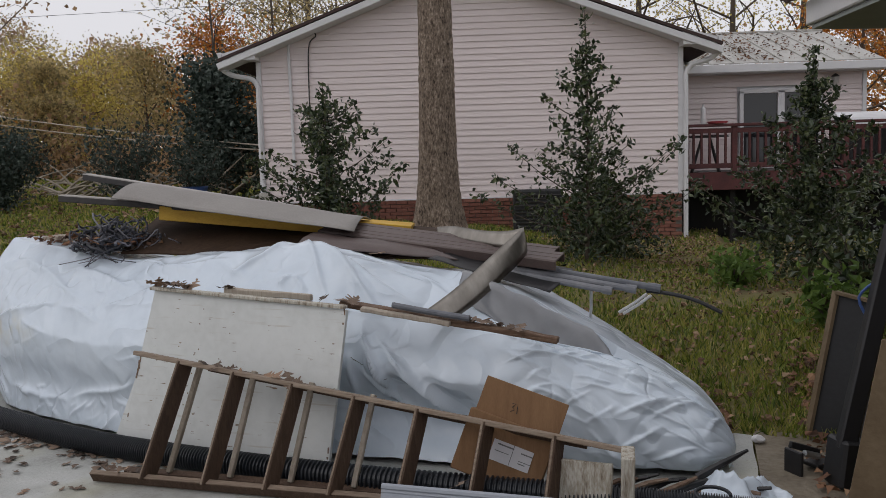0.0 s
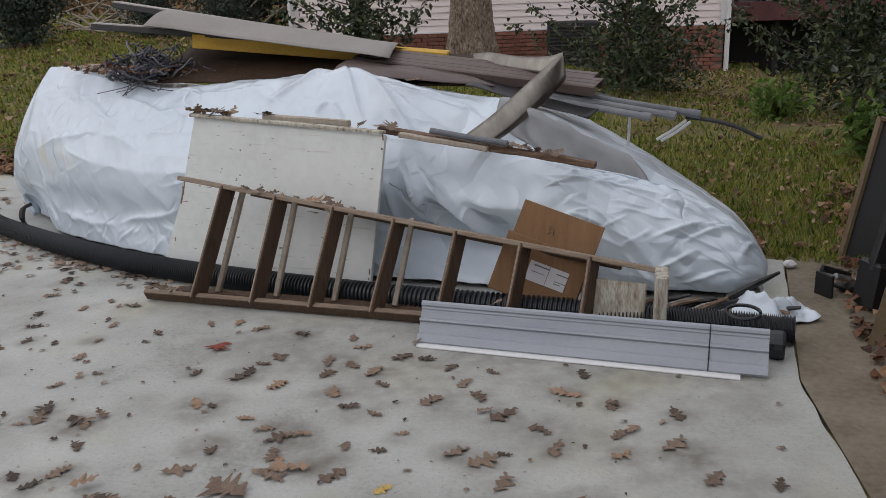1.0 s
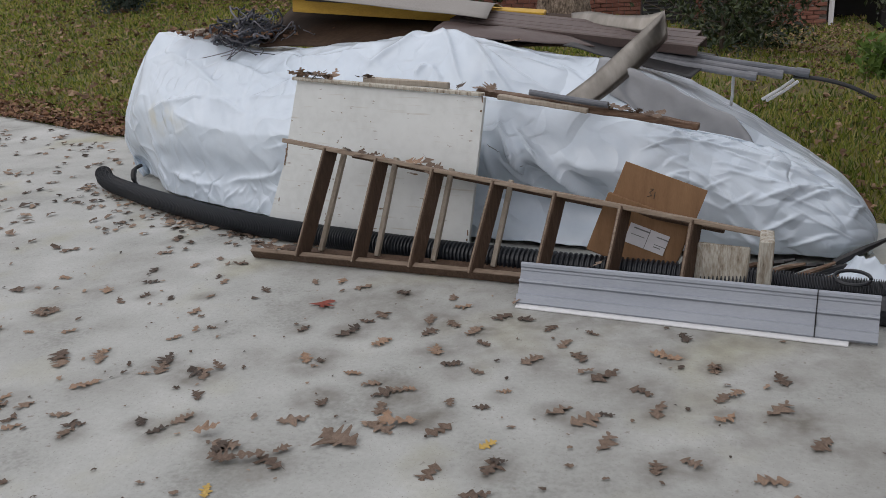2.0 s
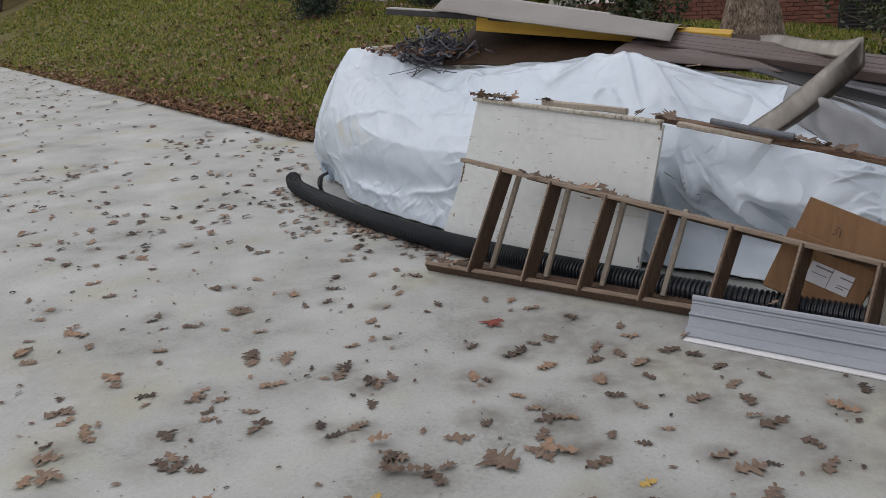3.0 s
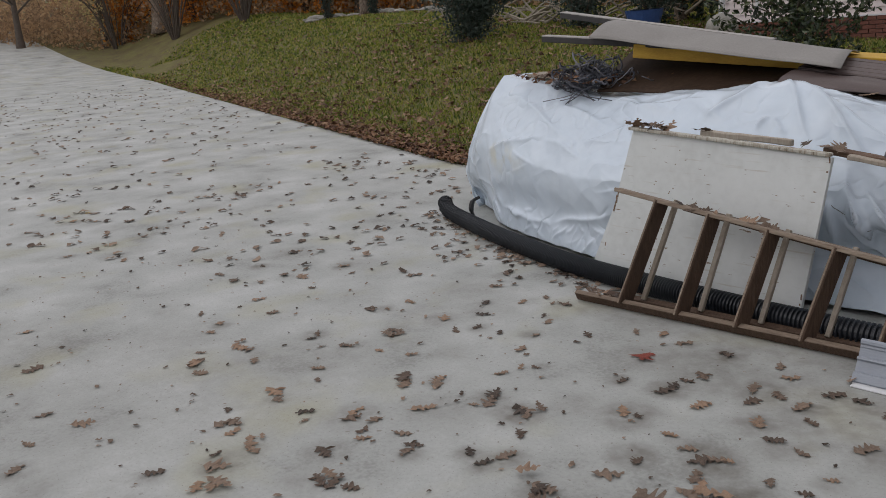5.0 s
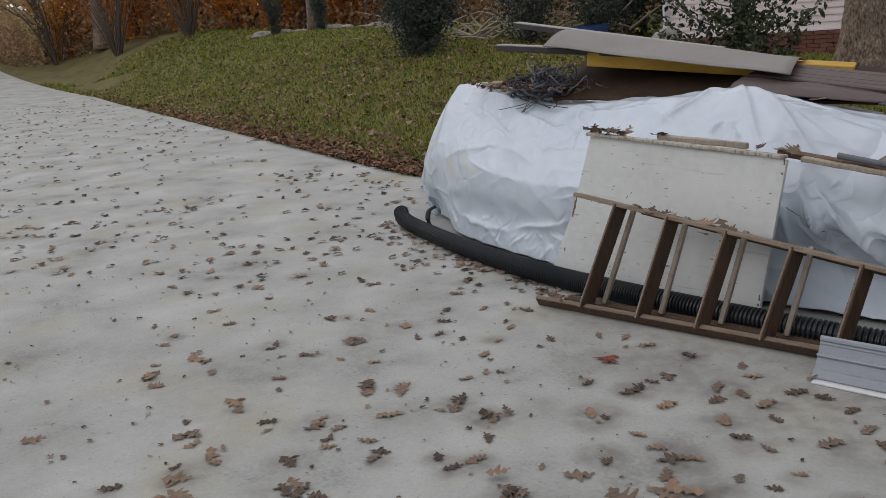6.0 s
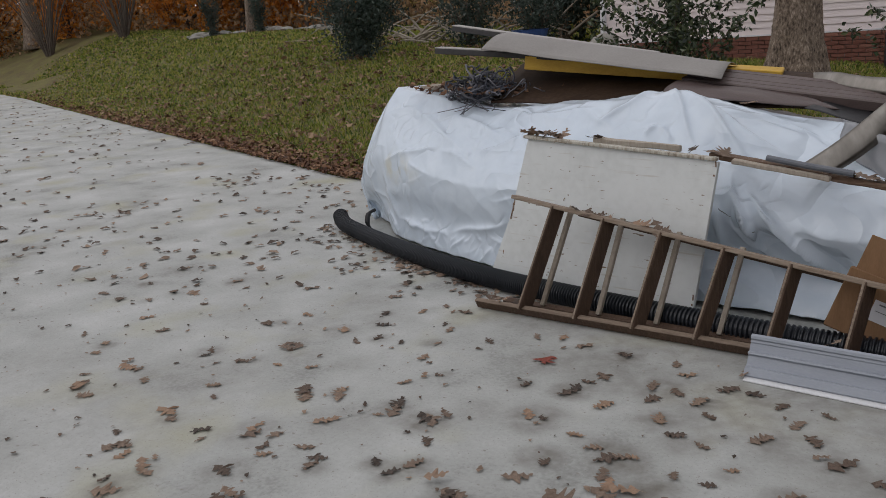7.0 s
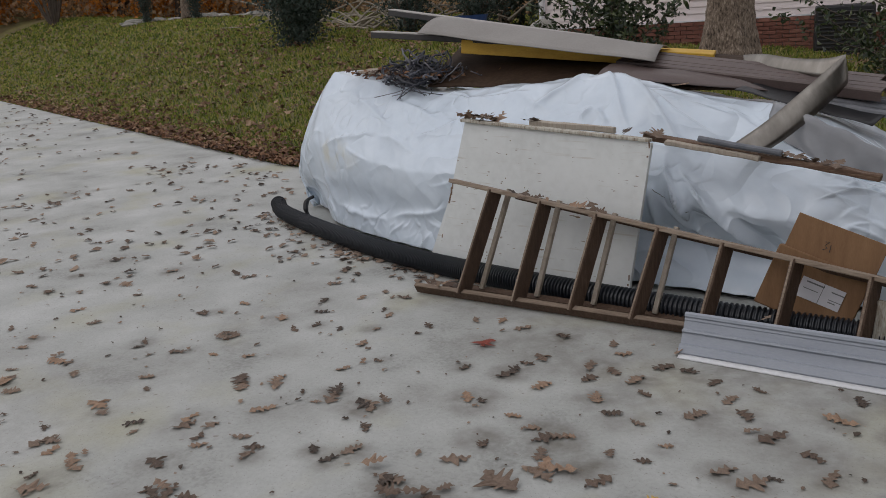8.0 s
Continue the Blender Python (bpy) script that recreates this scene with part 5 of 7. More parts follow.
for v in bm.verts:
    v.co = Vector((v.co.x, v.co.y * 0.8, v.co.z * 0.6 + 0.018)) * (1 + 0.25 * noise.noise(v.co * 30))
part("stone", bm, M_TRIM, t)


# ---- house ----
WY = 15.2  # its gable wall
XL, XR, EAVE, BASE = -4.98, 2.69, 3.40, 0.81
RIDGE = (XL + XR) / 2
PITCH = 0.37


def roof_z(x, lift=0.0):
    return EAVE + 0.10 + (3.83 - abs(x - RIDGE)) * PITCH + lift


house = thing("house", pose(RIDGE, WY, -0.3), "single-storey house with white vinyl siding, gable roof and brick base", "house")
ho = Vector((RIDGE, WY, -0.3))


def hp(x, y, z):
    return Vector((x, y, z)) - ho


bm = bmesh.new()
for y0, y1 in ((WY + 0.03, 25.0),):
    prof = [(XL, -0.4), (XR, -0.4), (XR, roof_z(XR)), (RIDGE, roof_z(RIDGE)), (XL, roof_z(XL))]
    a = [bm.verts.new(hp(x, y0, z)) for x, z in prof]
    b = [bm.verts.new(hp(x, y1, z)) for x, z in prof]
    bm.faces.new(a)
    bm.faces.new(b[::-1])
    for i in range(5):
        j = (i + 1) % 5
        bm.faces.new((a[i], b[i], b[j], a[j]))
part("wall", bm, M_MORTAR, house)
roof = thing("roof", Matrix.Identity(4), "", "")
roof.parent = house
for sgn in (-1, 1):
    bm = bmesh.new()
    xe = RIDGE + sgn * 4.45
    pts = [hp(RIDGE, WY - 0.40, roof_z(RIDGE, 0.13)), hp(xe, WY - 0.40, roof_z(xe, 0.13)), hp(xe, 25.4, roof_z(xe, 0.13)), hp(RIDGE, 25.4, roof_z(RIDGE, 0.13))]
    prism(bm, pts if sgn > 0 else pts[::-1], -0.05)
    part("roof_slope", bm, M_SHINGLE, roof)
    bm = bmesh.new()
    beam(bm, hp(RIDGE, WY - 0.37, roof_z(RIDGE, -0.0)), hp(xe, WY - 0.37, roof_z(xe, -0.0)), 0.04, 0.11, bevel=0.006)
    part("rake_board", bm, M_TRIM, roof)
    bm = bmesh.new()
    beam(bm, hp(RIDGE, WY - 0.17, roof_z(RIDGE, -0.05)), hp(xe, WY - 0.17, roof_z(xe, -0.05)), 0.36, 0.02)
    part("soffit", bm, M_TRIM, roof)
    bm = bmesh.new()
    c = XL if sgn < 0 else XR
    s = [bm.verts.new(hp(c + sgn * u, WY - 0.36, z)) for u, z in ((-0.06, EAVE - 0.02), (0.52, EAVE - 0.02), (0.52, EAVE + 0.10), (-0.06, EAVE + 0.26))]
    k = [bm.verts.new(v.co + Vector((0, 0.36, 0))) for v in s]
    bm.faces.new(s)
    bm.faces.new(k[::-1])
    for i in range(4):
        j = (i + 1) % 4
        bm.faces.new((s[i], k[i], k[j], s[j]))
    part("eave_return", bm, M_TRIM, roof)
    bm = bmesh.new()
    gx_ = c + sgn * 0.60
    extrude_profile(bm, [(0.0, 0.0), (0.05, 0.0), (0.06, 0.07), (0.08, 0.11), (0.0, 0.12)], 0, 10.0, 2, lambda p, q, r: hp(gx_ + sgn * (q - 0.06), WY - 0.38 + p, EAVE - 0.0 + r))
    part("gutter", bm, M_TRIM, house)
    # downspout with its two bends
    bm = bmesh.new()
    dx = c + (0.05 if sgn > 0 else 0.02)
    pts = smooth_path([hp(gx_, WY - 0.12, EAVE), hp(gx_, WY - 0.12, EAVE - 0.14), hp(gx_ - sgn * 0.18, WY - 0.10, EAVE - 0.26), hp(dx + sgn * 0.10, WY - 0.06, EAVE - 0.34), hp(dx, WY - 0.05, EAVE - 0.5)], 18)
    tube(bm, pts + [hp(dx, WY - 0.05, 0.2), hp(dx, WY - 0.05, -0.02), hp(dx + sgn * 0.05, WY - 0.16, -0.14)], 0.045, 8)
    part("downspout", bm, M_TRIM, house)
# lapped siding courses
course = 0.112
nc = int((roof_z(RIDGE) - BASE) / course)
for k in range(nc):
    z0, z1 = BASE + k * course, BASE + (k + 1) * course
    zt = min(z1, roof_z(RIDGE) - 0.01)
    inset = max(0.0, (z0 - roof_z(XL) + 0.02) / PITCH)
    bm = bmesh.new()
    xa, xb = XL + inset, XR - inset
    if xb - xa < 0.1:
        bm.free()
        continue
    v = [bm.verts.new(hp(*p)) for p in ((xa, WY, z0), (xb, WY, z0), (xb, WY + 0.026, z0), (xa, WY + 0.026, z0), (xa, WY + 0.018, zt), (xb, WY + 0.018, zt), (xb, WY + 0.028, zt), (xa, WY + 0.028, zt))]
    for q in ((0, 1, 5, 4), (3, 2, 1, 0), (2, 3, 7, 6), (4, 5, 6, 7), (0, 4, 7, 3), (1, 2, 6, 5)):
        bm.faces.new([v[i] for i in q])
    part("siding_board", bm, M_SIDING, house)
for x in (XL + 0.03, XR - 0.03):
    bm = bmesh.new()
    box(bm, hp(x, WY - 0.005, (BASE + EAVE) / 2), (0.09, 0.03, EAVE - BASE), None, 0.004)
    part("corner_trim", bm, M_TRIM, house)
bm = bmesh.new()
box(bm, hp(RIDGE, WY - 0.004, BASE - 0.012), (XR - XL, 0.03, 0.025))
part("starter_strip", bm, M_TRIM, house)
# service conduit and cable on the wall
bm = bmesh.new()
tube(bm, [hp(-4.38, WY - 0.03, 3.72), hp(-4.36, WY - 0.03, 2.4), hp(-4.36, WY - 0.03, 1.0)], 0.028, 8)
part("service_conduit", bm, M_TRIM, house)
bm = bmesh.new()
tube(bm, smooth_path([hp(-4.05, WY - 0.3, 4.0), hp(-3.86, WY - 0.06, 3.82), hp(-4.0, WY - 0.03, 3.62), hp(-4.03, WY - 0.03, 2.8), hp(-4.03, WY - 0.03, 1.6)], 30), 0.012, 6)
part("service_cable", bm, M_BLACK, house)

# ---- wing with tin roof, sliding door and deck ----
wing = thing("house_wing", pose(5, 17.5, 1.16), "low white-sided wing with a weathered tin roof", "house")
wo = Vector((5, 17.5, 1.16))


def wp(x, y, z):
    return Vector((x, y, z)) - wo


bm = bmesh.new()
box(bm, wp(4.75, 19.55, 1.5), (4.1, 4.0, 3.5))
part("wall", bm, M_TRIM, wing)
for k in range(20):
    z0 = 1.16 + k * 0.105
    for xa, xb in (((2.75, 4.30), (6.02, 6.80)) if z0 < 2.74 else ((2.75, 6.80),)):
        bm = bmesh.new()
        v = [bm.verts.new(wp(*p)) for p in ((xa, 17.49, z0), (xb, 17.49, z0), (xb, 17.515, z0 + 0.107), (xa, 17.515, z0 + 0.107), (xa, 17.53, z0), (xb, 17.53, z0))]
        bm.faces.new((v[0], v[1], v[2], v[3]))
        bm.faces.new((v[0], v[4], v[5], v[1]))
        part("siding_board", bm, M_SIDING, wing)
tin = thing("roof", Matrix.Identity(4), "", "")
tin.parent = wing
for k in range(9):
    x0 = 2.65 + k * 0.49
    bm = bmesh.new()
    prism(bm, [wp(x0, 17.12, 3.26), wp(x0 + 0.485, 17.12, 3.26), wp(x0 + 0.485, 20.5, 4.32), wp(x0, 20.5, 4.32)], 0.02)
    beam(bm, wp(x0, 17.12, 3.285), wp(x0, 20.5, 4.345), 0.03, 0.045)
    part("roof_panel", bm, M_TIN, tin)
bm = bmesh.new()
beam(bm, wp(2.6, 20.5, 4.34), wp(7.08, 20.5, 4.34), 0.2, 0.04)
part("ridge_cap", bm, M_TIN, tin)
bm = bmesh.new()
box(bm, wp(4.9, 17.10, 3.17), (4.5, 0.08, 0.16), None, 0.01)
part("fascia", bm, M_TRIM, tin)
bm = bmesh.new()
box(bm, wp(4.9, 17.3, 3.09), (4.4, 0.42, 0.02))
part("soffit", bm, M_TRIM, tin)
bm = bmesh.new()
box(bm, wp(6.83, 17.5, 2.1), (0.08, 0.08, 2.0), None, 0.005)
part("corner_trim", bm, M_TRIM, wing)
door = thing("sliding_door", Matrix.Identity(4), "", "")
door.parent = wing
for x0, x1 in ((4.34, 5.16), (5.16, 5.98)):
    bm = bmesh.new()
    for a, b, w, h in (((x0 + 0.04, 1.2), (x0 + 0.04, 2.74), 0.08, 0.06), ((x1 - 0.03, 1.2), (x1 - 0.03, 2.74), 0.06, 0.06)):
        beam(bm, wp(a[0], 17.47, a[1]), wp(b[0], 17.47, b[1]), h, w, up=(1, 0, 0), bevel=0.004)
    beam(bm, wp(x0, 17.47, 2.74), wp(x1, 17.47, 2.74), 0.06, 0.09, bevel=0.004)
    beam(bm, wp(x0, 17.47, 1.22), wp(x1, 17.47, 1.22), 0.06, 0.09, bevel=0.004)
    part("door_frame", bm, M_TRIM, door)
    bm = bmesh.new()
    box(bm, wp((x0 + x1) / 2, 17.485, 1.97), (x1 - x0 - 0.12, 0.012, 1.5))
    part("glass", bm, M_GLASS, door)
lamp = thing("porch_lamp", pose(6.22, 17.48, 2.78), "small dark wall lantern beside the sliding door", "wall lamp")
bm = bmesh.new()
tube(bm, [(0, -0.08, 0.26), (0, -0.08, 0.24), (0, -0.08, 0.20)], [0.01, 0.04, 0.085], 8)
box(bm, (0, -0.03, 0.22), (0.03, 0.1, 0.03))
part("cap", bm, M_BLACKBOARD, lamp)
bm = bmesh.new()
tube(bm, [(0, -0.08, 0.19), (0, -0.08, 0.02)], [0.075, 0.055], 6)
part("lantern_glass", bm, M_BOARDTOP, lamp)
bm = bmesh.new()
tube(bm, [(0, -0.08, 0.02), (0, -0.08, -0.03)], [0.06, 0.03], 8)
part("lantern_base", bm, M_BLACKBOARD, lamp)

deck = thing("deck", pose(5.4, 16.4, 0), "dark red painted wooden deck with railing", "deck")
do = Vector((5.4, 16.4, 0))
bm = bmesh.new()
box(bm, Vector((5.8, 16.5, 1.10)) - do, (6.0, 1.9, 0.05))
part("deck_floor", bm, M_DECK, deck)
bm = bmesh.new()
box(bm, Vector((5.8, 15.57, 0.98)) - do, (6.0, 0.05, 0.33), None, 0.006)
part("fascia_board", bm, M_DECK, deck)
for x in (2.85, 3.72, 4.72, 5.72, 6.8, 7.9, 8.75):
    bm = bmesh.new()
    box(bm, Vector((x, 15.62, 1.56)) - do, (0.10, 0.10, 0.88), None, 0.008)
    part("post", bm, M_DECK, deck)
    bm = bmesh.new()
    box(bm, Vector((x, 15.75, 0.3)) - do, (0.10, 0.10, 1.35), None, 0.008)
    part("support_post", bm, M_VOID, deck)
for z, h, w in ((2.0, 0.05, 0.15), (1.90, 0.09, 0.04), (1.26, 0.09, 0.04)):
    bm = bmesh.new()
    box(bm, Vector((5.8, 15.60, z)) - do, (6.0, w, h), None, 0.006)
    part("rail", bm, M_DECK, deck)
for k in range(40):
    bm = bmesh.new()
    box(bm, Vector((2.98 + 0.145 * k, 15.60, 1.58)) - do, (0.042, 0.042, 0.62), None, 0.004)
    part("baluster", bm, M_DECK, deck)
# added dark board that stands for the shaded space below the deck
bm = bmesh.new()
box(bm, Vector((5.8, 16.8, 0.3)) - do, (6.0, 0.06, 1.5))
part("shade_backing", bm, M_VOID, deck)
table = thing("patio_table", pose(3.4, 16.4, 1.125), "dark metal patio table on the deck", "table")
bm = bmesh.new()
tube(bm, [(0, 0, 0.68), (0, 0, 0.71)], 0.42, 20)
part("tabletop", bm, M_BLACKBOARD, table)
for a in (0.6, 2.2, 3.7, 5.3):
    bm = bmesh.new()
    tube(bm, [(0.1 * math.cos(a), 0.1 * math.sin(a), 0.68), (0.36 * math.cos(a), 0.36 * math.sin(a), 0.0)], 0.02, 6)
    part("leg", bm, M_BLACKBOARD, table)
tray = thing("pink_tray", pose(3.42, 15.62, 2.03), "flat pink plastic tray lying on the deck rail", "tray")
bm = bmesh.new()
tube(bm, [(0, 0, 0.0), (0, 0, 0.005), (0, 0, 0.04)], [0.10, 0.16, 0.19], 20)
part("tray", bm, M_PINK, tray)
bottle = thing("white_bottle", pose(3.16, 15.62, 2.025), "tall white bottle standing on the deck rail", "bottle")
bm = bmesh.new()
tube(bm, [(0, 0, 0), (0, 0, 0.02), (0, 0, 0.28), (0, 0, 0.32), (0, 0, 0.36)], [0.04, 0.045, 0.045, 0.02, 0.02], 12)
part("body", bm, M_TRIM, bottle)
grill = thing("covered_grill", pose(6.3, 16.3, 1.125), "grill with a pale rounded lid on the deck", "grill")
bm = bmesh.new()
extrude_profile(bm, [(0.30 * math.cos(a), 0.82 + 0.26 * math.sin(a)) for a in np.linspace(0, math.pi, 12)], -0.55, 0.55)
part("lid", bm, M_TRIM, grill)
bm = bmesh.new()
box(bm, (0, 0, 0.42), (1.0, 0.5, 0.80), None, 0.02)
part("cabinet", bm, M_BLACK, grill)
acu = thing("air_conditioner", pose(0.05, 14.75, 0.1), "dark green metal air-conditioning unit against the brick base", "air conditioner")
bm = bmesh.new()
box(bm, (0, 0, 0.42), (0.85, 0.6, 0.84), None, 0.03)
part("casing", bm, M_DARKGREY, acu)
for k in range(12):
    bm = bmesh.new()
    box(bm, (0, -0.305, 0.08 + 0.06 * k), (0.78, 0.02, 0.025), Euler((0.5, 0, 0)).to_matrix())
    part("louver", bm, M_BLACKBOARD, acu)

# ---- overhang of the building beside the slab, with unseen walls that hold back light ----
near = thing("garage", pose(3.2, 2.0, 0), "pale garage building with a boxed eave beside the slab", "garage")
# unseen wall below the eave, dark so that little light comes from this side
bm = bmesh.new()
box(bm, (0.05, -0.6, 1.25), (0.2, 10.6, 2.7))
part("unseen_side_wall", bm, M_BROWNSHEET, near, "unseen dark wall under the eave that holds back light")
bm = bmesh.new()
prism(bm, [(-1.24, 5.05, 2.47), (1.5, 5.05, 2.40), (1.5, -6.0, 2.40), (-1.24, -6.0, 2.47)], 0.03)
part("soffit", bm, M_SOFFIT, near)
bm = bmesh.new()
box(bm, (-1.25, -0.45, 2.58), (0.05, 11.1, 0.20), None, 0.01)
box(bm, (0.1, 5.08, 2.58), (2.7, 0.05, 0.22), None, 0.01)
part("fascia", bm, M_TRIM, near)
bm = bmesh.new()
prism(bm, [(-1.40, 5.25, 2.70), (1.7, 5.25, 3.3), (1.7, -6.2, 3.3), (-1.40, -6.2, 2.70)], -0.05)
part("roof_slope", bm, M_SHINGLE, near)
# wall added out of view to hold back light on the heap's front
bm = bmesh.new()
box(bm, (-7.0, -9.2, 1.5), (20, 0.2, 3.2))
back_wall = part("wall_south", bm, M_SIDING)
back_wall.matrix_world = pose(3.2, 2.0, 0)
tagged(back_wall, "unseen plain pale wall added behind the slab to cut front light", "wall", "", "structure")


# ---- trees and shrubs ----
def branch_tree(height, r0, lean_=(0, 0), limbs=9, start=0.35, reach=0.35, sub=3, flare=1.5, droop=0.0, seed=1, sides=10, rough=0.0):
    """Trunk and limbs as one mesh, and the tips where leaves sit."""
    g = np.random.default_rng(seed)
    bm = bmesh.new()
    n = 16
    pts, rad = [], []
    for i in range(n):
        s = (i / (n - 1)) ** 1.3
        pts.append(Vector((lean_[0] * s + 0.012 * height * math.sin(3 * s + seed), lean_[1] * s + 0.01 * height * math.sin(4 * s), height * s)))
        rad.append(r0 * (1 - 0.85 * s) * (1 + (flare - 1) * math.exp(-s * height / (2.2 * r0))))
    tube(bm, pts, rad, sides)
    tips = []
    for k in range(limbs):
        s = start + (1 - start) * (k + g.random()) / limbs
        i = min(int(s ** (1 / 1.3) * (n - 1)), n - 2)
        base = pts[i]
        a = k * 2.4 + g.random()
        L = height * reach * (1.15 - 0.75 * (s - start) / (1 - start)) * g.uniform(0.7, 1.2)
        up = g.uniform(0.25, 0.9) - droop
        end = base + Vector((math.cos(a) * L, math.sin(a) * L, L * up))
        mid = base.lerp(end, 0.5) + Vector((g.normal(), g.normal(), 0.5)) * L * 0.08
        path = smooth_path([base, mid, end], 8)
        rb = rad[i] * 0.45
        tube(bm, path, [rb * (1 - 0.8 * j / 7) for j in range(8)], 6)
        for j in range(3, 8):
            tips.append(path[j])
        for q in range(sub):
            b0 = path[int(g.integers(3, 8))]
            e = b0 + Vector((g.normal(), g.normal(), g.normal() * 0.6 + 0.35)) * L * 0.28
            sp = smooth_path([b0, b0.lerp(e, 0.5) + Vector((0, 0, 0.04 * L)), e], 5)
            tube(bm, sp, [rb * 0.35 * (1 - 0.7 * j / 4) for j in range(5)], 5)
            tips += [sp[2], sp[3], sp[4]]
    tips += pts[int(n * 0.75):]
    return bm, tips


def tree(name, x, y, height, r0, label, category, leaf_m, leaves, leaf, spread, group="", z=None, bark=M_BARK, **kw):
    z = ground_z(x, y) - 0.05 if z is None else z
    t = thing(name, pose(x, y, z), label, category, group)
    bm, tips = branch_tree(height, r0, **kw)
    part("trunk", bm, bark, t, smooth=True)
    if leaves:
        tp = np.array([list(p) for p in tips])
        c = tp[rng.integers(0, len(tp), leaves)] + rng.normal(size=(leaves, 3)) * spread * np.array([1, 1, 0.8])
        v, f = leaf_cards(c, leaf * rng.uniform(0.6, 1.3, leaves))
        mesh_np("crown", v, f, leaf_m, t)
    return t


# the big oak in front of the gable
oz = ground_z(-1.6, 12.6)
oak = thing("oak_tree", pose(-1.60, 12.6, oz - 0.1), "large oak trunk with furrowed grey-brown bark before the house", "tree")
bm = bmesh.new()
v, f = [], []
nz, na = 210, 76
for i in range(nz):
    z = 8.5 * i / (nz - 1)
    for j in range(na):
        a = 2 * math.pi * j / na
        r = 0.268 - 0.012 * z + 0.20 * math.exp(-z / 0.5) * (1 + 0.35 * math.sin(5 * a + 1))
        q = Vector((math.cos(a) * 4.2, math.sin(a) * 4.2, z * 2.2))
        r += 0.022 * ridged(q, 1.2) + 0.016 * ridged(q * 2.1 + Vector((3, 1, 0)), 1.0)
        v.append((0.03 * math.sin(z * 0.7) + 0.008 * z + r * math.cos(a), r * math.sin(a), z))
for i in range(nz - 1):
    for j in range(na):
        f.append((i * na + j, i * na + (j + 1) % na, (i + 1) * na + (j + 1) % na, (i + 1) * na + j))
mesh_np("trunk", v, f, M_BARK, oak, "", True)
bm.free()
bm, tips = branch_tree(5.0, 0.16, limbs=9, start=0.15, reach=0.6, seed=4)
for vert in bm.verts:
    vert.co.z += 8.2
part("limbs", bm, M_BARK, oak, smooth=True)
tp = np.array([list(p) for p in tips]) + np.array([0, 0, 8.2])
c = tp[rng.integers(0, len(tp), 1500)] + rng.normal(size=(1500, 3)) * 0.5
v, f = leaf_cards(c, 0.13 * rng.uniform(0.6, 1.3, 1500))
mesh_np("crown", v, f, M_RUST, oak)


def holly(x, y, height, width, n, seed, label, power=1.45, dense=1.0):
    """A young holly: one leader, rising side shoots clothed in small stiff leaves."""
    g = np.random.default_rng(seed)
    z = ground_z(x, y) - 0.03
    t = thing("holly_shrub", pose(x, y, z), label, "shrub", "holly shrubs")
    bm = bmesh.new()
    lead = [Vector((0.03 * math.sin(3 * s), 0.02 * math.sin(5 * s), height * s)) for s in np.linspace(0, 1, 14)]
    tube(bm, lead, [0.03 * (1 - 0.85 * s) for s in np.linspace(0, 1, 14)], 7)
    cs = []
    nl = 46
    for k in range(nl):
        s = 0.06 + 0.80 * (k / nl) ** 1.05
        a = k * 2.39996 + g.normal() * 0.3
        env = width * (1 - s) ** power * g.uniform(0.5, 1.2) + 0.05
        b = Vector((0, 0, height * s))
        e = b + Vector((math.cos(a) * env, math.sin(a) * env, env * g.uniform(0.35, 0.8)))
        path = smooth_path([b, b.lerp(e, 0.5) - Vector((0, 0, 0.06 * env)), e], 9)
        tube(bm, path, [0.010 * (1 - 0.7 * j / 8) for j in range(9)], 5)
        m = int(n / nl * (0.4 + 1.2 * env / width) * dense)
        for q in range(m):
            w = g.random() ** 0.7
            i = min(int(w * 8), 7)
            p = path[i].lerp(path[i + 1], w * 8 - i)
            cs.append(p + Vector(g.normal(size=3)) * (0.035 + 0.06 * (1 - w) * env))
    for q in range(int(n * 0.10)):
        s = g.uniform(0.3, 1.0)
        cs.append(Vector((0, 0, height * s)) + Vector(g.normal(size=3)) * 0.04)
    # close growth round the foot
    for q in range(int(n * 0.34 * dense)):
        s, a = 0.03 + 0.42 * g.random() ** 1.3, g.uniform(0, 6.3)
        env = width * (1 - s) ** power * (0.62 + 0.2 * math.sin(3 * a + 9 * s)) * g.random() ** 0.5
        cs.append(Vector((env * math.cos(a), env * math.sin(a), height * s)))
    part("stem", bm, M_TWIG, t, smooth=True)
    v, f = leaf_cards(np.array([list(p) for p in cs]), 0.078 * g.uniform(0.7, 1.3, len(cs)), up=0.2, slim=0.27, fold=0.12)
    mesh_np("foliage", v, f, M_HOLLY, t)
    return t


holly(-2.80, 10.0, 2.1, 1.05, 2700, 3, "dark glossy holly bush before the white siding", 0.75)
holly(0.38, 10.0, 3.05, 1.35, 2300, 5, "tall pointed holly bush before the white siding")
holly(2.90, 9.6, 2.72, 1.55, 4600, 8, "dense dark holly bush beside the deck")
holly(0.75, 11.2, 1.2, 1.4, 3200, 9, "low dark holly bush at the brick base")


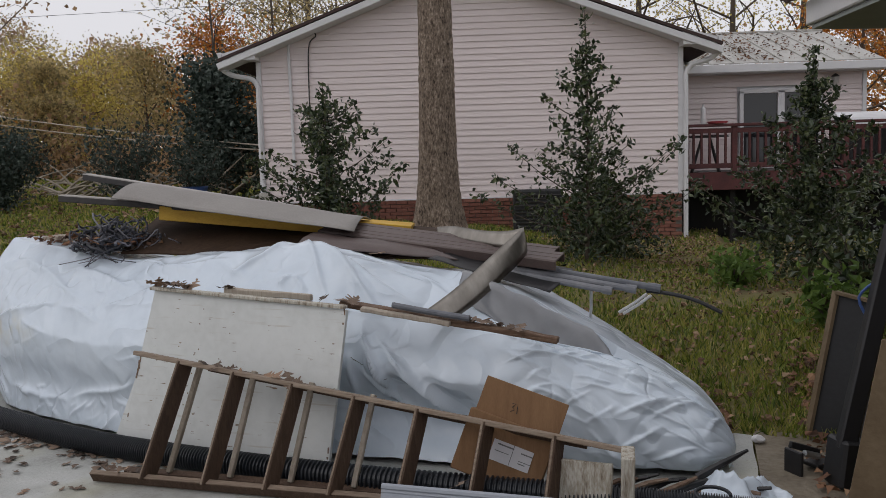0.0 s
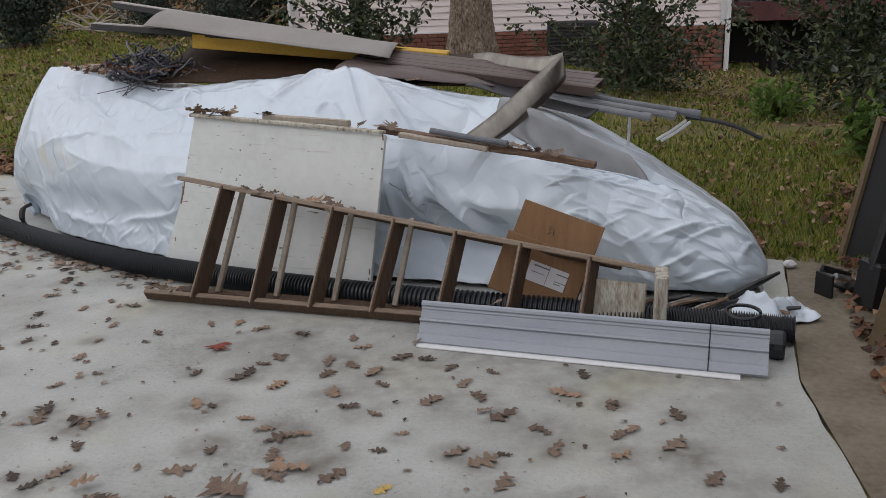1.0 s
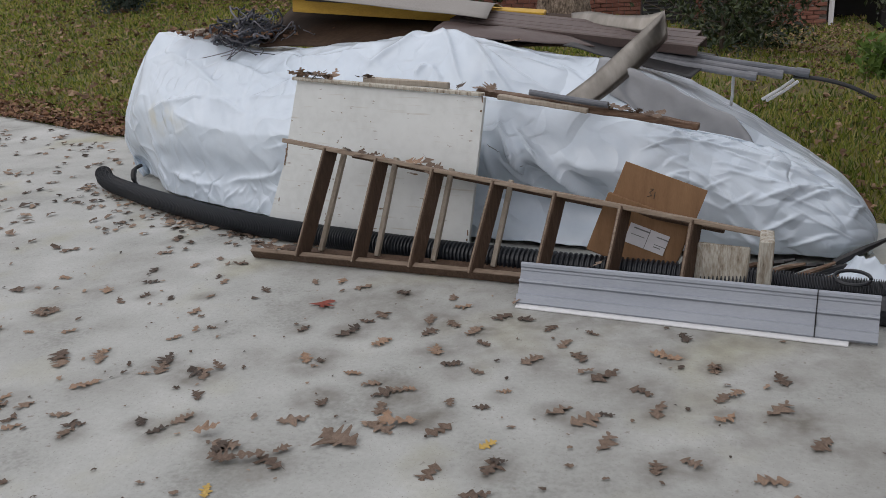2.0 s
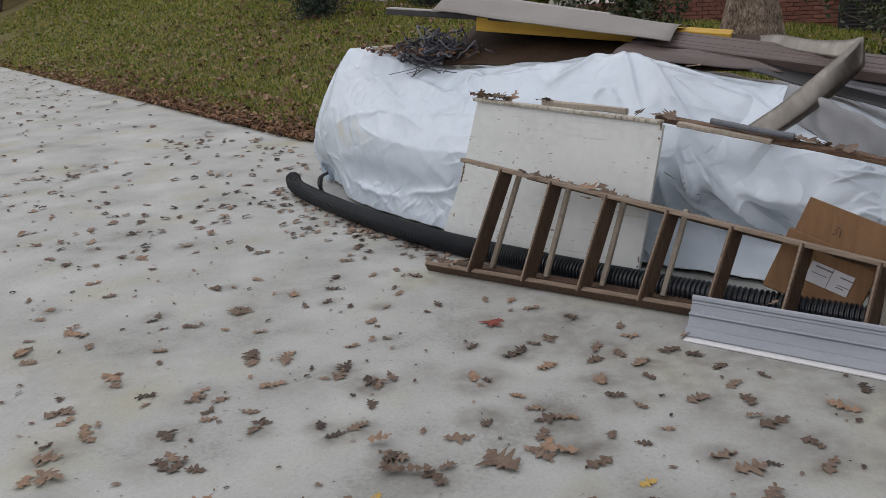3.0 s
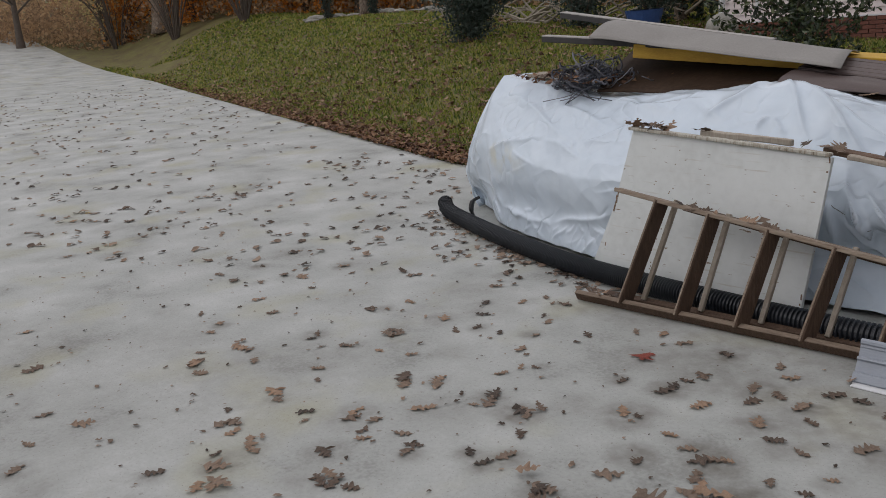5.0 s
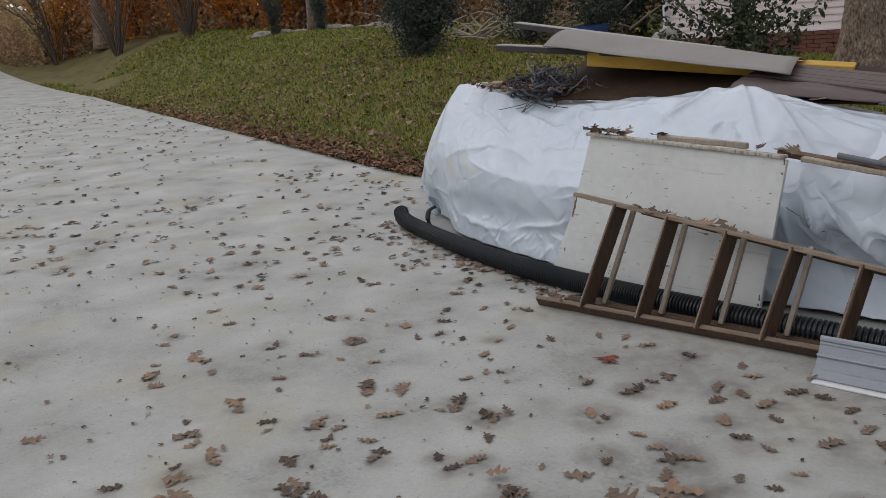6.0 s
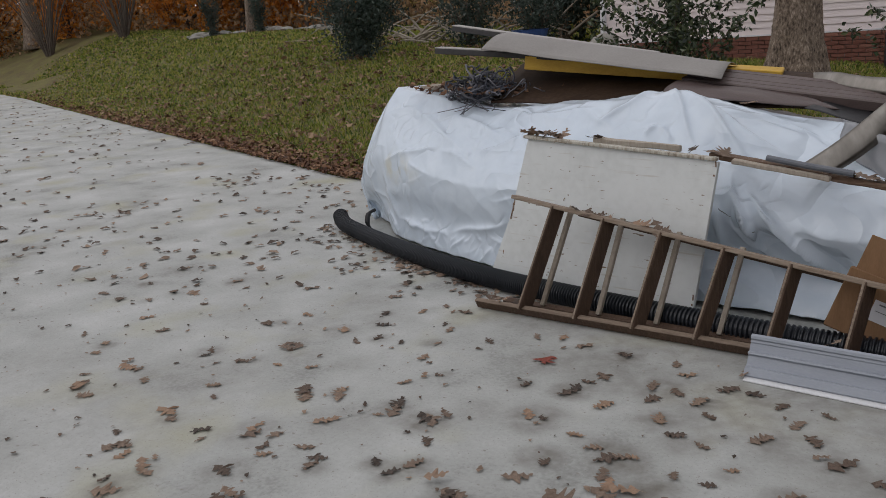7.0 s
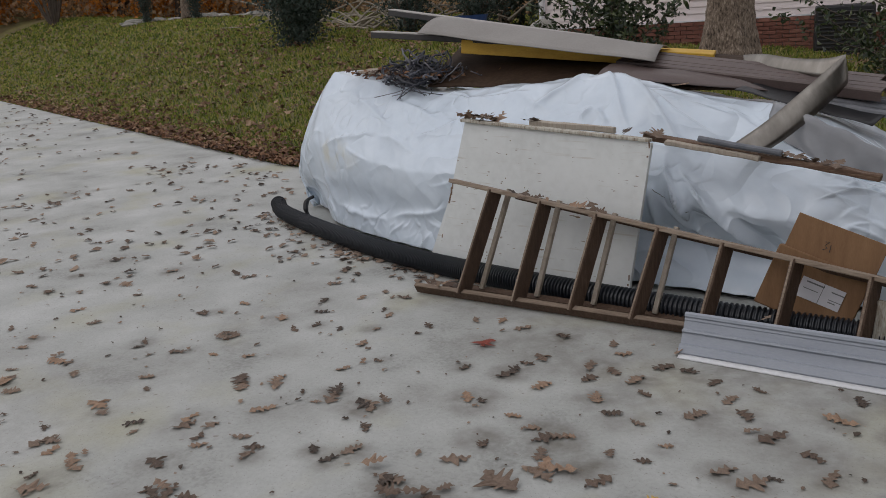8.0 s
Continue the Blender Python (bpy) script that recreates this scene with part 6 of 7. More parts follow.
def bush(name, x, y, r, h, n, leaf, material, label, seed, group="", category="shrub"):
    """A many-stemmed bush whose leaves gather in uneven clumps."""
    g = np.random.default_rng(seed)
    z = ground_z(x, y) - 0.04
    t = thing(name, pose(x, y, z), label, category, group)
    bm = bmesh.new()
    tips = []
    for k in range(14):
        a = g.uniform(0, 6.3)
        e = Vector((math.cos(a) * r * g.uniform(0.3, 0.9), math.sin(a) * r * g.uniform(0.3, 0.9), h * g.uniform(0.55, 1.0)))
        path = smooth_path([(0, 0, 0), e * 0.5 + Vector((0, 0, 0.1 * h)), e], 7)
        tube(bm, path, [0.02 * (1 - 0.7 * j / 6) for j in range(7)], 5)
        tips += path[1:]
    part("stem", bm, M_TWIG, t)
    tp = np.array([list(p) for p in tips])
    c = tp[g.integers(0, len(tp), n)] + g.normal(size=(n, 3)) * r * 0.2
    c[:, 2] = np.maximum(c[:, 2], 0.03)
    v, f = leaf_cards(c, leaf * g.uniform(0.6, 1.3, n), slim=0.3)
    mesh_np("foliage", v, f, material, t)
    return t


bush("evergreen_shrub", -9.90, 14.8, 0.95, 1.6, 6500, 0.075, M_CEDAR, "round dark blue-green evergreen shrub on the lawn", 11)
bush("evergreen_shrub", -8.1, 16.4, 0.9, 1.5, 2400, 0.085, M_CEDAR, "loose dark evergreen shrub beyond the lawn", 12)
bush("evergreen_shrub", -6.7, 16.6, 0.7, 1.2, 1700, 0.08, M_CEDAR, "dark evergreen shrub beside the house corner", 13)
bush("clipped_evergreen", -19.3, 22.0, 0.34, 1.35, 2200, 0.06, M_CEDAR, "small upright clipped evergreen", 14, "clipped evergreens")
bush("clipped_evergreen", -17.45, 22.0, 0.34, 1.25, 2200, 0.06, M_CEDAR, "small upright clipped evergreen", 15, "clipped evergreens")
bush("leafy_plant", 1.75, 8.6, 0.42, 0.36, 330, 0.11, M_BRIGHT, "bright green leafy plant at the lawn's edge", 16, "leafy plants", "plant")
bush("leafy_plant", 1.85, 6.2, 0.38, 0.45, 360, 0.10, M_BRIGHT, "bright green leafy plant at the lawn's edge", 17, "leafy plants", "plant")
bush("leafy_plant", 2.5, 7.2, 0.6, 0.8, 900, 0.09, M_HOLLY, "low dark leafy plant under the holly", 18, "leafy plants", "plant")


def bare_shrub(x, y, h, seed, label):
    g = np.random.default_rng(seed)
    t = thing("bare_shrub", pose(x, y, ground_z(x, y) - 0.05), label, "shrub", "bare shrubs")
    bm = bmesh.new()
    for k in range(26):
        a, w = g.uniform(0, 6.3), g.uniform(0.15, 0.62)
        e = Vector((math.cos(a) * h * w, math.sin(a) * h * w, h * g.uniform(0.8, 1.1)))
        path = smooth_path([(0.12 * math.cos(a), 0.12 * math.sin(a), 0), e * 0.45 + Vector((0, 0, 0.12 * h)), e], 8)
        tube(bm, path, [0.035 * (1 - 0.85 * j / 7) for j in range(8)], 5)
        for q in range(5):
            b = path[int(g.integers(3, 8))]
            tube(bm, [b, b + Vector((g.normal() * 0.12, g.normal() * 0.12, g.uniform(0.15, 0.5)))], [0.008, 0.003], 4)
    part("branchwork", bm, M_TWIG, t)


bare_shrub(-29.3, 24.3, 3.4, 21, "leafless many-stemmed shrub at the lawn's far edge")
bare_shrub(-25.3, 24.3, 3.4, 22, "leafless many-stemmed shrub at the lawn's far edge")
bare_shrub(-34.5, 25.5, 3.4, 23, "leafless many-stemmed shrub at the lawn's far edge")

# heap of bleached fallen branches
bz = ground_z(-9.2, 18.0)
t = thing("brush_heap", pose(-9.2, 18.0, bz), "heap of bleached fallen branches behind the lawn", "brush heap", "", "stuff")
bm = bmesh.new()
for k in range(46):
    c = Vector((rng.normal() * 1.5, rng.normal() * 0.6, 0.05))
    a, L = rng.uniform(-0.6, 0.6) + (math.pi if rng.random() < 0.5 else 0), rng.uniform(0.8, 2.2)
    e = c + Vector((math.cos(a) * L, math.sin(a) * L * 0.4, rng.uniform(0.0, 0.9)))
    tube(bm, smooth_path([c, c.lerp(e, 0.5) + Vector((0, 0, rng.uniform(0.0, 0.35))), e], 7), [float(0.035 * (1 - 0.8 * j / 6)) for j in range(7)], 5)
part("branches", bm, M_PALEBRANCH, t)
for k in range(26):
    x = -20.6 + 0.24 * k + rng.normal() * 0.06
    y = 22.4 + 0.0 * k + rng.normal() * 0.25
    t = thing("border_stone", pose(x, y, ground_z(x, y), 0, 0, rng.uniform(0, 180)), "rough grey field stone in a low border", "stone", "border stones")
    bm = bmesh.new()
    bmesh.ops.create_icosphere(bm, subdivisions=2, radius=1.0)
    s = (rng.uniform(0.13, 0.32), rng.uniform(0.10, 0.2), rng.uniform(0.05, 0.12))
    for v in bm.verts:
        v.co = Vector((v.co.x * s[0], v.co.y * s[1], v.co.z * s[2] + s[2] * 0.7)) * (1 + 0.22 * noise.noise(v.co * 2 + Vector((k, 0, 0))))
    part("stone", bm, M_STONE, t)
t = thing("round_planter", pose(-4.75, 14.4, ground_z(-4.75, 14.4) - 0.02), "round weathered stone ball by the house corner", "garden ball")
bm = bmesh.new()
bmesh.ops.create_icosphere(bm, subdivisions=3, radius=0.27)
for v in bm.verts:
    v.co = Vector((v.co.x, v.co.y, v.co.z * 0.9 + 0.22)) * (1 + 0.05 * noise.noise(v.co * 6))
part("ball", bm, M_STONE, t, smooth=True)
t = thing("blue_tub", pose(-6.3, 15.0, ground_z(-6.3, 15.0)), "blue plastic tub beside the house", "tub")
bm = bmesh.new()
tube(bm, [(0, 0, 0), (0, 0, 0.42), (0, 0, 0.45), (0, 0, 0.45), (0, 0, 0.05)], [0.24, 0.34, 0.35, 0.32, 0.22], 18)
part("tub", bm, M_BLUE, t)

# dark evergreen by the house, woods behind
tree("dark_evergreen", -7.0, 19.4, 3.1, 0.12, "dense dark evergreen tree beside the house", "tree", M_CEDAR, 6500, 0.12, 0.30, limbs=26, start=0.05, reach=0.30, sub=3, seed=32)
woods = [(M_RUST, "rust-brown autumn tree in the woods"), (M_OLIVE, "olive-green tree in the woods"), (M_YELLOWLEAF, "yellow-green autumn tree in the woods"),
         (M_ORANGE, "orange autumn tree in the woods")]
spots = [(-27, 44, 7.6, 0), (-23.5, 41, 6.6, 1), (-20, 43, 6.0, 0), (-17, 40, 5.6, 0), (-31, 40, 8, 1), (-35, 44, 8, 0), (-14, 42, 6.0, 0), (-18.8, 33, 4.6, 2), (-16.4, 34, 4.5, 2), (-17.5, 32.2, 4.0, 2),
         (-13, 30, 4.5, 1), (-15.5, 27.5, 3.6, 1), (-11, 32, 6.0, 3), (-9, 36, 8.5, 1), (-40, 38, 12, 0), (-44, 33, 12, 1), (-20, 29, 4.2, 0), (-24, 33, 6.5, 0), (-10, 44, 13, 1), (-5, 40, 13, 1), (0, 42, 12, 2),
         (6, 38, 12, 1), (9.5, 36, 11, 2), (13, 38, 12, 1), (12.0, 30, 7.0, 3), (14.5, 32, 9, 0), (18, 36, 12, 1), (-34, 30, 6, 1), (-50, 40, 13, 0), (22, 30, 10, 1), (-28, 27.5, 5.0, 3),
         (-24.5, 27, 5.0, 3), (-21.5, 26.5, 4.6, 3), (-18.5, 26.2, 4.4, 3), (-31.5, 27, 5.5, 3), (-36, 26, 6, 1), (-41, 25, 7, 0), (-47, 24, 7, 1), (-53, 22, 8, 0), (-58, 18, 8, 1), (-62, 12, 8, 0)]
spots += [(-37 + 2.7 * k, 46 + 2.5 * math.sin(k * 1.9), 6.0 + 0.7 * math.sin(k * 2.3) - 0.08 * k, k % 2) for k in range(10)]
for k, (x, y, h, c) in enumerate(spots):
    m, lab = woods[c]
    low = 0.05 if h < 7 else 0.22
    tree("woodland_tree", x, y, h, 0.022 * h + 0.02, lab, "tree", m, int(5000 if h < 9.5 else 2600), 0.12, (0.09 if c == 2 else 0.065) * h, "woodland trees", bark=M_TWIG, limbs=16, start=low, reach=0.52 if c == 2 else 0.40, sub=4, seed=50 + k)
# thin, nearly leafless trees against the sky
for k, (x, y, h) in enumerate(((-11.6, 33, 12), (-10.2, 29, 11), (-8.2, 30, 12), (-6.4, 33, 13), (-4.5, 31, 12))):
    tree("bare_tree", x, y, h, 0.065, "almost leafless slender tree above the woods", "tree", M_OLIVE, 1100, 0.11, 0.45, "bare trees", bark=M_TWIG, limbs=30, start=0.2, reach=0.24, sub=9, seed=120 + k)
for k, (x, y, r) in enumerate(((-18.15, 22.3, 0.13), (-32.0, 26.0, 0.34), (-16.0, 24.5, 0.10))):
    tree("yard_tree", x, y, 8.0, r, "bare straight trunk at the lawn's far edge", "tree", M_RUST, 600, 0.14, 0.6, "yard trees", limbs=9, start=0.5, reach=0.3, sub=3, seed=140 + k)
for k in range(7):
    bush("orange_hedge_bush", -35.0 + 2.5 * k, 26.5 + 0.4 * math.sin(k * 2.1), 1.9, 3.6 + 0.5 * math.sin(k), 2600, 0.16, M_ORANGE, "tall orange autumn bush behind the lawn", 60 + k, "orange bushes")
# undergrowth under the woods
nb_ = 32000
c = np.column_stack([rng.uniform(-64, -4, nb_), rng.uniform(25.5, 31, nb_), np.zeros(nb_)])
lump = np.array([noise.noise(Vector((float(a) * 0.35, float(b) * 0.35, 5))) for a, b, _ in c])
c[:, 2] = np.array([ground_z(float(a), float(b)) for a, b, _ in c]) + np.abs(rng.normal(size=nb_)) * (1.0 + 0.9 * lump)
v, f = leaf_cards(c, 0.16 * rng.uniform(0.6, 1.4, nb_))
tagged(mesh_np("undergrowth", v, f, M_RUST), "brown and rust undergrowth along the woods", "undergrowth", "", "stuff")

nb_ = 20000
ang = rng.uniform(-0.75, 1.55, nb_)
dist = rng.uniform(60, 75, nb_)
c = np.column_stack([-dist * np.sin(ang), dist * np.cos(ang), 1.0 + np.abs(rng.normal(size=nb_)) * 3.2])
v, f = leaf_cards(c, 0.55 * rng.uniform(0.6, 1.4, nb_))
tagged(mesh_np("far_woods", v, f, M_RUST), "distant brown autumn woods", "woods", "", "stuff")

# overhead cables towards the house
for k, (a, b, sag) in enumerate((((-26, 30, 5.25), (-5.6, 18, 1.95), 0.25), ((-26, 30, 4.95), (-5.6, 18, 1.85), 0.30), ((-40, 45, 12.1), (20, 38, 13.0), 0.5), ((-40, 45, 10.0), (20, 38, 10.5), 0.6))):
    a, b = Vector(a), Vector(b)
    pts = [a.lerp(b, s) - Vector((0, 0, sag * 4 * s * (1 - s))) for s in np.linspace(0, 1, 24)]
    bm = bmesh.new()
    tube(bm, [p - a for p in pts], 0.015 if k < 2 else 0.012, 6)
    t = thing("overhead_cable", pose(*a), "pale overhead cable sagging past the trees" if k < 2 else "thin overhead cable against the sky", "cable", "overhead cables")
    part("cable", bm, M_STRIP if k < 2 else M_CABLE, t)


# ---- leaves ----
def oak_leaf(seed, width=1.0):
    """A lobed, dry, slightly curled leaf about one unit long with its stalk, lying on z = 0."""
    g = np.random.default_rng(seed)
    lobes, fat = g.integers(3, 5) + 0.5, width * g.uniform(0.28, 0.43)
    bend, cup, tip_up, twist, wave = g.normal() * 0.25, g.uniform(-0.15, 0.35), g.uniform(0.0, 0.2), g.normal() * 0.12, g.uniform(0, 6.3)
    size_of = g.uniform(0.45, 1.2, (2, 8))
    n = 18
    v, f = [], []

    def put(x, y):
        z = 0.015 + max(cup * y * y + twist * x * y, -0.01) + tip_up * max(x, 0) ** 2 + 0.03 * (1 + math.sin(11 * x + 9 * y + wave))
        v.append((x, y + bend * x * x, max(z, 0.004)))

    for k in range(n + 1):
        s = k / n
        x = -0.42 + 0.92 * s
        put(x, 0.0)
        for sgn in (1, -1):
            along = lobes * s + 0.12 * sgn
            deep = abs(math.sin(math.pi * along)) ** 1.1 * size_of[(sgn + 1) // 2, int(along) % 8]
            w = fat * math.sin(math.pi * min(0.06 + 0.94 * s ** 0.85, 0.985)) ** 0.65 * (0.09 + 0.91 * deep) * g.uniform(0.85, 1.1)
            put(x + 0.30 * w, sgn * w)
    for k in range(n):
        a = 3 * k
        f += [(a, a + 3, a + 4, a + 1), (a + 3, a, a + 2, a + 5)]
    b = len(v)
    put(-0.42, 0.010), put(-0.42, -0.010), put(-0.64, 0.03 * g.normal())
    f.append((b, b + 2, b + 1))
    me = bpy.data.meshes.new("oak_leaf")
    me.from_pydata(v, [], f)
    return me


leaf_meshes = [oak_leaf(300 + k) for k in range(24)]
for me in leaf_meshes:
    me.materials.append(M_LEAF)
red_leaf, yellow_leaf = oak_leaf(231, 1.3), oak_leaf(232)
red_leaf.materials.append(M_LEAFRED)
yellow_leaf.materials.append(M_LEAFYEL)


def lay_leaf(me, u, v, z, size, label, group="fallen leaves on the slab"):
    ob = new("oak_leaf", me)
    ob.matrix_world = PILE @ pose(u, v, z, rng.normal() * 3, rng.normal() * 3, rng.uniform(0, 360)) @ Matrix.Diagonal((size * 1.15, size * 1.15, size * 1.15, 1))
    return tagged(ob, label, "leaf", group)


for u, v, sz in leaf_spots:
    lay_leaf(leaf_meshes[int(rng.integers(0, 24))], u, v, 0.002, sz, "dry brown oak leaf lying on the concrete")
lay_leaf(red_leaf, -0.77, -0.22, 0.002, 0.10, "dark red oak leaf lying on the concrete")
# small heaps of leaves, and one broad leaf
for u, v, r, count in ((-0.48, -1.29, 0.06, 5), (-1.36, -2.00, 0.05, 2), (-0.50, -1.63, 0.05, 2), (-0.06, -0.97, 0.06, 2), (1.38, -0.98, 0.035, 4), (1.22, -1.11, 0.02, 1)):
    for q in range(count):
        lay_leaf(leaf_meshes[int(rng.integers(0, 24))], u + rng.normal() * r, v + rng.normal() * r * 0.6, 0.003 + 0.005 * q, rng.uniform(0.075, 0.115), "dry brown oak leaf in a small heap on the concrete")
broad_leaf = oak_leaf(777, 1.4)
broad_leaf.materials.append(M_LEAF)
lay_leaf(broad_leaf, -0.147, -1.145, 0.004, 0.14, "large broad brown leaf lying on the concrete")
for u, v in ((0.275, -1.02), (-0.356, -1.49), (-6.44, -0.29)):
    lay_leaf(yellow_leaf, u, v, 0.002, 0.055, "yellow leaf lying on the concrete")
for k in range(16):
    u, v, sz = leaf_spots[int(rng.integers(0, 79))]
    lay_leaf(leaf_meshes[int(rng.integers(0, 24))], u + rng.normal() * 0.045, v + rng.normal() * 0.035, 0.008, sz * rng.uniform(0.5, 0.95), "dry brown oak leaf lying on the concrete")
# leaves caught on the pile
caught = [(-1.40 + 0.016 * k, 0.67 + 0.012 * (k % 3), 0.832 - 0.001 * k) for k in range(14)] + [(-1.02, 0.68, 0.815), (-0.98, 0.69, 0.80), (-0.5, 0.68, 0.775), (-0.42, 0.70, 0.765), (-0.36, 0.7, 0.76)]
caught += [(0.05 + 0.045 * k, 0.73, 0.70 - 0.006 * k) for k in range(9)] + [(-0.95 + 0.06 * k, 0.38, 0.515 - 0.007 * k) for k in range(4)] + [(-0.62 + 0.04 * k, 0.38, 0.475 - 0.005 * k) for k in range(4)]
caught += [(-1.36 + 0.05 * k, 0.22, 0.05) for k in range(4)] + [(0.30, 0.12, 0.165), (0.0, 0.02, 0.02), (-2.5, 1.42, 0.98), (-2.42, 1.40, 0.97), (-2.6, 1.45, 1.0), (-2.3, 1.4, 0.95), (-2.05, 1.38, 0.93), (-0.42, 1.16, 0.93)]
for u, v, z in caught:
    ob = lay_leaf(leaf_meshes[int(rng.integers(0, 24))], u, v, z, rng.uniform(0.06, 0.105), "dry brown leaf caught on the heap", "leaves on the heap")
    ob.matrix_world = ob.matrix_world @ pose(0, 0, 0, rng.normal() * 20, rng.normal() * 20, 0)


def scatter_leaves(name, places, sizes, label, material=M_LITTER, curl=0.42):
    """Many small six-cornered leaves, joined."""
    n = len(places)
    v = np.empty((n, 7, 3))
    a = rng.uniform(0, 6.3, n)
    base = np.array([[-0.5, 0], [-0.15, 0.30], [0.1, 0.14], [0.3, 0.26], [0.5, 0.0], [0.2, -0.28], [-0.2, -0.22]])
    for k, (x, y) in enumerate(base):
        v[:, k, 0] = places[:, 0] + sizes * (x * np.cos(a) - y * np.sin(a))
        v[:, k, 1] = places[:, 1] + sizes * (x * np.sin(a) + y * np.cos(a))
        v[:, k, 2] = places[:, 2] + 0.004 + sizes * rng.uniform(0, curl, n) * (1.2 if k else 0.3)
    i = np.arange(n)[:, None] * 7
    f = np.concatenate([i + np.array([q]) for q in ((0, 1, 6), (1, 2, 5), (1, 5, 6), (2, 3, 4), (2, 4, 5))])
    ob = mesh_np(name, v.reshape(-1, 3), f, material)
    return tagged(ob, label, "leaf litter", "", "stuff")


pl = []
while len(pl) < 5200:
    u = rng.uniform(-26, 1.3)
    s = rng.exponential(0.16 + 0.012 * abs(u)) - 0.04
    w = PILE @ Vector((u, slab_back(u) + s, 0))
    if rng.random() > 1.3 * math.exp(-abs(u + 4.5) / 7):
        continue
    pl.append((w.x, w.y, max(ground_z(w.x, w.y), slab_z(u)) + rng.uniform(0, 0.035)))
scatter_leaves("leaf_drift", np.array(pl), rng.uniform(0.04, 0.10, len(pl)), "drift of brown leaves along the slab's edge")
pl = []
while len(pl) < 8000:
    x, y = (rng.uniform(-26, 5), rng.uniform(3.5, 24)) if rng.random() < 0.8 else (rng.uniform(0, 4.5), rng.uniform(3.8, 15))
    u, v = to_pile(x, y)
    if u < 1.75 and v < slab_back(u) + 0.05:
        continue
    right = x > 0.2
    if rng.random() > (0.38 if right else 0.25) + (0.45 if v > 8 and right else 0):
        continue
    pl.append((x, y, ground_z(x, y) + 0.03))
while len(pl) < 12500:
    d, a = rng.uniform(6, 22), rng.uniform(0.2, 1.1)
    x, y = -0.9 - d * math.sin(a), -0.6 + d * math.cos(a)
    u, v = to_pile(x, y)
    if v > slab_back(u) + 0.1 and noise.noise(Vector((x * 0.7, y * 0.7, 3))) > -0.25:
        pl.append((x, y, ground_z(x, y) + 0.045))
scatter_leaves("lawn_leaves", np.array(pl), np.array([rng.uniform(0.035, 0.075) if p[0] > -1 else rng.uniform(0.03, 0.08) if rng.random() < 0.85 else rng.uniform(0.10, 0.15) for p in pl]), "brown leaves scattered over the lawn", M_LAWNLEAF)
pl = []
while len(pl) < 1500:
    v = rng.uniform(-2.5, 3.2)
    u = 1.64 + 0.19 * max(0.04 - v, 0.0) + abs(rng.normal()) * 0.55
    w = PILE @ Vector((u, v, 0))
    pl.append((w.x, w.y, ground_z(w.x, w.y) + rng.uniform(0, 0.03)))
scatter_leaves("path_leaves", np.array(pl), rng.uniform(0.035, 0.085, len(pl)), "dead leaves heaped beside the concrete strip")
pl = []
while len(pl) < 1250:
    u, v = -rng.uniform(3.2, 24), rng.uniform(-5, 9)
    if v < slab_back(u) and (u < -6.4 or v > 2.0):
        pl.append((u, v, slab_z(u)))
w = np.array([list(PILE @ Vector(p)) for p in pl])
scatter_leaves("far_slab_leaves", w, rng.uniform(0.05, 0.12, len(w)), "dry brown leaves scattered over the far slab", M_CRUMB, 0.2)
pl = []
while len(pl) < 210:
    u, v = rng.uniform(-6.4, -1.9), rng.uniform(-1.9, 2.5)
    if v > -0.55 + 0.4213 * (u + 3.893) and v < min(slab_back(u) - 0.05, 0.10 + (-1.5 - u) * 0.62 if u > -3.6 else 9.0):
        pl.append((u, v, 0.0))
w = np.array([list(PILE @ Vector(p)) for p in pl])
scatter_leaves("mid_slab_leaves", w, rng.uniform(0.045, 0.10, len(w)), "dry brown leaves scattered over the slab by the heap", M_CRUMB, 0.2)
pl = []
while len(pl) < 420:
    u, v = rng.uniform(-5, 1.35), rng.uniform(-2.3, 0.1)
    pl.append((u, v, 0.0))
w = np.array([list(PILE @ Vector(p)) for p in pl])
scatter_leaves("leaf_crumbs", w, 0.012 + 0.03 * rng.random(len(w)) ** 2, "small crumbs of dry leaf on the slab", M_CRUMB, 0.2)
pl = []
while len(pl) < 260:
    u = rng.uniform(-3.6, -1.2)
    v = tarp_front(u) - rng.exponential(0.12) - 0.18
    pl.append((u, v, 0.0))
w = np.array([list(PILE @ Vector(p)) for p in pl])
scatter_leaves("hem_leaves", w, rng.uniform(0.025, 0.075, len(w)), "crumbled leaf bits along the drain pipe", M_CRUMB, 0.2)
pl = []
while len(pl) < 190:
    u, v = -2.36 + 0.19 * rng.normal(), 1.5 + 0.12 * rng.normal()
    pl.append((u, v, 0.945 + 0.045 * rng.random() + 0.03 * (-2.3 - u)))
w = np.array([list(PILE @ Vector(p)) for p in pl])
scatter_leaves("tangle_leaves", w, rng.uniform(0.03, 0.075, len(w)), "dead brown leaves caught in the wire tangle")
pl = []
while len(pl) < 900:
    x, y = rng.uniform(2.7, 7.0), rng.uniform(17.2, 20.4)
    if rng.random() < 0.35 + 0.5 * (x < 5):
        pl.append((x, y, 3.29 + (y - 17.12) * 0.3136))
scatter_leaves("roof_leaves", np.array(pl), rng.uniform(0.04, 0.10, len(pl)), "dead leaves lying on the tin roof")

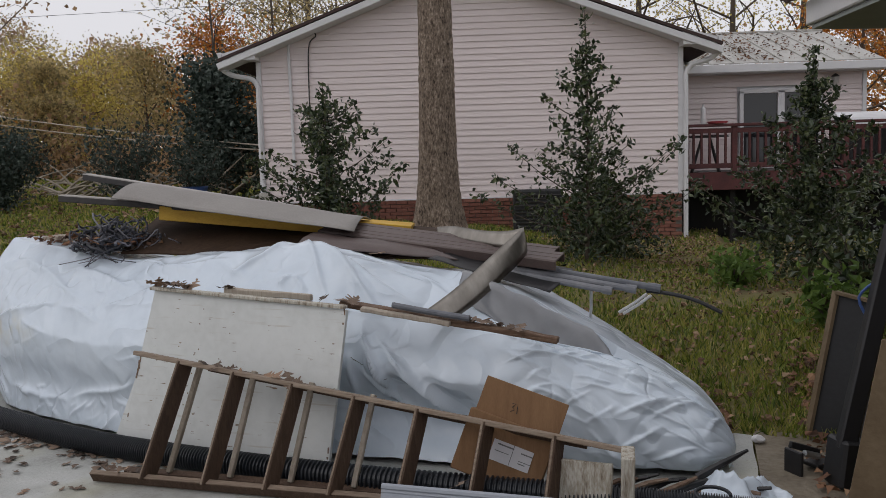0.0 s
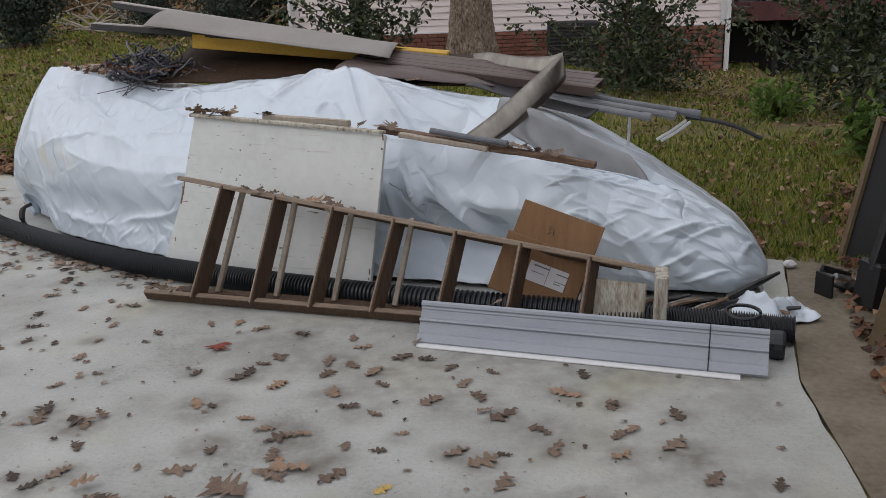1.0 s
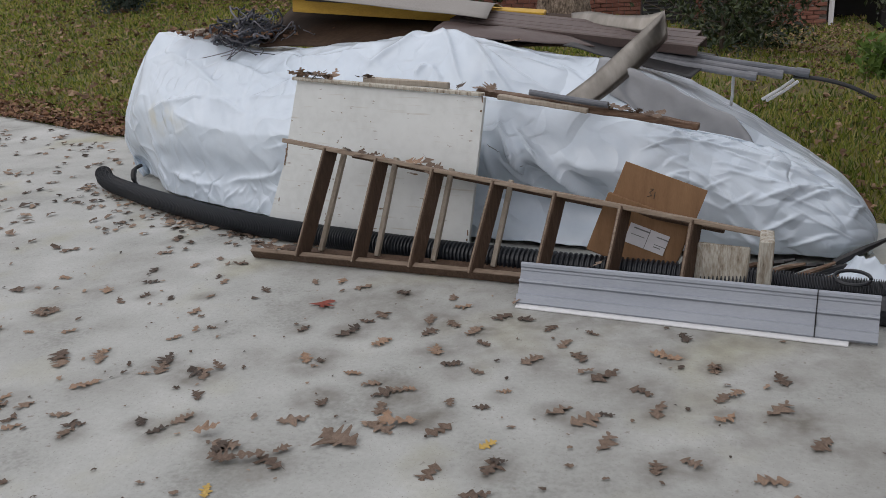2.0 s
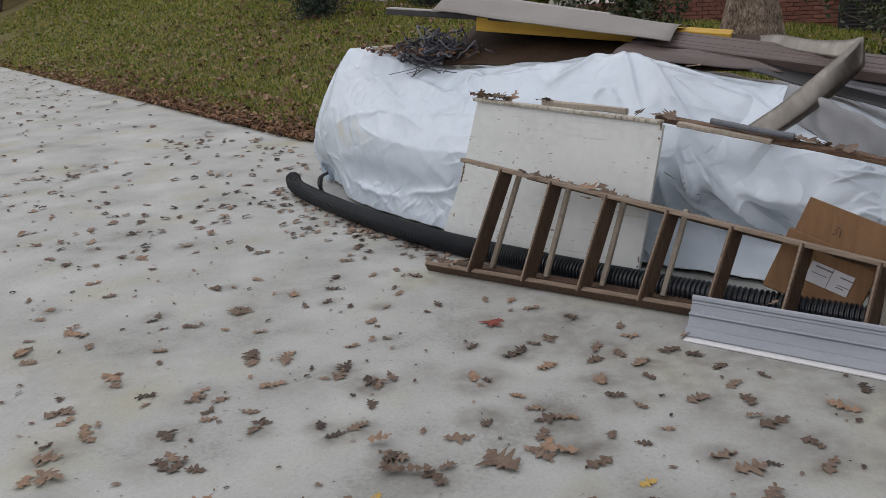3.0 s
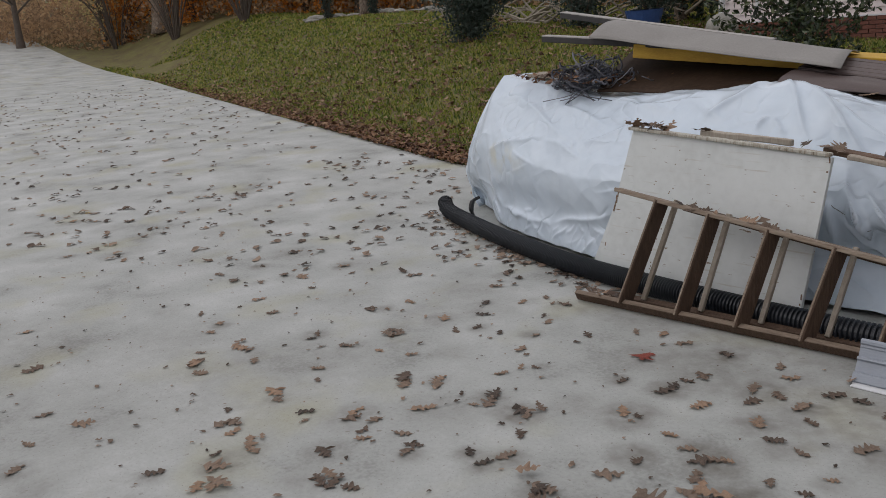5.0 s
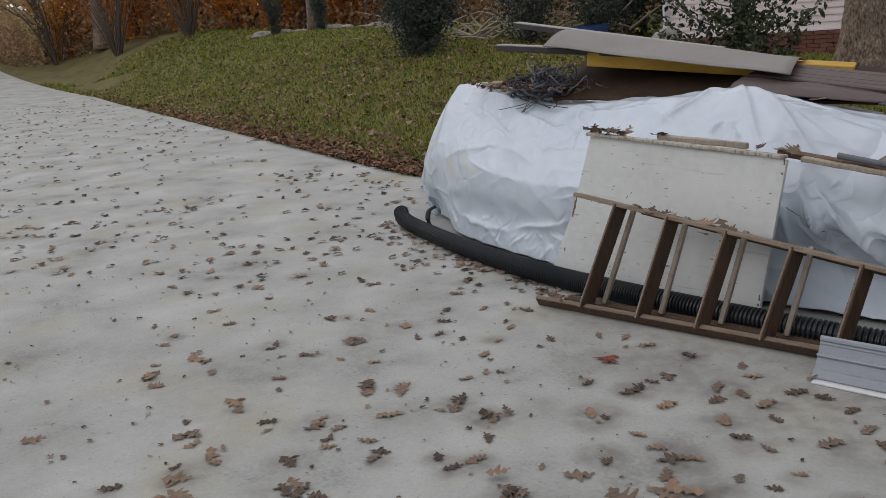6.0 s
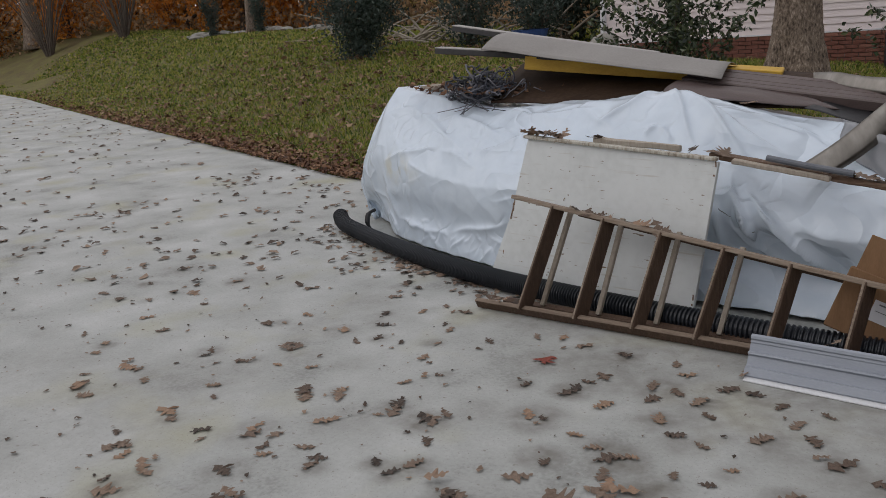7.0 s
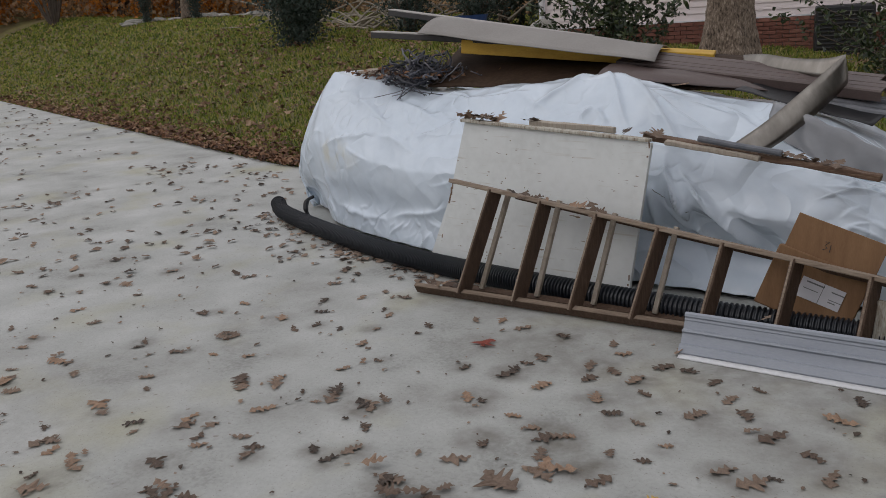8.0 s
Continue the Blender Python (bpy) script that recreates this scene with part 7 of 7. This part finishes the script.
# ---- grass ----
pl = []
while len(pl) < 170000:
    d = 4.0 + 32 * rng.random() ** 1.45
    a = rng.uniform(-0.55, 1.15)
    x, y = -0.9 - d * math.sin(a), -0.6 + d * math.cos(a)
    u, v = to_pile(x, y)
    if u < 1.85 and v < slab_back(u) + 0.03 or y > 30:
        continue
    if noise.noise(Vector((x * 0.8, y * 0.8, 9))) + 0.35 * noise.noise(Vector((x * 3, y * 3, 2))) < (-0.85 if x < -0.5 else -0.42):
        continue
    if x > 0 and v > 5.0 and rng.random() < 0.6:
        continue
    pl.append((x, y, ground_z(x, y), d))
pl = np.array(pl)
n = len(pl)
a = rng.uniform(0, 6.3, n)
hgt = rng.uniform(0.03, 0.075, n)
wd = 0.0016 * np.maximum(pl[:, 3], 5) * rng.uniform(0.6, 1.2, n)
lean_xy = rng.normal(size=(n, 2)) * 0.028
v = np.empty((n, 3, 3))
v[:, 0] = np.column_stack([pl[:, 0] - np.cos(a) * wd, pl[:, 1] - np.sin(a) * wd, pl[:, 2] - 0.01])
v[:, 1] = np.column_stack([pl[:, 0] + np.cos(a) * wd, pl[:, 1] + np.sin(a) * wd, pl[:, 2] - 0.01])
v[:, 2] = np.column_stack([pl[:, 0] + lean_xy[:, 0], pl[:, 1] + lean_xy[:, 1], pl[:, 2] + hgt])
tagged(mesh_np("grass", v.reshape(-1, 3), np.arange(3 * n).reshape(n, 3), M_GRASS), "thin green and straw-coloured lawn grass", "grass", "", "stuff")

# ---- bricks of the house's base ----
bm = bmesh.new()
box(bm, (0, 0, 0), (0.196, 0.09, 0.059), None, 0.004)
brick_mesh = bpy.data.meshes.new("brick")
bm.to_mesh(brick_mesh)
bm.free()
brick_mesh.materials.append(M_BRICK)
spots = []
for r in range(16):
    z = BASE - 0.06 - r * 0.0685
    for k in range(38):
        x = XL + 0.1 + k * 0.207 + (0.1 if r % 2 else 0)
        if x < XR - 0.05:
            spots.append((x, z))
spots.sort(key=lambda p: abs(p[0] - 1.3))
for x, z in spots[:300]:
    ob = new("brick", brick_mesh)
    ob.parent = house
    ob.matrix_local = Matrix.Translation(hp(x, WY + 0.01 + rng.normal() * 0.002, z))
bm = bmesh.new()
for x, z in spots[300:]:
    box(bm, hp(x, WY + 0.01, z), (0.196, 0.09, 0.059))
tagged(part("brickwork", bm, M_BRICK, house), "", "", "", "stuff")
